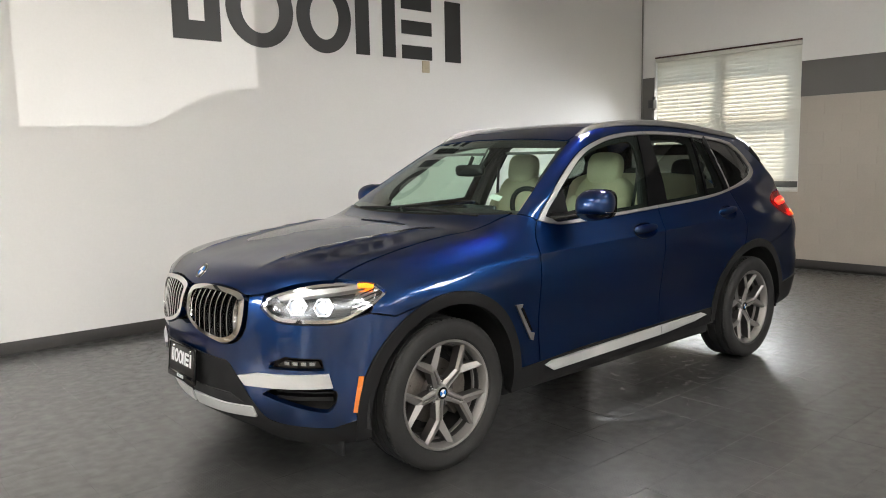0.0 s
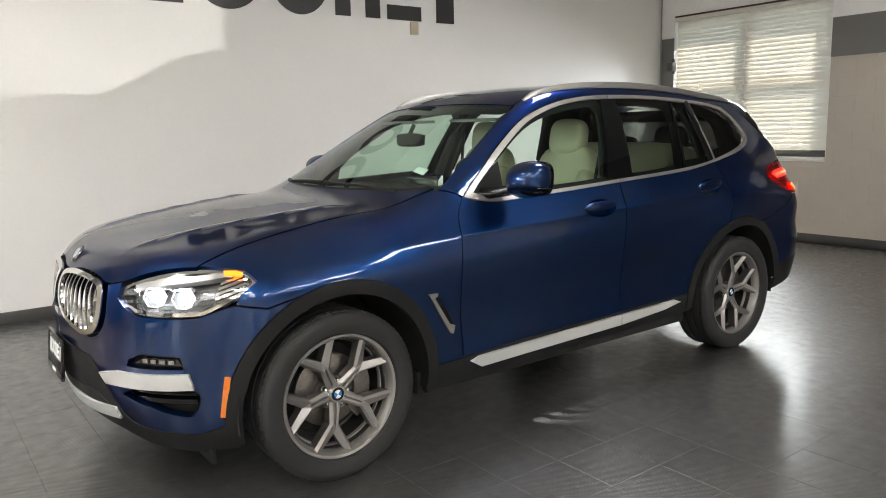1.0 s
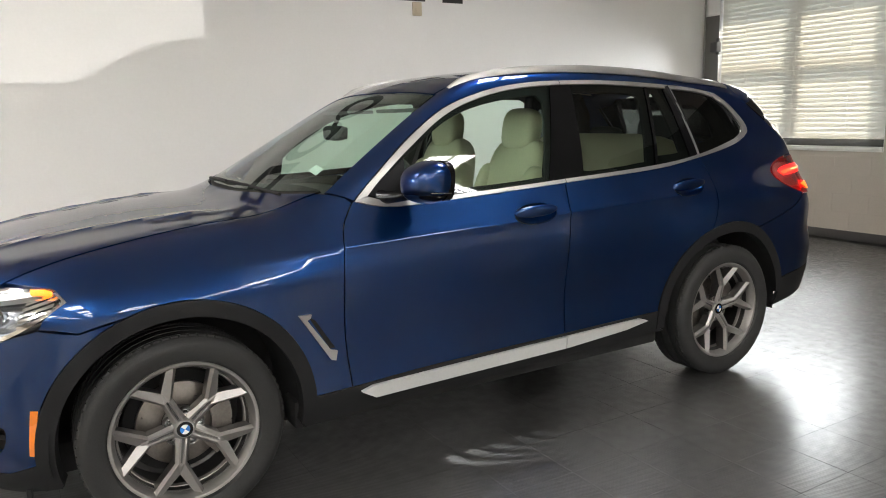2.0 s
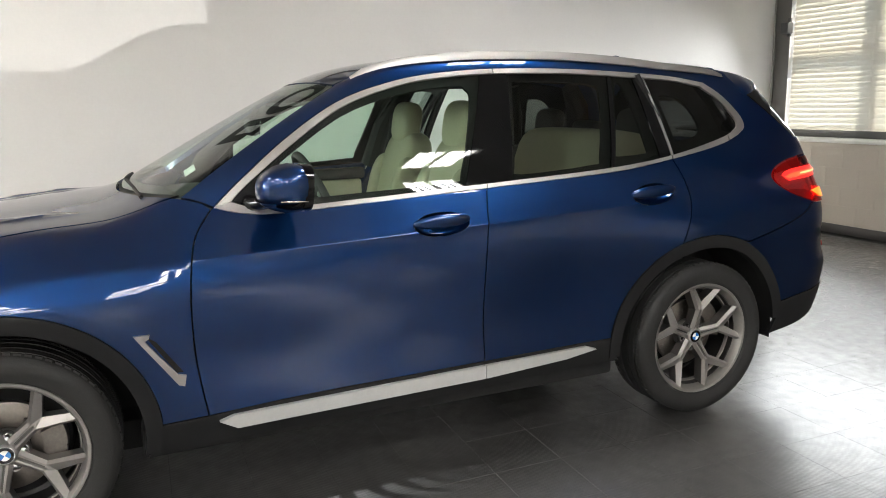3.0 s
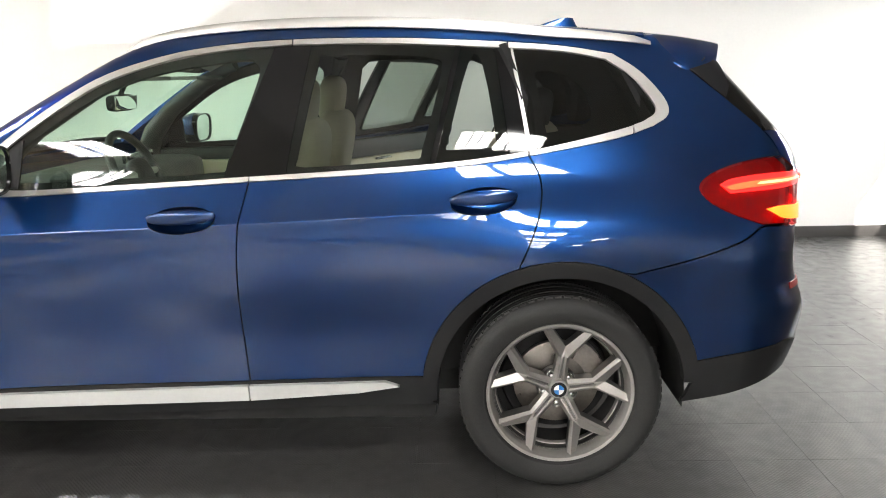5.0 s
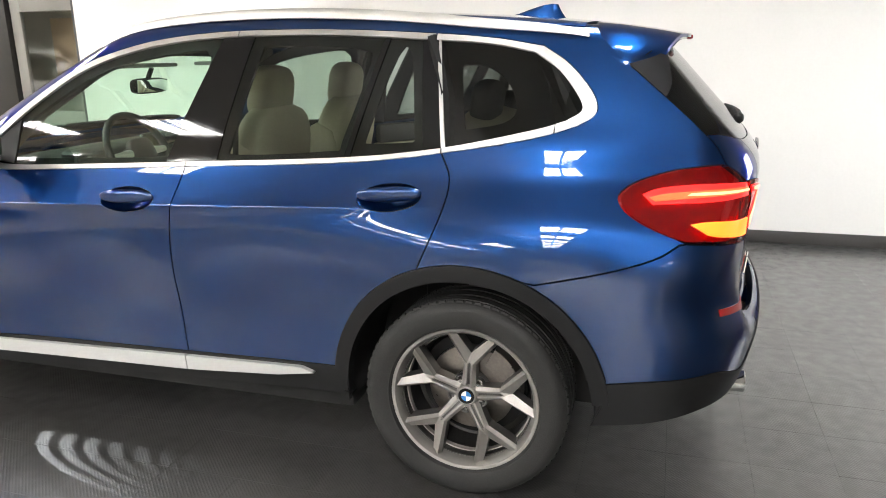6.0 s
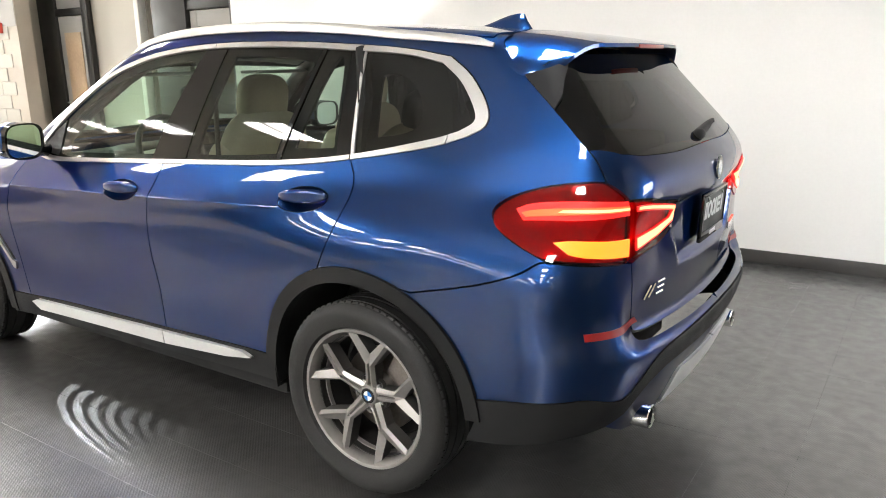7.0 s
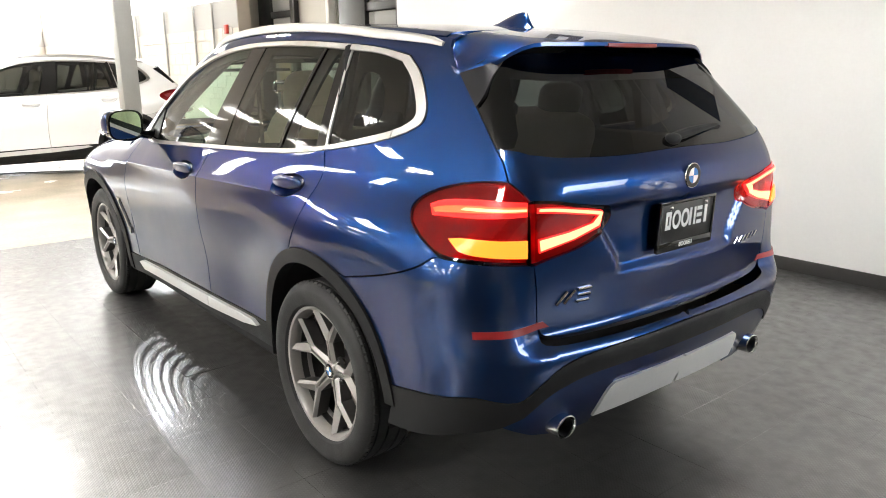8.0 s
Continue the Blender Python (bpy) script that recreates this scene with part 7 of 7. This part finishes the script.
    dash = joined(cushion((0.86, 0.0, 0.985), (0.30, 0.73, 0.115), 0.35, 28, 12), block(0.62, -0.72, 0.60, 1.00, 0.72, 0.95, 0.05))
    part("dashboard", dash, DARK_TRIM, car, "dark dashboard")
    part("dash_band", block(1.085, 0.02, 0.90, 1.110, 0.70, 0.965, 0.006), LEATHER, car)
    part("centre_screen", joined(block(1.05, -0.17, 1.05, 1.068, 0.13, 1.165, 0.006)), SCREEN, car, "dark centre screen")
    part("instrument_hood", cushion((1.02, -0.37, 1.085), (0.12, 0.20, 0.055), 0.5, 20, 10), DARK_TRIM, car)
    sw_m = pose(1.205, -0.37, 1.105, 0, 0, -90) @ pose(0, 0, 0, 24, 0, 0)
    ring = [(0.183 + 0.015 * math.cos(t), 0.017 * math.sin(t)) for t in np.linspace(0, 2 * math.pi, 12, endpoint=False)]
    sw = part("steering_wheel", moved(lathe(ring, 40, True), sw_m), DARK_TRIM, car, "dark leather steering wheel")
    part("wheel_boss", moved(cushion((0, 0.012, 0), (0.075, 0.03, 0.065), 0.6, 20, 10), sw_m), DARK_TRIM, sw)
    for a, b in (((-0.17, 0, 0.0), (-0.05, 0.01, 0.0)), ((0.17, 0, 0.0), (0.05, 0.01, 0.0)), ((0, 0, -0.17), (0, 0.01, -0.05))):
        part("wheel_spoke", moved(pipe([a, b], [0.014, 0.022], 8), sw_m), SILVER, sw)
    part("steering_column", pipe([(1.18, -0.37, 1.09), (0.95, -0.37, 0.99)], 0.05, 12), DARK_TRIM, car)
    part("centre_console", block(0.95, -0.13, 0.34, 2.0, 0.13, 0.72, 0.05), DARK_TRIM, car)
    for y in (-0.375, 0.375):
        part("front_seat", joined(cushion((1.52, y, 0.66), (0.28, 0.255, 0.105), 0.45, 24, 12), cushion((1.52, y - 0.22, 0.70), (0.25, 0.05, 0.09), 0.6, 16, 10), cushion((1.52, y + 0.22, 0.70), (0.25, 0.05, 0.09), 0.6, 16, 10),
                                  cushion((1.845, y, 0.985), (0.095, 0.235, 0.350), 0.55, 24, 14, 14), cushion((1.80, y - 0.20, 0.93), (0.10, 0.05, 0.27), 0.6, 16, 12, 14), cushion((1.80, y + 0.20, 0.93), (0.10, 0.05, 0.27), 0.6, 16, 12, 14)), LEATHER, car, "cream leather front seat", sharp=60)
        part("headrest", cushion((1.895, y, 1.372), (0.060, 0.132, 0.112), 0.62, 24, 14, 10), LEATHER, car, "cream leather headrest", sharp=60)
        part("headrest_posts", joined(pipe([(1.885, y - 0.06, 1.22), (1.89, y - 0.06, 1.32)], 0.007, 8), pipe([(1.885, y + 0.06, 1.22), (1.89, y + 0.06, 1.32)], 0.007, 8)), CHROME, car)
        part("seat_belt", pipe([(1.90, y * 1.72, 1.42), (1.86, y * 1.66, 1.15), (1.80, y * 1.60, 0.85)], 0.011, 6), DARK_TRIM, car)
    part("rear_seat", joined(cushion((2.40, 0, 0.68), (0.25, 0.50, 0.11), 0.35, 28, 12), cushion((2.74, 0, 1.00), (0.10, 0.66, 0.32), 0.35, 28, 12, 18)), LEATHER, car, "cream leather rear bench", sharp=60)
    for y in (-0.42, 0.0, 0.42):
        part("rear_headrest", cushion((2.83, y, 1.345 if y else 1.31), (0.05, 0.125, 0.08 if y else 0.05), 0.6, 20, 12, 10), DARK_TRIM, car, sharp=60)


def build_car():
    car = thing("car", "dark blue metallic sport utility car, lamps lit, one rear door open", "car")
    doors = side_panels(car)
    gate = ends(car)
    lamps(car)
    grille(car)
    w = wheel_of()
    w.parent, w.matrix_basis = car, pose(0, -0.812, 0.362, 0, 40, 0)
    for x, y, rz, spin in ((2.864, -0.818, 0, 0), (0, 0.812, 180, 20), (2.864, 0.818, 180, 50)):
        copy_thing(w, pose(x, y, 0.362, 0, spin, rz) if rz == 0 else pose(x, y, 0.362, 0, 0, rz) @ pose(0, 0, 0, 0, spin, 0))
    door_mirror(car, False)
    door_mirror(car, True)
    rails_and_fin(car)
    small_bits(car, gate)
    cabin(car, doors[1][1])
    doors[1][1].matrix_basis = pose(1.80, 0.88, 0) @ pose(0, 0, 0, 0, 0, 52) @ pose(-1.80, -0.88, 0)
    tagged(doors[1][1], "blue metallic rear door standing open towards the wall")
    return car


blue_car = build_car()

# ---- the white car parked in the hall beyond: the same kind of body in white ----
white_car = copy_thing(blue_car, pose(-7.25, -1.70, 0, 0, 0, 90))
tagged(white_car, "white sport utility car parked in the hall beyond", "car")
for ob in white_car.children_recursive:
    if "open" in ob.get("label", ""):
        ob.matrix_basis = Matrix()
        ob["label"] = "blue metallic door"
    if ob.data.materials[0] == PAINT:
        ob.material_slots[0].link = "OBJECT"
        ob.material_slots[0].material = WHITE_PAINT
    elif ob.data.materials[0] in (TAIL_HOT, TAIL_TOP, TAIL_RED, TAIL_CORE, LED_WHITE, LED_AMBER):
        lit = ob.data.materials[0] in (TAIL_HOT, TAIL_TOP, TAIL_RED, TAIL_CORE)
        ob.material_slots[0].link = "OBJECT"
        ob.material_slots[0].material = RED_REFLECTOR if lit else CHROME
    elif ob.data.materials[0] in (CLEAR_GLASS, DARK_GLASS, REAR_GLASS):
        ob.material_slots[0].link = "OBJECT"
        ob.material_slots[0].material = PRIVACY_GLASS
    if "label" in ob:
        ob["label"] = ob["label"].replace("blue", "white").replace(", lit", "").replace("lit ", "unlit ")


# ---- many small pieces last ----
tiles()
